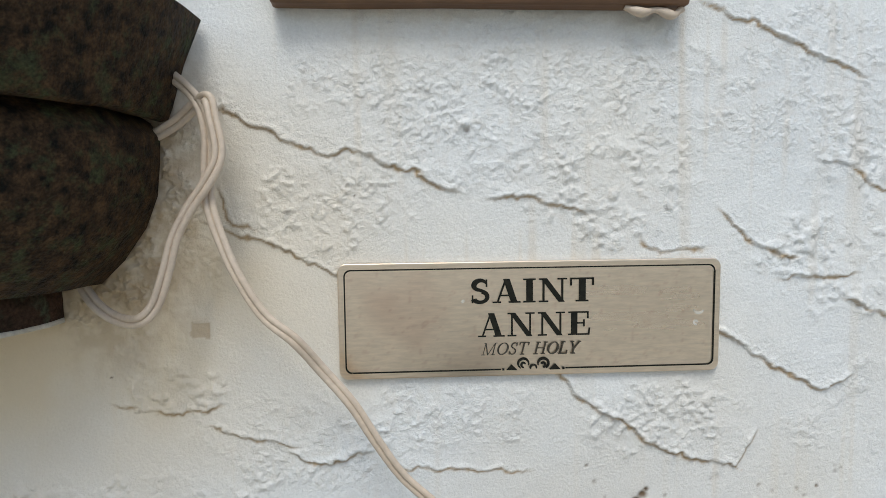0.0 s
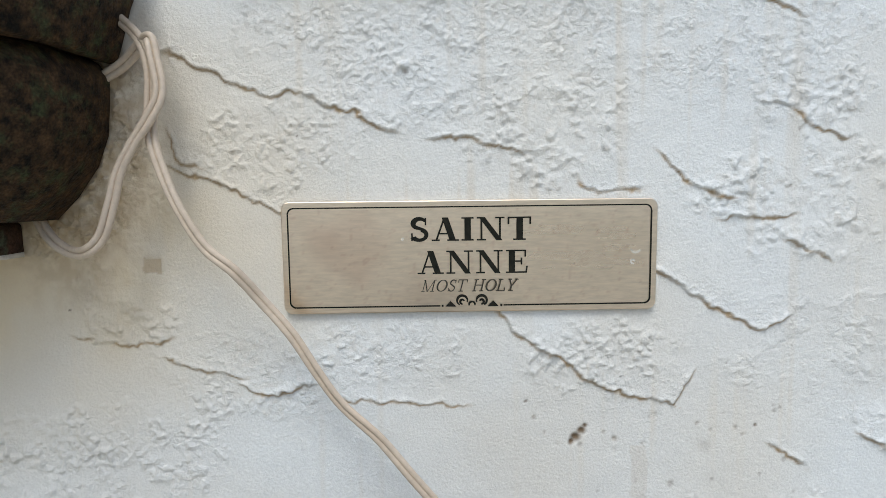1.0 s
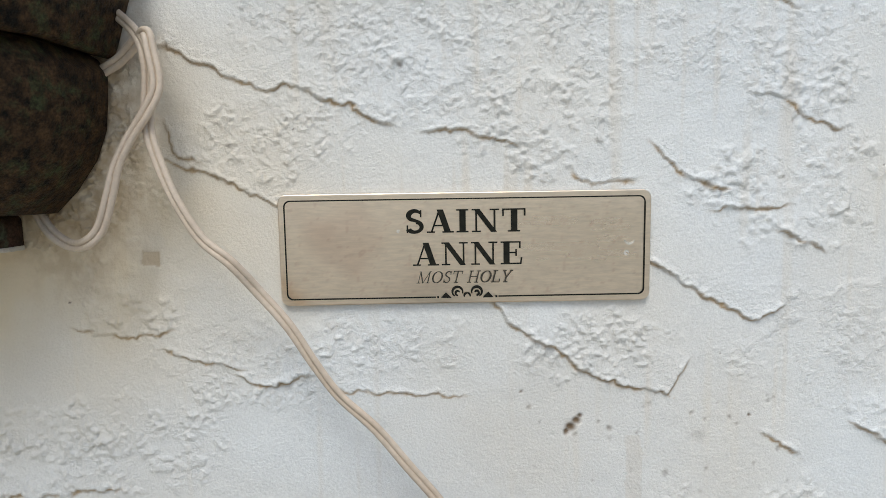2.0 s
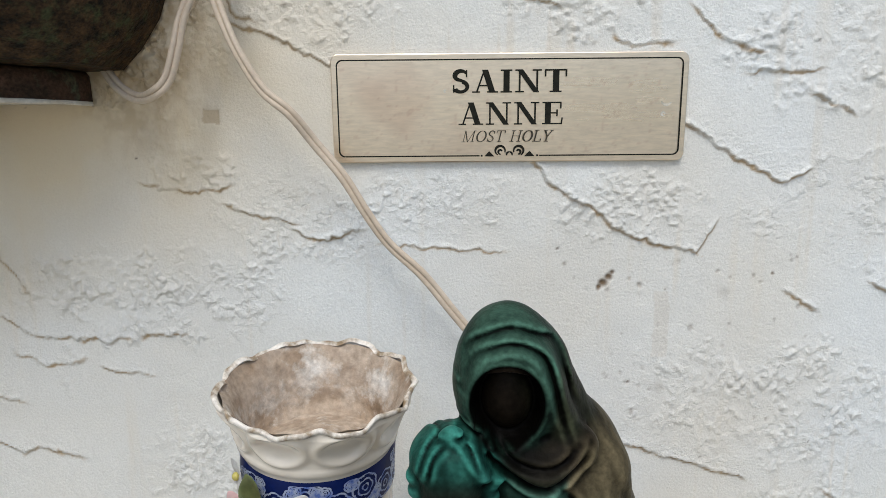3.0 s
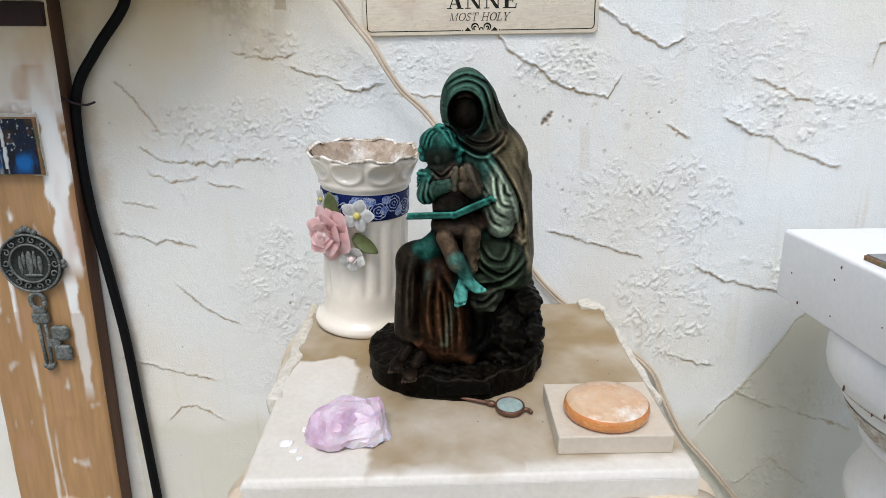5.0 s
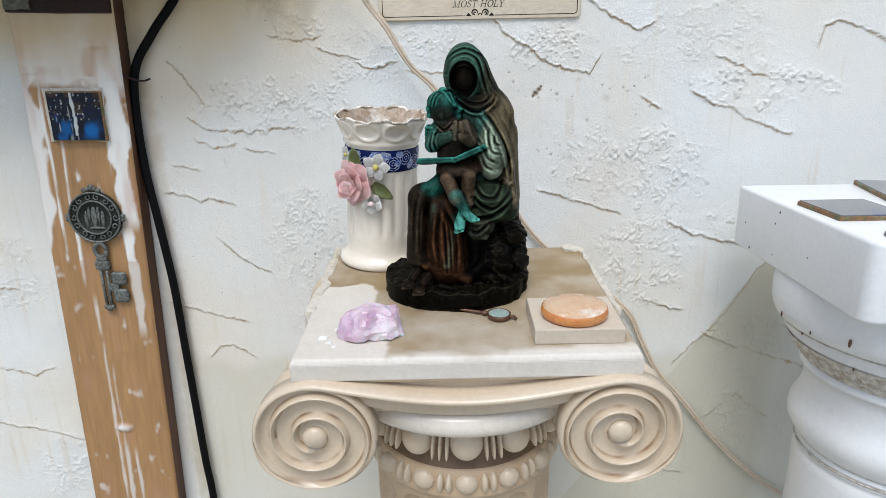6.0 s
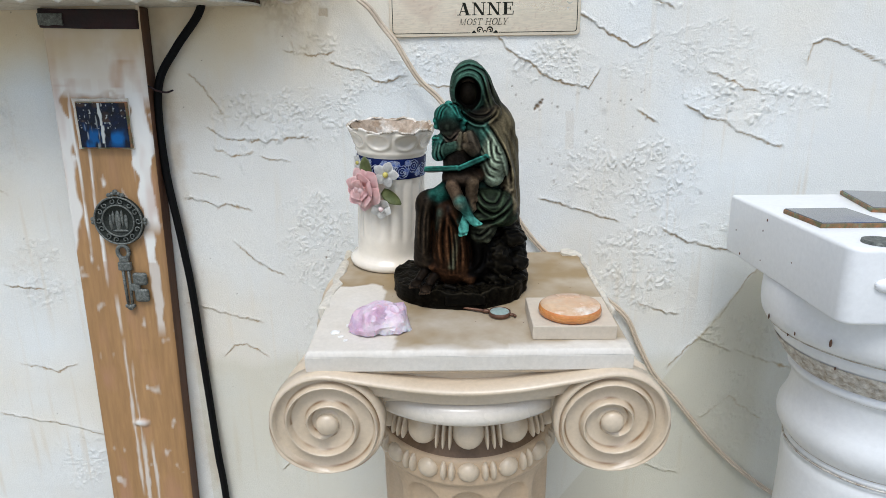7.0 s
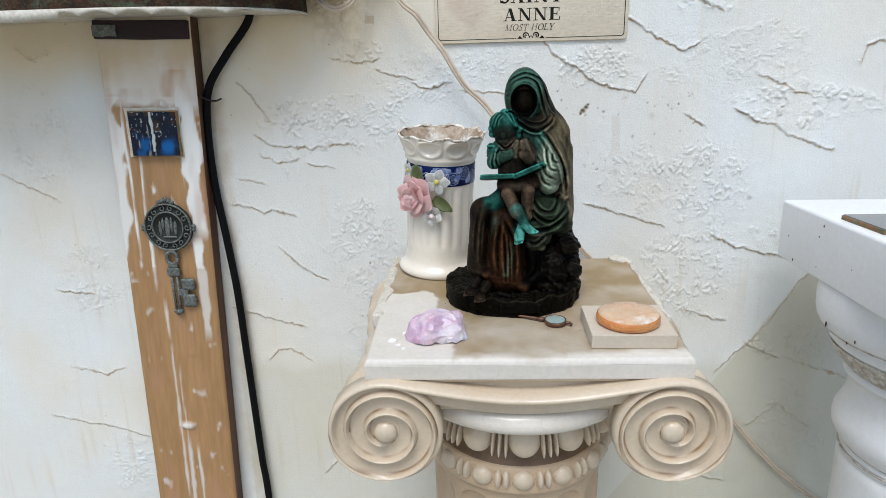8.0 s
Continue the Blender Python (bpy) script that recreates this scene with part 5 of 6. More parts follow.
for x, y, z, sx, sz in ((-0.1015, -0.0745, 0.8714, 0.0013, 0.0038), (-0.1180, 0.0010, 0.8660, 0.0008, 0.0030), (-0.1130, -0.0390, 0.8650, 0.0007, 0.0022), (-0.1110, -0.0240, 0.8580, 0.0008, 0.0022), (-0.0870, -0.0630, 0.8420, 0.0007, 0.0018)):
    part("paint_chip", ball(sx, sx, sz, 8, 6, Matrix.Translation((x, y, z))), M_BRONZE, wp, "dark chip in the white paint")
for r_, z, thick in ((0.1150, 0.9040, 0.0009), (0.1092, 0.8568, 0.0008), (0.0812, 0.8078, 0.0008), (0.0800, 0.7272, 0.0011), (0.0778, 0.7338, 0.0008)):
    v, f = tube([Vector((-0.0015 + r_ * math.cos(2 * math.pi * k / 96), -0.0069 + r_ * math.sin(2 * math.pi * k / 96), z)) for k in range(97)], thick, 6)
    mesh_object("joint_line", v, f, M_BAND, wp, "soiled beige joint line")


def ceramic_tile(m, hx, hy, label):
    t = thing("ceramic_tile", m, label, "tile", "tiles on the white pedestal")
    part("body", roughen(box(-hx, hx, -hy, hy, 0, 0.0042, 0.0006), 0.0006, 90, 2), M_TILE_EDGE, t, "stained terracotta edge")
    part("glaze", box(-hx + 0.001, hx - 0.001, -hy + 0.001, hy - 0.001, 0.0038, 0.0050, 0.0004), M_TILE_TOP, t, "grey-blue glossy glaze")


ceramic_tile(pose(0.3645, -0.1860, 0.9705, 0, 0, 1), 0.0295, 0.0310, "grey-blue glazed tile lying on the white pedestal")
ceramic_tile(pose(0.4737, -0.1200, 0.9705, 0, 0, -14.7), 0.0450, 0.0480, "blue glazed tile with mossy edge on the white pedestal")
coin = thing("round_medal", pose(0.3540, -0.2660, 0.9705), "small round silver medal on the white pedestal", "medal")
v, f = lathe([(0.0, 0.0022), (0.010, 0.0022), (0.0115, 0.003), (0.0128, 0.0026), (0.013, 0.0)], 40)
mesh_object("disc", v, f, M_PEWTER, coin)


# ---- the vase with flowers ----
TOP = 0.906  # height of the top in the place, before it leans
vase = thing("porcelain_vase", LEAN @ pose(-0.0475, -0.1215, TOP, 0, 2.6, -3.05) @ Matrix.Scale(0.98, 4), "cream porcelain vase with applied flowers and a blue rose band", "vase")


def rim_lift(r, a, z):
    """The hand-formed lip stands a little higher at the back than in front."""
    return r, z + 0.0008 * math.sin(a) * min(1, max(0, (z - 0.118) / 0.026))


def scallop(r, a, z):
    z0 = z
    if z > 0.118:
        k = (z - 0.118) / 0.026
        if z < 0.141:
            d = math.hypot(((a * 9 / (2 * math.pi)) % 1 - 0.5) * 2, (z - 0.1325) / 0.0095)
            r += (0.0021 * math.exp(-((d - 0.82) / 0.2) ** 2) - 0.0016 * max(0.0, 1 - d * d)) * min(1, k * 5)
        else:
            r += 0.0012 * math.sin(a * 11)
            z += 0.0013 * math.cos(a * 9 + 0.6 * math.sin(a * 2)) * min(1, (z - 0.138) / 0.004) + 0.0005 * math.sin(a * 23)
    elif 0.030 < z < 0.094:
        fade = min(1, (z - 0.030) / 0.006, (0.094 - z) / 0.006)
        r -= 0.0013 * fade * (0.5 + 0.5 * math.cos(a * 18)) ** 1.5
    return rim_lift(r, a, z0)[0], z + rim_lift(r, a, z0)[1] - z0


body = [(0.0, 0.0), (0.0405, 0.0), (0.0425, 0.0015), (0.0428, 0.005), (0.0405, 0.0085), (0.0375, 0.0105), (0.0355, 0.015), (0.0348, 0.022)] + [(0.0347 - 0.0006 * k / 24, 0.026 + 0.069 * k / 24) for k in range(25)] + \
       [(0.0343, 0.0965), (0.0340, 0.1145), (0.0345, 0.1175), (0.0362, 0.1195), (0.0360, 0.1215)] + [(0.0358 + 0.0075 * (k / 24) ** 1.6, 0.1225 + 0.0195 * k / 24) for k in range(25)]
v, f = lathe(body, 220, scallop)
mesh_object("body", v, f, M_PORC, vase)
v, f = lathe([(0.0432, 0.1415), (0.0440, 0.1425), (0.0438, 0.1436), (0.0428, 0.1440), (0.0413, 0.1424)], 220, scallop)
mesh_object("rim", v, f, M_RIM, vase, "worn brown-edged scalloped rim")
v, f = lathe([(0.0416, 0.1427), (0.0385, 0.1385), (0.0362, 0.134), (0.0335, 0.126), (0.0318, 0.1175), (0.031, 0.110), (0.022, 0.112), (0.0, 0.118)], 120, rim_lift)
mesh_object("inside", [Vector(p) + noise.noise_vector(Vector(p) * 120) * 0.0012 for p in v], f, M_SOOT, vase, "dusty brown inside")
v, f = lathe([(0.0344, 0.0955), (0.0349, 0.0965), (0.0347, 0.1145), (0.0342, 0.1155)], 160)
mesh_object("blue_band", v, f, M_BLUE, vase, "dark cobalt printed band")


def print_roses(bm, a, z, r):
    """Pale curled petals laid on the band round one rose."""
    for ring, count in ((0.0013, 3), (0.0032, 5), (0.0052, 7)):
        for k in range(count):
            b = 2 * math.pi * k / count + ring * 700 + a * 3
            last = None
            for s in range(6):
                t = s / 5
                ang = b + (t - 0.5) * 1.5 * 2.2 / math.sqrt(count)
                rad = ring * r * (1 + 0.18 * math.sin(math.pi * t))
                w = 0.00046 * math.sin(math.pi * (0.12 + 0.76 * t))
                pts = []
                for o in (-w, w):
                    lx, lz = (rad + o) * math.cos(ang), (rad + o) * math.sin(ang)
                    if not 0.0968 < z + lz < 0.1143:
                        lz = min(max(lz, 0.0968 - z), 0.1143 - z)
                    aa = a + lx / 0.035
                    pts.append(bm.verts.new((0.0351 * math.cos(aa), 0.0351 * math.sin(aa), z + lz)))
                if last:
                    bm.faces.new((last[0], last[1], pts[1], pts[0]))
                last = pts


rng = random.Random(5)
for k in range(17):
    printed = bmesh.new()
    print_roses(printed, 2 * math.pi * k / 17, 0.1055 + (0.0025 if k % 2 else -0.0025), 1.05)
    for _ in range(3):
        print_roses(printed, 2 * math.pi * (k + 0.5) / 17 + rng.uniform(-0.07, 0.07), rng.uniform(0.0985, 0.1125), 0.45)
    part("printed_rose", printed, M_BLUE_LIGHT, vase, "pale blue printed rose")


def petal_sheet(length, width, cup, curl, n=8, thick=0.0005):
    """One cupped petal along +z from its foot at the origin, hollow towards -y."""
    pos = np.zeros((n + 1, n + 1, 3))
    for i in range(n + 1):
        t = i / n
        wd = width * math.sin(math.pi * min(0.97, 0.12 + 0.8 * t)) ** 0.7
        for k in range(n + 1):
            s = 2 * k / n - 1
            pos[i, k] = (s * wd / 2, cup * (s * s - 0.6) * math.sin(math.pi * min(1, t * 1.1)) + curl * t * t, length * t * (1 - 0.10 * s * s))
    bm = bmesh.new()
    vs = [[bm.verts.new(pos[i, k]) for k in range(n + 1)] for i in range(n + 1)]
    for i in range(n):
        for k in range(n):
            bm.faces.new((vs[i][k], vs[i][k + 1], vs[i + 1][k + 1], vs[i + 1][k]))
    bmesh.ops.solidify(bm, geom=bm.faces[:], thickness=thick)
    return bm


def on_vase(angle, z, out=0.036):
    """A frame on the vase's side: its -y looks outward, at an angle from the front."""
    return Matrix.Rotation(radians(angle), 4, "Z") @ Matrix.Translation((0, -out, z))


def add_petal(name, parent, m, material, *shape):
    bm = petal_sheet(*shape)
    bmesh.ops.transform(bm, matrix=m, verts=bm.verts)
    return part(name, bm, material, parent, "", True)


def rose(parent, m, size, material, rings, label):
    head = part("rose", ball(size * 0.2, size * 0.32, size * 0.2, 14, 10, m @ Matrix.Translation((0, -size * 0.22, 0))), material, parent, label, True)
    for count, lean, reach, wide, turn in rings:
        for k in range(count):
            q = m @ Matrix.Rotation(2 * math.pi * k / count + turn, 4, "Y") @ Matrix.Translation((0, -size * 0.08, size * 0.07)) @ Matrix.Rotation(radians(lean), 4, "X")
            add_petal("petal", head, q, material, size * reach, size * wide, size * 0.22, size * 0.12, 8, size * 0.05)
    return head


def leaf(parent, m, length, width):
    return add_petal("leaf", parent, m, M_LEAF, length, width, -width * 0.25, length * 0.12, 8, 0.0006)


rose(vase, on_vase(-32, 0.0850, 0.0365), 0.0195, M_PINK, ((3, 78, 0.62, 0.62, 0.3), (4, 62, 0.78, 0.8, 0.9), (5, 38, 0.98, 1.0, 0.1), (5, 12, 1.10, 1.15, 0.7)), "pale pink porcelain rose")
rose(vase, on_vase(-5, 0.0675, 0.0360), 0.0105, M_PETAL, ((3, 75, 0.6, 0.6, 0.3), (5, 30, 1.0, 1.05, 0.6)), "small cream porcelain rosebud")
part("bud_heart", ball(0.0028, 0.0028, 0.0028, 12, 8, on_vase(-5, 0.0675, 0.0405)), M_PINK, vase, "pink heart of the bud", True)


def blossom(m, size):
    heart = part("blossom", ball(size * 0.22, size * 0.2, size * 0.22, 12, 8, m @ Matrix.Translation((0, -size * 0.2, 0))), M_YELLOW, vase, "white five-petalled porcelain blossom", True)
    for k in range(5):
        q = m @ Matrix.Rotation(2 * math.pi * k / 5 + 0.3, 4, "Y") @ Matrix.Translation((0, -size * 0.06, size * 0.12)) @ Matrix.Rotation(radians(14), 4, "X")
        add_petal("petal", heart, q, M_PETAL, size * 0.92, size * 0.82, size * 0.12, size * 0.10, 7, size * 0.14)


blossom(on_vase(1, 0.1015, 0.0375), 0.0128)
blossom(on_vase(-52, 0.1085, 0.0365), 0.0085)
leaf(vase, on_vase(-27, 0.0985, 0.0375) @ Matrix.Rotation(radians(-12), 4, "Y") @ Matrix.Rotation(radians(12), 4, "X"), 0.019, 0.0145)
leaf(vase, on_vase(-4, 0.0850, 0.037) @ Matrix.Rotation(radians(122), 4, "Y") @ Matrix.Rotation(radians(12), 4, "X"), 0.0225, 0.0125)
leaf(vase, on_vase(-14, 0.078, 0.0365) @ Matrix.Rotation(radians(165), 4, "Y") @ Matrix.Rotation(radians(8), 4, "X"), 0.014, 0.009)
leaf(vase, on_vase(-36, 0.082, 0.0365) @ Matrix.Rotation(radians(-110), 4, "Y") @ Matrix.Rotation(radians(12), 4, "X"), 0.013, 0.008)

# ---- small things on the top ----
slab = thing("stone_slab", LEAN @ pose(0.1132, -0.2725, TOP, 0, 0, 0.5), "square cream stone slab under the agate", "slab")
part("block", roughen(box(-0.0322, 0.0322, -0.0272, 0.0272, 0, 0.0118, 0.0008), 0.0003, 60, 3), M_SLAB, slab)
agate = thing("agate_disc", LEAN @ pose(0.1130, -0.2770, TOP + 0.0118, 0, 0, 5), "polished oval agate disc, pale on top with orange rim", "stone")
v, f = lathe([(0.0, 0.0), (0.0215, 0.0), (0.0232, 0.0016), (0.0236, 0.004), (0.0230, 0.0068), (0.0222, 0.0078)], 96, lambda r, a, z: (r * (1 + 0.06 * math.cos(2 * a) + 0.012 * math.sin(3 * a)), z))
mesh_object("rim", v, f, M_AGATE, agate, "banded orange rim")
v, f = lathe([(0.0222, 0.0078), (0.0208, 0.0088), (0.012, 0.0092), (0.0, 0.0093)], 96, lambda r, a, z: (r * (1 + 0.06 * math.cos(2 * a) + 0.012 * math.sin(3 * a)), z))
mesh_object("face", v, f, M_AGATE_TOP, agate, "pale amber polished face")


def crystal(name, m, sx, sy, sz, seed, label, points=34):
    r = random.Random(seed)
    bm = bmesh.new()
    for _ in range(points):
        d = Vector((r.uniform(-1, 1), r.uniform(-1, 1), r.uniform(0, 1))).normalized()
        k = r.uniform(0.75, 1.05)
        bm.verts.new((d.x * sx * k, d.y * sy * k, max(0, d.z * sz * k - 0.001)))
    for a in (20, 100, 190, 260, 320):
        bm.verts.new((sx * 0.9 * math.cos(radians(a)), sy * 0.9 * math.sin(radians(a)), 0))
    hull = bmesh.ops.convex_hull(bm, input=bm.verts)
    bmesh.ops.delete(bm, geom=list({g for g in hull["geom_interior"] + hull["geom_unused"] if isinstance(g, bmesh.types.BMVert)}), context="VERTS")
    bmesh.ops.subdivide_edges(bm, edges=bm.edges[:], cuts=3, use_grid_fill=True)
    for _ in range(1):
        bmesh.ops.smooth_vert(bm, verts=bm.verts, factor=0.4, use_axis_x=True, use_axis_y=True, use_axis_z=True)
    for v in bm.verts:
        if v.co.z > 0.0005:
            v.co += noise.noise_vector(v.co * 75 + Vector((seed, 0, 0))) * 0.20 * sz + noise.noise_vector(v.co * 210 + Vector((0, seed, 0))) * 0.07 * sz
        v.co.z = max(v.co.z, 0)
    t = thing(name, m, label, "stone")
    part("stone", bm, M_AMETHYST, t)
    return t


crystal("amethyst_chunk", LEAN @ pose(-0.0385, -0.2785, TOP, 0, 0, 11.95), 0.0295, 0.0185, 0.0265, 4, "rough pale purple amethyst chunk on the pedestal")
for k, (x, y, s) in enumerate(((-0.0745, -0.2956, 0.0048), (-0.0688, -0.3019, 0.003), (-0.0642, -0.3082, 0.0028), (-0.0658, -0.2830, 0.004), (-0.0610, -0.2863, 0.0035))):
    t = crystal("crystal_chip", LEAN @ pose(x, y + 0.008, TOP, 0, 0, 40 * k), s, s * 0.8, s * 0.7, 20 + k, "small clear white crystal chip", 14)
    t["group"] = "crystal chips by the amethyst"
    for o in t.children:
        o.data.materials[0] = M_PETAL

charm = thing("key_charm", LEAN @ pose(0.0205, -0.2430, TOP, 0, 0, -20.55), "small antique bronze key charm with turquoise medallion", "key")
v, f = tube([Vector((0.0, 0, 0.0022)), Vector((0.010, 0, 0.0022)), Vector((0.031, 0, 0.0024))], lambda t: 0.0013 + 0.0004 * math.sin(9 * t), 10)
mesh_object("shaft", v, f, M_BRONZE, charm)
part("collar", ball(0.0035, 0.0022, 0.0020, 14, 8, Matrix.Translation((0.0285, 0, 0.0024))), M_BRONZE, charm, "", True)
part("bit", box(0.001, 0.009, 0.001, 0.0065, 0.0012, 0.0034, 0.0006), M_BRONZE, charm)
v, f = lathe([(0.0, 0.0008), (0.0085, 0.0008), (0.0092, 0.002), (0.0092, 0.0042), (0.0083, 0.0046), (0.0080, 0.0040)], 40)
mesh_object("bezel", [Vector(p) + Vector((0.0405, 0, 0)) for p in v], f, M_BRONZE, charm)
v, f = lathe([(0.0081, 0.0040), (0.005, 0.0048), (0.0, 0.0050)], 40)
mesh_object("medallion", [Vector(p) + Vector((0.0405, 0, 0)) for p in v], f, M_TURQ, charm, "pale turquoise enamel")
v, f = tube(spline([(0.0485, 0, 0.0024), (0.052, 0.001, 0.0026), (0.0545, -0.001, 0.0022)], 5), 0.0012, 8)
mesh_object("loop", v, f, M_BRONZE, charm)
for k in range(26):
    rr = random.Random(100 + k)
    x, y = rr.uniform(-0.065, 0.135), rr.uniform(-0.305, -0.11)
    crumb = thing("crumb", LEAN @ pose(x, y, TOP - 0.0004, 0, 0, rr.uniform(0, 180)), "dark crumb of dirt on the dusty top", "dirt", "crumbs on the pedestal")
    part("grain", ball(rr.uniform(0.0005, 0.0013), rr.uniform(0.0004, 0.0008), 0.0006, 6, 4), M_BRONZE, crumb)


# ---- the statue ----
def statue():
    """A seated hooded figure with a child and a book, grown as one skin round simple limbs."""
    teal, pale, light_teal = (0.024, 0.115, 0.086), (0.190, 0.230, 0.160), (0.060, 0.215, 0.170)
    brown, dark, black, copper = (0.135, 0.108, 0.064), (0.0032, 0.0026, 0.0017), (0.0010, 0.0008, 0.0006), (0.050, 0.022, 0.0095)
    parts = []

    def limb(a, b, ra, rb, colour, k=0.004, fold=None):
        a, b = np.array(a), np.array(b)
        ab = b - a
        ll = float(ab @ ab)

        def f(p):
            t = np.clip(((p - a) @ ab) / ll, 0, 1)
            d = np.linalg.norm(p - a - t[:, None] * ab, axis=1) - (ra + (rb - ra) * t)
            return d if fold is None else d + fold(p, t)
        parts.append((f, colour, k, 1))

    def blob(c, r, colour, k=0.004, fold=None, op=1, spin=0.0):
        c, r = np.array(c), np.array(r)
        cs, sn = math.cos(spin), math.sin(spin)

        def f(p):
            q = p - c
            if spin:
                q = np.stack([q[:, 0] * cs - q[:, 2] * sn, q[:, 1], q[:, 0] * sn + q[:, 2] * cs], -1)
            n = np.linalg.norm(q / r, axis=1)
            d = n * (n - 1) / np.maximum(np.linalg.norm(q / (r * r), axis=1), 1e-6)
            return d if fold is None else d + fold(p, n)
        parts.append((f, colour, k, op))

    def brick(c, half, colour, turn=(0, 0, 0), k=0.001, round_=0.0008):
        m = np.array(Euler([radians(a) for a in turn]).to_matrix())
        c, half = np.array(c), np.array(half)

        def f(p):
            q = np.abs((p - c) @ m) - half + round_
            return np.linalg.norm(np.maximum(q, 0), axis=1) + np.minimum(q.max(axis=1), 0) - round_
        parts.append((f, colour, k, 1))

    def lumps(scale, amp, seed):
        return lambda p, t: amp * (field(p[:, 0] + 0.7 * p[:, 2], p[:, 2] - 0.6 * p[:, 1], scale * 1.2, seed, 3) + field(p[:, 0] - 0.8 * p[:, 1], p[:, 1] + 0.9 * p[:, 2], scale * 0.8, seed + 5, 2) - 1.0) * 1.8

    # rock
    def foot(p):
        q = np.hypot((p[:, 0] + 0.0030) / 0.0592, (p[:, 1] + 0.001) / 0.0495)
        edge = (q - 1) * 0.05 + 0.004 * (field(p[:, 0], p[:, 1], 0.016, 3, 3) - 0.5) + 0.003 * (field(p[:, 0] + p[:, 1], p[:, 2], 0.009, 8, 3) - 0.5)
        lid = p[:, 2] - 0.0165 - 0.006 * (field(p[:, 0], p[:, 1], 0.012, 9, 3) - 0.5) - 0.0016 * (field(p[:, 0], p[:, 1], 0.0036, 15, 2) - 0.5)
        return np.maximum(np.maximum(edge, lid), -p[:, 2])
    parts.append((foot, (0.0085, 0.0070, 0.0042), 0.002, 1))
    for c, r in (((0.033, 0.012, 0.035), (0.021, 0.028, 0.036)), ((0.0440, -0.004, 0.030), (0.013, 0.018, 0.013)), ((0.0405, -0.006, 0.053), (0.013, 0.016, 0.010)), ((0.0400, 0.0, 0.016), (0.016, 0.026, 0.010)), ((0.03, -0.012, 0.03), (0.016, 0.02, 0.025))):
        blob(c, r, (0.0070, 0.0058, 0.0035), 0.0015, lumps(0.009, 0.0036, 13))
    # skirt: thighs, two shins under cloth, a hollow beside them coloured black for shade
    limb((0.024, 0.006, 0.086), (-0.0245, -0.026, 0.0880), 0.022, 0.0120, dark, 0.006)
    limb((0.024, 0.0, 0.080), (-0.010, -0.030, 0.080), 0.022, 0.0120, dark, 0.006)
    limb((-0.0255, -0.0270, 0.0885), (-0.0275, -0.0200, 0.0380), 0.0108, 0.0135, (0.030, 0.021, 0.013), 0.004)
    limb((-0.0110, -0.0315, 0.0800), (-0.0080, -0.0220, 0.0320), 0.0115, 0.0180, copper, 0.004)
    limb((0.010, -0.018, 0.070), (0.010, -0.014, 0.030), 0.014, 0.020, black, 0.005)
    limb((-0.0195, -0.030, 0.0960), (-0.0120, -0.026, 0.1010), 0.0062, 0.0070, teal, 0.003)
    limb((-0.0150, -0.0385, 0.0830), (-0.0180, -0.0375, 0.0700), 0.0035, 0.0020, (0.030, 0.060, 0.045), 0.004)
    limb((-0.0030, -0.0390, 0.0640), (-0.0070, -0.0390, 0.0360), 0.0016, 0.0024, (0.050, 0.055, 0.034), 0.003)
    limb((-0.0225, -0.0340, 0.0330), (0.0080, -0.0330, 0.0215), 0.0030, 0.0032, copper, 0.004)
    # swag at the hip: hanging folds of the cloak
    swag = (0.022, 0.032, 0.018)
    blob((0.0270, -0.0200, 0.0880), (0.0200, 0.0165, 0.0120), swag, 0.003, None, 1, 0.25)
    blob((0.0280, -0.0180, 0.0800), (0.0200, 0.0160, 0.0120), swag, 0.003, None, 1, 0.35)
    blob((0.0180, -0.0240, 0.0660), (0.0115, 0.0110, 0.0130), (0.030, 0.034, 0.022), 0.003, None, 1, 0.5)
    limb((0.0100, -0.0330, 0.0800), (0.0330, -0.0310, 0.0760), 0.0024, 0.0030, swag, 0.003)
    limb((0.0100, -0.0330, 0.0900), (0.0330, -0.0310, 0.0850), 0.0022, 0.0028, swag, 0.003)
    limb((0.0120, -0.0320, 0.0620), (0.0220, -0.0310, 0.0580), 0.0022, 0.0026, (0.045, 0.048, 0.030), 0.003)
    # body
    limb((0.016, -0.001, 0.088), (0.016, -0.003, 0.150), 0.0195, 0.0150, (0.046, 0.112, 0.082), 0.005)
    limb((0.005, 0.004, 0.150), (0.028, 0.004, 0.150), 0.0130, 0.0130, brown, 0.004)
    # cloak from the shoulder to the seat
    limb((0.0320, 0.000, 0.1500), (0.0350, 0.000, 0.0850), 0.0115, 0.0135, brown, 0.004)
    limb((0.0260, 0.012, 0.152), (0.030, 0.016, 0.070), 0.0150, 0.0200, brown, 0.005)
    limb((0.0390, 0.004, 0.1350), (0.0400, 0.004, 0.0760), 0.0075, 0.0085, (0.075, 0.052, 0.030), 0.004)
    limb((0.0270, -0.0085, 0.1500), (0.0385, -0.0125, 0.1100), 0.0040, 0.0045, (0.066, 0.046, 0.028), 0.004)
    limb((0.0385, -0.0125, 0.1100), (0.0400, -0.0130, 0.0900), 0.0045, 0.0060, brown, 0.004)
    # wide sleeve and forearm
    limb((0.0270, -0.008, 0.142), (0.0275, -0.018, 0.122), 0.0105, 0.0120, pale, 0.003)
    limb((0.0275, -0.018, 0.122), (0.0265, -0.021, 0.111), 0.0115, 0.0085, pale, 0.003)
    limb((0.0215, -0.022, 0.115), (0.006, -0.022, 0.111), 0.0050, 0.0045, copper, 0.002)
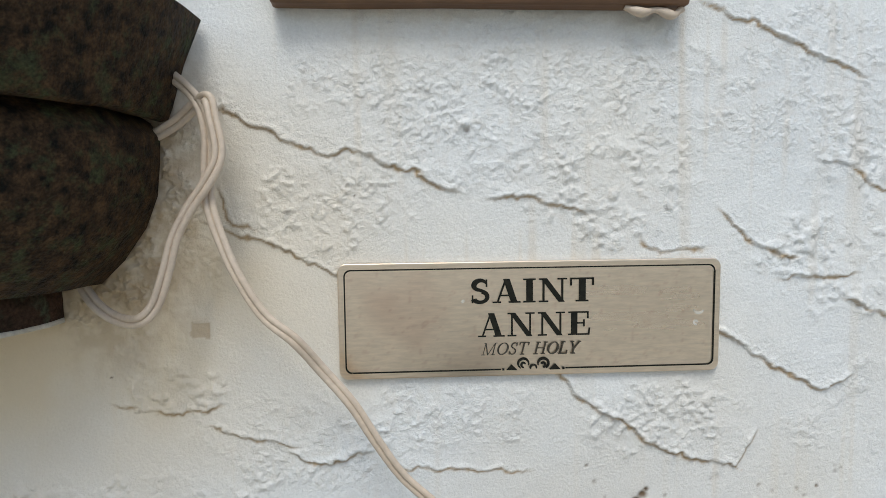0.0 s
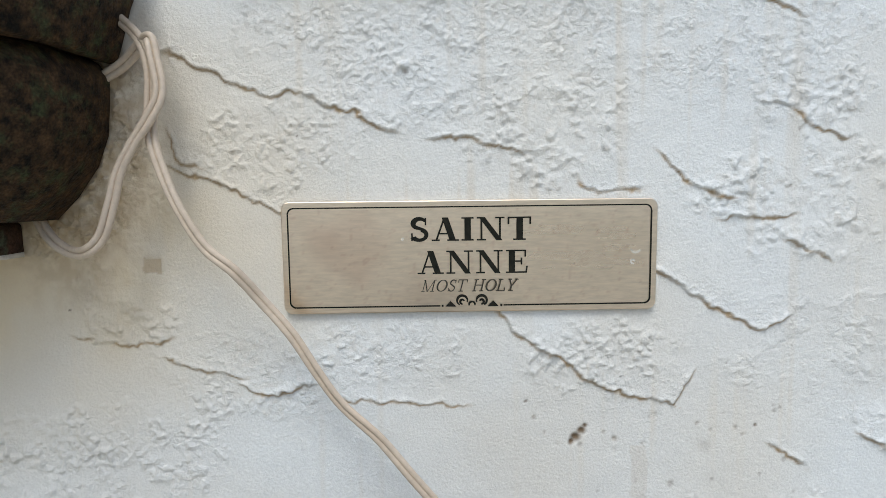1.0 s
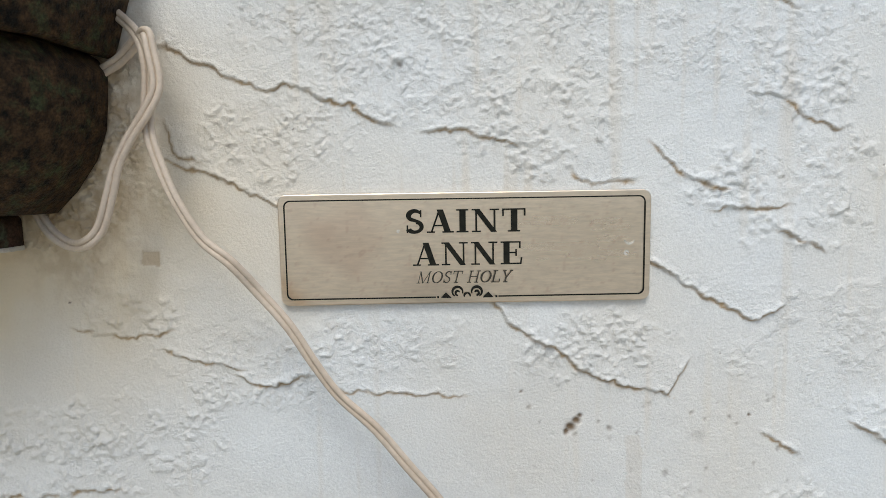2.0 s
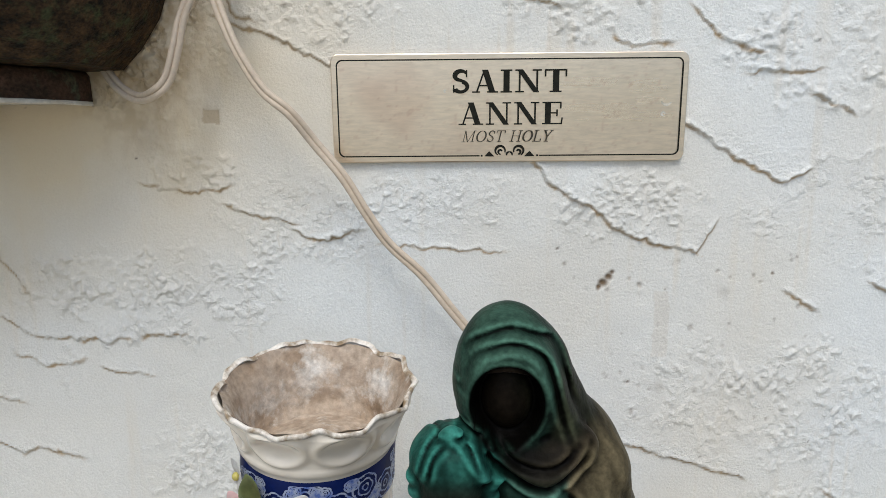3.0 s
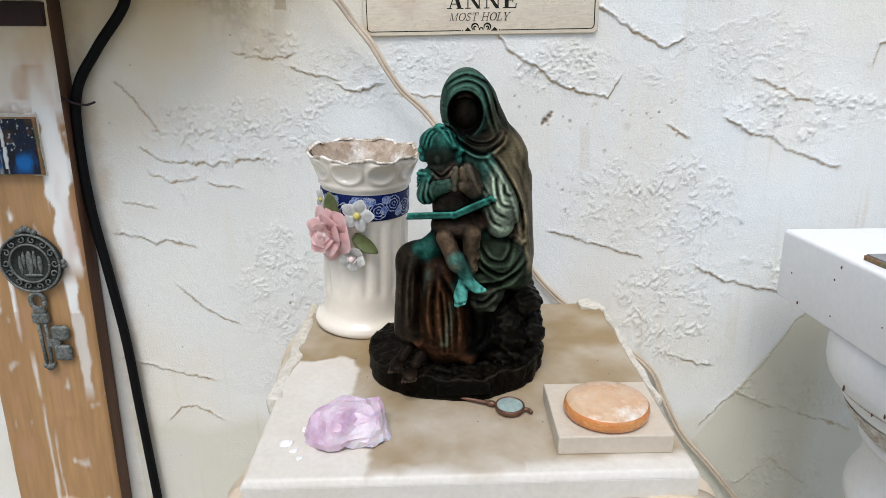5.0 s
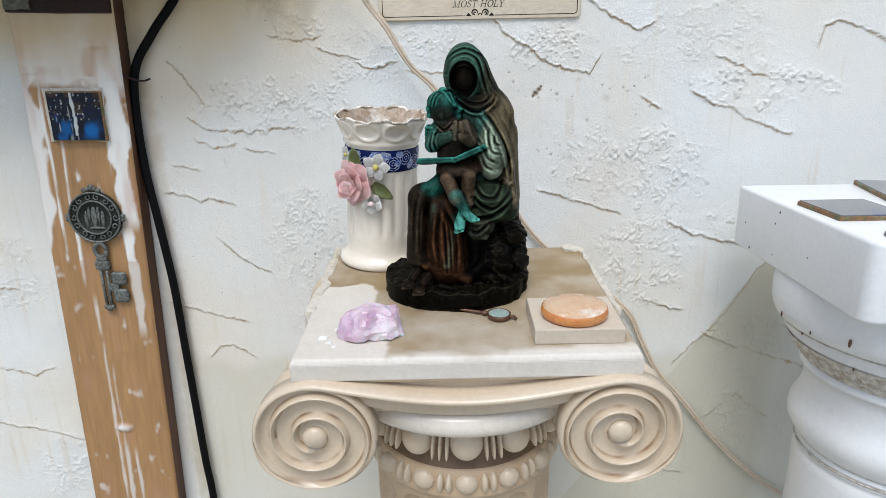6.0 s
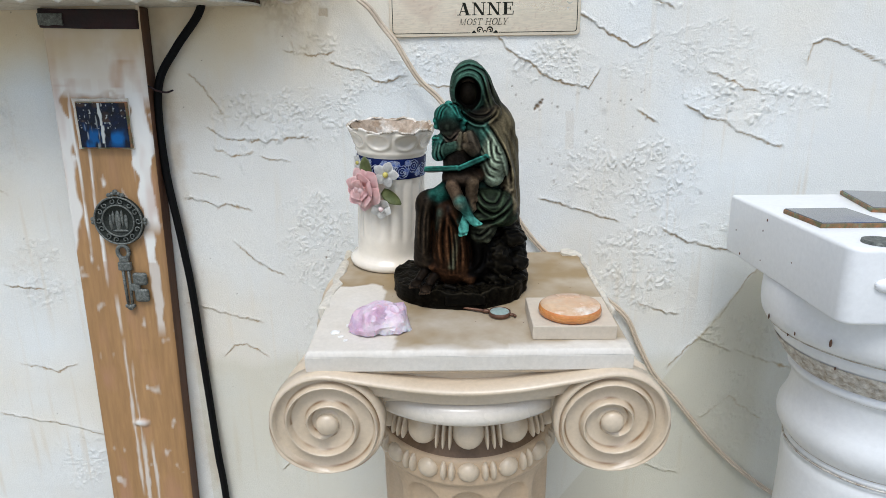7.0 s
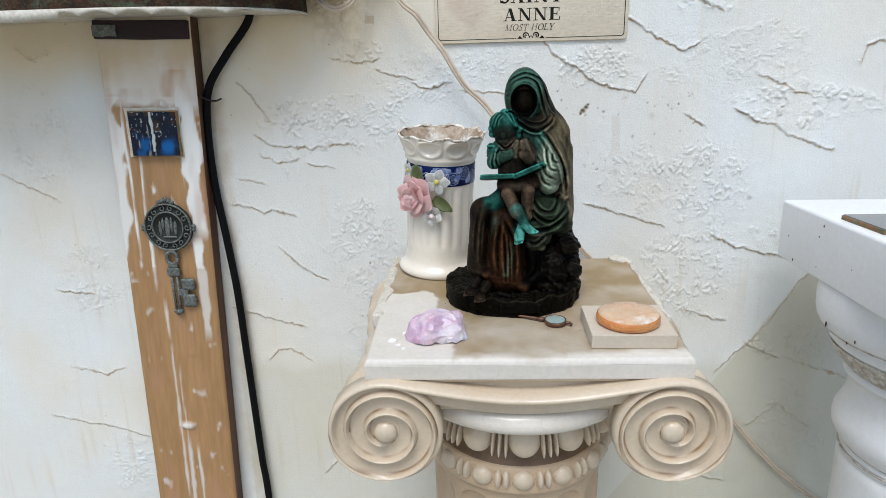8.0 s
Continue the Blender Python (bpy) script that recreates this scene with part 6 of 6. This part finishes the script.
    # hood, with a deep opening whose shade is coloured black
    blob((0.0060, 0.0, 0.1810), (0.0158, 0.0190, 0.0235), (0.036, 0.078, 0.054), 0.003)
    limb((0.0100, 0.005, 0.182), (0.0235, 0.009, 0.152), 0.0145, 0.0150, (0.026, 0.028, 0.016), 0.006)
    limb((0.0190, -0.007, 0.184), (0.0235, -0.008, 0.164), 0.0036, 0.0042, (0.034, 0.038, 0.022), 0.004)
    limb((-0.0010, -0.008, 0.164), (0.0160, -0.011, 0.157), 0.0062, 0.0070, dark, 0.003)
    limb((0.0160, -0.011, 0.157), (0.0260, -0.008, 0.163), 0.0070, 0.0060, (0.026, 0.020, 0.012), 0.003)
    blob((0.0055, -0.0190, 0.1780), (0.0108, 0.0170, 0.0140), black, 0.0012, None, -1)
    blob((0.0060, -0.0030, 0.1785), (0.0082, 0.0090, 0.0120), (0.0085, 0.0060, 0.0038), 0.001)
    limb((-0.0005, -0.0088, 0.1880), (0.0060, -0.0108, 0.1895), 0.0018, 0.0016, (0.014, 0.010, 0.007), 0.001)
    limb((0.0060, -0.0108, 0.1895), (0.0125, -0.0085, 0.1875), 0.0016, 0.0018, (0.014, 0.010, 0.007), 0.001)
    # child
    blob((-0.0095, -0.0150, 0.1552), (0.0092, 0.0112, 0.0118), (0.016, 0.020, 0.014), 0.002)
    blob((-0.0098, -0.0120, 0.1612), (0.0120, 0.0128, 0.0092), teal, 0.0012)
    for k, (hx_, hz_) in enumerate(((-0.0195, 0.1570), (-0.0190, 0.1525), (-0.0160, 0.1610), (-0.0020, 0.1605), (0.0010, 0.1560), (0.0008, 0.1510))):
        limb((-0.0095, -0.0165, 0.1700), (hx_, -0.0160 - 0.0035 * (abs(hx_ + 0.0095) < 0.009), hz_), 0.0024, 0.0030, (0.020, 0.085, 0.066) if k % 2 else teal, 0.0012)
    blob((-0.0102, -0.0252, 0.1530), (0.0012, 0.0013, 0.0018), (0.016, 0.020, 0.014), 0.0025)
    blob((-0.0100, -0.0225, 0.1478), (0.0040, 0.0030, 0.0022), (0.018, 0.021, 0.014), 0.002)
    limb((-0.006, -0.0155, 0.143), (-0.002, -0.0165, 0.118), 0.0095, 0.0125, (0.052, 0.038, 0.027), 0.003)
    limb((-0.0150, -0.0165, 0.1410), (-0.0175, -0.0225, 0.1300), 0.0056, 0.0058, (0.03, 0.10, 0.076), 0.002)
    limb((-0.0170, -0.0235, 0.1325), (-0.0030, -0.0310, 0.1385), 0.0054, 0.0036, (0.03, 0.06, 0.042), 0.002)
    limb((0.0070, -0.0170, 0.1430), (0.0110, -0.0240, 0.1345), 0.0056, 0.0056, (0.05, 0.04, 0.027), 0.002)
    limb((0.0105, -0.0250, 0.1335), (0.0040, -0.0315, 0.1385), 0.0048, 0.0034, (0.06, 0.046, 0.03), 0.002)
    limb((-0.0005, -0.0320, 0.1375), (0.0005, -0.0320, 0.1490), 0.0027, 0.0014, (0.05, 0.042, 0.026), 0.0006)
    limb((0.0050, -0.0315, 0.1375), (0.0040, -0.0315, 0.1485), 0.0026, 0.0014, (0.075, 0.056, 0.034), 0.0006)
    limb((-0.0200, -0.0130, 0.1370), (-0.0205, -0.0140, 0.1420), 0.0040, 0.0028, teal, 0.001)
    for k in range(4):
        limb((-0.0225, -0.0165, 0.1345 + 0.0026 * k), (-0.0175, -0.0205, 0.1350 + 0.0026 * k), 0.0013, 0.0012, teal, 0.0004)
    blob((0.001, -0.022, 0.1110), (0.0165, 0.0150, 0.0085), (0.05, 0.034, 0.022), 0.003)
    # bare legs and feet
    limb((-0.0060, -0.034, 0.1060), (0.0005, -0.0410, 0.0920), 0.0056, 0.0050, (0.085, 0.055, 0.033), 0.002)
    limb((0.0005, -0.0410, 0.0945), (0.0075, -0.0420, 0.0825), 0.0050, 0.0034, (0.035, 0.125, 0.098), 0.002)
    limb((0.0075, -0.0425, 0.0815), (0.0130, -0.0450, 0.0770), 0.0034, 0.0032, light_teal, 0.001)
    limb((0.0095, -0.033, 0.1080), (0.0090, -0.0380, 0.0875), 0.0056, 0.0040, (0.070, 0.048, 0.028), 0.002)
    limb((0.0060, -0.0400, 0.0835), (0.0040, -0.0415, 0.0765), 0.0034, 0.0034, light_teal, 0.001)
    limb((0.0040, -0.0420, 0.0760), (0.0030, -0.0455, 0.0710), 0.0036, 0.0036, light_teal, 0.001)
    for k in range(5):
        limb((0.0118 + 0.0008 * k, -0.0455, 0.0753 + 0.0007 * k), (0.0134 + 0.0008 * k, -0.0468, 0.0737 + 0.0008 * k), 0.0010, 0.0009, light_teal, 0.0003)
        limb((0.0002 + 0.0013 * k, -0.0460, 0.0690), (-0.0004 + 0.0014 * k, -0.0478, 0.0670 + 0.0003 * k), 0.0010, 0.0009, light_teal, 0.0003)
    for fx, fy, fz, far in ((-0.0345, -0.0340, 0.0215, 0.0), (-0.0255, -0.0390, 0.0195, 0.003)):
        skin = (0.010, 0.0065, 0.004)
        limb((fx + 0.004, fy + 0.006, fz + 0.006), (fx, fy - 0.002, fz + 0.0015), 0.0042, 0.0036, skin, 0.002)
        blob((fx - 0.0025, fy - 0.0065 - far, fz - 0.0005), (0.0048, 0.0075, 0.0026), skin, 0.002)
        for k in range(5):
            limb((fx - 0.0060 + 0.0018 * k, fy - 0.0115 - far, fz - 0.0012), (fx - 0.0068 + 0.0019 * k, fy - 0.0145 - far + 0.0005 * k, fz - 0.0020), 0.0011, 0.0010, (0.024, 0.016, 0.010), 0.0004)
    limb((-0.0120, -0.0430, 0.0195), (-0.0040, -0.0440, 0.0180), 0.0022, 0.0018, dark, 0.001)
    # open book
    brick((-0.0140, -0.0300, 0.1195), (0.0135, 0.0080, 0.0017), teal, (-16, -3, -4))
    brick((0.0100, -0.0290, 0.1245), (0.0128, 0.0080, 0.0018), teal, (-16, -23, 8))
    brick((-0.0140, -0.0295, 0.1176), (0.0142, 0.0088, 0.0006), dark, (-16, -3, -4))
    brick((0.0104, -0.0285, 0.1226), (0.0134, 0.0088, 0.0006), dark, (-16, -23, 8))
    # tablet on the rock
    brick((0.0045, -0.0470, 0.0085), (0.0165, 0.0035, 0.0040), dark, (-8, -2, 2), 0.0008)

    creases = []

    def fold(deep, wide, *line):
        """A crease of the cloth, through places in millimetres seen from the front."""
        creases.append((1.15 * deep, wide, np.array([(q.x, q.z) for q in spline([(x / 1000, 0, z / 1000) for x, z in line], 5)])))

    fold(0.0011, 0.0010, (-8, 186), (-4, 195), (5, 200), (13, 198), (20, 192), (24, 178), (29, 170))
    fold(0.0011, 0.0009, (-7, 183), (-3, 193), (6, 197), (14, 194), (18, 186), (21, 174), (24, 165))
    fold(0.0014, 0.0011, (-5, 169), (5, 159), (16, 155), (26, 160), (29, 166))
    fold(0.0010, 0.0009, (1, 167), (10, 161), (20, 161), (26, 166))
    fold(0.0010, 0.0009, (3, 161), (11, 155), (21, 154))
    fold(0.0020, 0.0012, (21, 154), (28, 144), (36, 129), (40, 112), (41, 101))
    fold(0.0005, 0.0014, (33, 162), (43, 138), (47, 119), (47, 99))
    fold(0.0004, 0.0012, (28, 157), (39, 136), (44, 117), (45, 100))
    fold(0.0007, 0.0010, (25, 145), (24, 135), (27, 126), (34, 124))
    fold(0.0006, 0.0009, (29, 139), (29, 132), (35, 130))
    fold(0.0004, 0.0009, (8, 152), (15, 136), (22, 127))
    fold(0.0004, 0.0009, (16, 153), (23, 141), (25, 129))
    fold(0.0007, 0.0011, (21, 131), (23, 122), (31, 117))
    fold(0.0006, 0.0010, (19, 124), (22, 115), (29, 111))
    fold(0.0009, 0.0008, (-13, 142), (-16, 135), (-14, 126))
    fold(0.0009, 0.0008, (-17, 139), (-19, 131), (-17, 124))
    fold(0.0008, 0.0008, (-14, 146), (-8, 142), (-1, 148))
    fold(0.0006, 0.0006, (-10, 171), (-16, 167), (-19, 158))
    fold(0.0006, 0.0006, (-10, 170), (-14, 166), (-16, 159))
    fold(0.0006, 0.0006, (-9, 171), (-5, 168), (-1, 161))
    fold(0.0006, 0.0006, (-8, 171), (-1, 168), (2, 160))
    fold(0.0006, 0.0006, (-9, 171), (-3, 169), (1, 160))
    fold(0.0032, 0.0026, (-21, 96), (-22, 79), (-24, 54), (-26, 38))
    fold(0.0009, 0.0013, (-28, 94), (-32, 73), (-33, 48))
    fold(0.0008, 0.0012, (-26, 90), (-28, 69), (-29, 45))
    fold(0.0010, 0.0014, (-16, 81), (-20, 61), (-19, 36))
    fold(0.0012, 0.0014, (-11, 86), (-14, 62), (-13, 35))
    fold(0.0016, 0.0016, (-10, 88), (-1, 62), (0, 30))
    fold(0.0009, 0.0010, (-9, 78), (-8, 56), (-7, 30))
    fold(0.0008, 0.0009, (-6, 74), (-4, 54), (-4, 30))
    fold(0.0025, 0.0030, (4, 64), (8, 48), (8, 30))
    fold(0.0015, 0.0018, (19, 53), (19, 39), (11, 28))
    fold(0.0014, 0.0012, (14, 99), (20, 92), (29, 91), (35, 100))
    fold(0.0016, 0.0013, (12, 93), (20, 85), (30, 83), (42, 96))
    fold(0.0024, 0.0016, (10, 73), (19, 74), (29, 77), (42, 88))
    fold(0.0014, 0.0012, (11, 64), (17, 63), (25, 70))

    def creased(p):
        front = np.clip((0.004 - p[:, 1]) / 0.008, 0, 1)
        total = np.zeros(len(p))
        for deep, wide, line in creases:
            lo2, hi2 = line.min(axis=0) - 4 * wide, line.max(axis=0) + 4 * wide
            near = np.flatnonzero((p[:, 0] > lo2[0]) & (p[:, 0] < hi2[0]) & (p[:, 2] > lo2[1]) & (p[:, 2] < hi2[1]) & (front > 0))
            if not len(near):
                continue
            q = p[near][:, [0, 2]]
            best, share = np.full(len(q), 9.0), np.zeros(len(q))
            for i in range(len(line) - 1):
                ab = line[i + 1] - line[i]
                t = np.clip(((q - line[i]) @ ab) / max(ab @ ab, 1e-12), 0, 1)
                d = np.linalg.norm(q - line[i] - t[:, None] * ab, axis=1)
                closer = d < best
                best, share = np.where(closer, d, best), np.where(closer, (i + t) / (len(line) - 1), share)
            taper = np.clip(np.minimum(share, 1 - share) * 5, 0.25, 1)
            total[near] += front[near] * deep * taper * (np.exp(-np.square(best / wide)) - 0.40 * np.exp(-np.square((best - 2.1 * wide) / wide)))
        return total

    def solid(p):
        d = np.full(len(p), 0.02)
        for f, _, k, op in parts:
            e = f(p)
            if op > 0:
                m = np.clip(0.5 + 0.5 * (d - e) / k, 0, 1)
                d = d * (1 - m) + e * m - k * m * (1 - m)
            else:
                m = np.clip(0.5 - 0.5 * (d + e) / k, 0, 1)
                d = d * (1 - m) - e * m + k * m * (1 - m)
        cloth = np.clip((p[:, 2] - 0.018) / 0.006, 0, 1)
        return d + creased(p) * cloth + 0.0005 * (field(p[:, 0] + 0.4 * p[:, 1], p[:, 2] - 0.3 * p[:, 1], 0.006, 77, 3) - 0.5)

    # first a coarse look at where the skin lies, then fine samples only near it
    h, skip = 0.0006, 5
    lo = np.array((-0.069, -0.058, -0.002))
    m3 = np.array((46, 38, 70))
    n = m3 * skip
    ax = [lo[i] + h * (skip * np.arange(m3[i]) + (skip - 1) / 2) for i in range(3)]
    rough = solid(np.stack(np.meshgrid(*ax, indexing="ij"), -1).reshape(-1, 3)).reshape(m3)
    val = np.repeat(np.repeat(np.repeat(rough, skip, 0), skip, 1), skip, 2)
    close = np.argwhere(np.abs(val) < 0.0048)
    fine_d = np.empty(len(close))
    for s in range(0, len(close), 200000):
        fine_d[s:s + 200000] = solid(lo + h * close[s:s + 200000])
    val[close[:, 0], close[:, 1], close[:, 2]] = fine_d
    # a skin of quads where the field changes sign
    acc, cnt = np.zeros((*(n - 1), 3)), np.zeros(n - 1)
    c = n - 1
    for axis in range(3):
        others = [a for a in range(3) if a != axis]
        for o1 in (0, 1):
            for o2 in (0, 1):
                s0 = [slice(0, c[i]) for i in range(3)]
                s0[others[0]], s0[others[1]] = slice(o1, c[others[0]] + o1), slice(o2, c[others[1]] + o2)
                s1 = list(s0)
                s1[axis] = slice(1, c[axis] + 1)
                va, vb = val[tuple(s0)], val[tuple(s1)]
                cross = (va < 0) != (vb < 0)
                t = np.where(cross, va / np.where(cross, va - vb, 1), 0)
                q = [0.0, 0.0, 0.0]
                q[others[0]], q[others[1]] = o1, o2
                for i in range(3):
                    acc[..., i] += cross * (t if i == axis else q[i])
                cnt += cross
    live = cnt > 0
    index = np.full(c, -1)
    index[live] = np.arange(live.sum())
    cell = np.argwhere(live)
    verts = lo + h * (cell + acc[live] / cnt[live][:, None])
    quads = []
    for axis in range(3):
        b, d = [(1, 2), (2, 0), (0, 1)][axis]
        s0 = [slice(1, c[i]) for i in range(3)]
        s0[axis] = slice(0, c[axis])
        s1 = list(s0)
        s1[axis] = slice(1, c[axis] + 1)
        va, vb = val[tuple(s0)], val[tuple(s1)]
        for flip in (False, True):
            e = np.argwhere((va >= 0) & (vb < 0) if flip else (va < 0) & (vb >= 0)) + np.array([0 if i == axis else 1 for i in range(3)])
            ring = []
            for db, dd in ((1, 1), (0, 1), (0, 0), (1, 0)):
                q = e.copy()
                q[:, b] -= db
                q[:, d] -= dd
                ring.append(index[q[:, 0], q[:, 1], q[:, 2]])
            ring = np.stack(ring, -1)
            quads.append(ring[:, ::-1] if flip else ring)
    quads = np.concatenate(quads)
    quads = quads[(quads >= 0).all(axis=1)]
    # patina: each limb keeps its own tone, softly blended
    ds = np.stack([f(verts) for f, _, _, op in parts if op > 0], -1)
    tones = np.array([col for _, col, _, op in parts if op > 0])
    ds = np.abs(ds)
    wgt = np.exp(-np.clip(ds - ds.min(axis=1, keepdims=True), 0, 0.02) / 0.0007)
    tone = (wgt @ tones) / wgt.sum(axis=1, keepdims=True)
    brushed = field(verts[:, 0] + 0.5 * verts[:, 1], verts[:, 2] * 0.5 - verts[:, 1], 0.0055, 61, 3)
    tone = tone * np.clip(0.25 + 1.5 * brushed, 0.35, 1.35)[:, None]
    # dry-brushed patina, with fold shade painted in: ridges lightened, hollows darkened
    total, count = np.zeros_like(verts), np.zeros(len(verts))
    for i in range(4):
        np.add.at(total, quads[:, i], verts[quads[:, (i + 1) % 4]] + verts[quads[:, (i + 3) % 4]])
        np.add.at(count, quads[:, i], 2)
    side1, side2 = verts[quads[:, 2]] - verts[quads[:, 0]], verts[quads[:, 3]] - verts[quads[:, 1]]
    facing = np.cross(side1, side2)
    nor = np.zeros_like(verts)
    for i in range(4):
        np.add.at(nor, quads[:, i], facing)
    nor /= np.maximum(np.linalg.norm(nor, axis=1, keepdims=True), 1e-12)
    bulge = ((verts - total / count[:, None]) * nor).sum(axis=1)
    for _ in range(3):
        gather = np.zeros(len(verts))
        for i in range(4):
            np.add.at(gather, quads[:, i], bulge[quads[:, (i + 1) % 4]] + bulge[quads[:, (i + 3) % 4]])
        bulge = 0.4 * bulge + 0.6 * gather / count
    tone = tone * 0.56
    worn_shade = np.clip(bulge / 0.00005, -1, 1)
    tone = tone * np.where(worn_shade > 0, 1 + 2.9 * worn_shade, 1 + 0.95 * worn_shade)[:, None]
    # the cloak's brown lies beyond its front edge
    rim = np.interp(verts[:, 2], (0.085, 0.101, 0.112, 0.129, 0.144, 0.154, 0.165), (0.042, 0.041, 0.040, 0.036, 0.028, 0.021, 0.026))
    over = np.clip((verts[:, 0] - rim) / 0.0015, 0, 1) * np.clip((verts[:, 2] - 0.078) / 0.006, 0, 1) * np.clip((0.168 - verts[:, 2]) / 0.006, 0, 1)
    cloak = np.array((0.128, 0.104, 0.058)) * (0.25 + 0.95 * brushed[:, None]) * np.where(worn_shade > 0, 1 + 1.4 * worn_shade, 1 + 0.8 * worn_shade)[:, None]
    tone = tone * (1 - over[:, None]) + cloak * over[:, None]
    # shade inside the hood's opening goes into the colour as black
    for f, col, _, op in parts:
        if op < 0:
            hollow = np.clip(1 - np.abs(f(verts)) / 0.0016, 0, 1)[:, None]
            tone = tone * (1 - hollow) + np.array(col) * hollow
    me = bpy.data.meshes.new("bronze_statue")
    me.from_pydata(verts.tolist(), [], quads.tolist())
    # the colour holds the patina together with the painted shade of folds and hood
    at = me.attributes.new("patina_shade", "FLOAT_COLOR", "POINT")
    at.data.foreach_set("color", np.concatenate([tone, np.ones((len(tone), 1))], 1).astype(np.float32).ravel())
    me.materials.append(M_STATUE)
    me.shade_smooth()
    me.update()
    ob = new("bronze_statue", me)
    ob.matrix_basis = LEAN @ pose(0.0276, -0.1965, TOP, 0, 0, -3.05) @ Matrix.Diagonal((1.035, 1.0, 0.995, 1))
    return tagged(ob, "dark bronze statuette of a seated hooded figure, green patina", "statue")


statue()
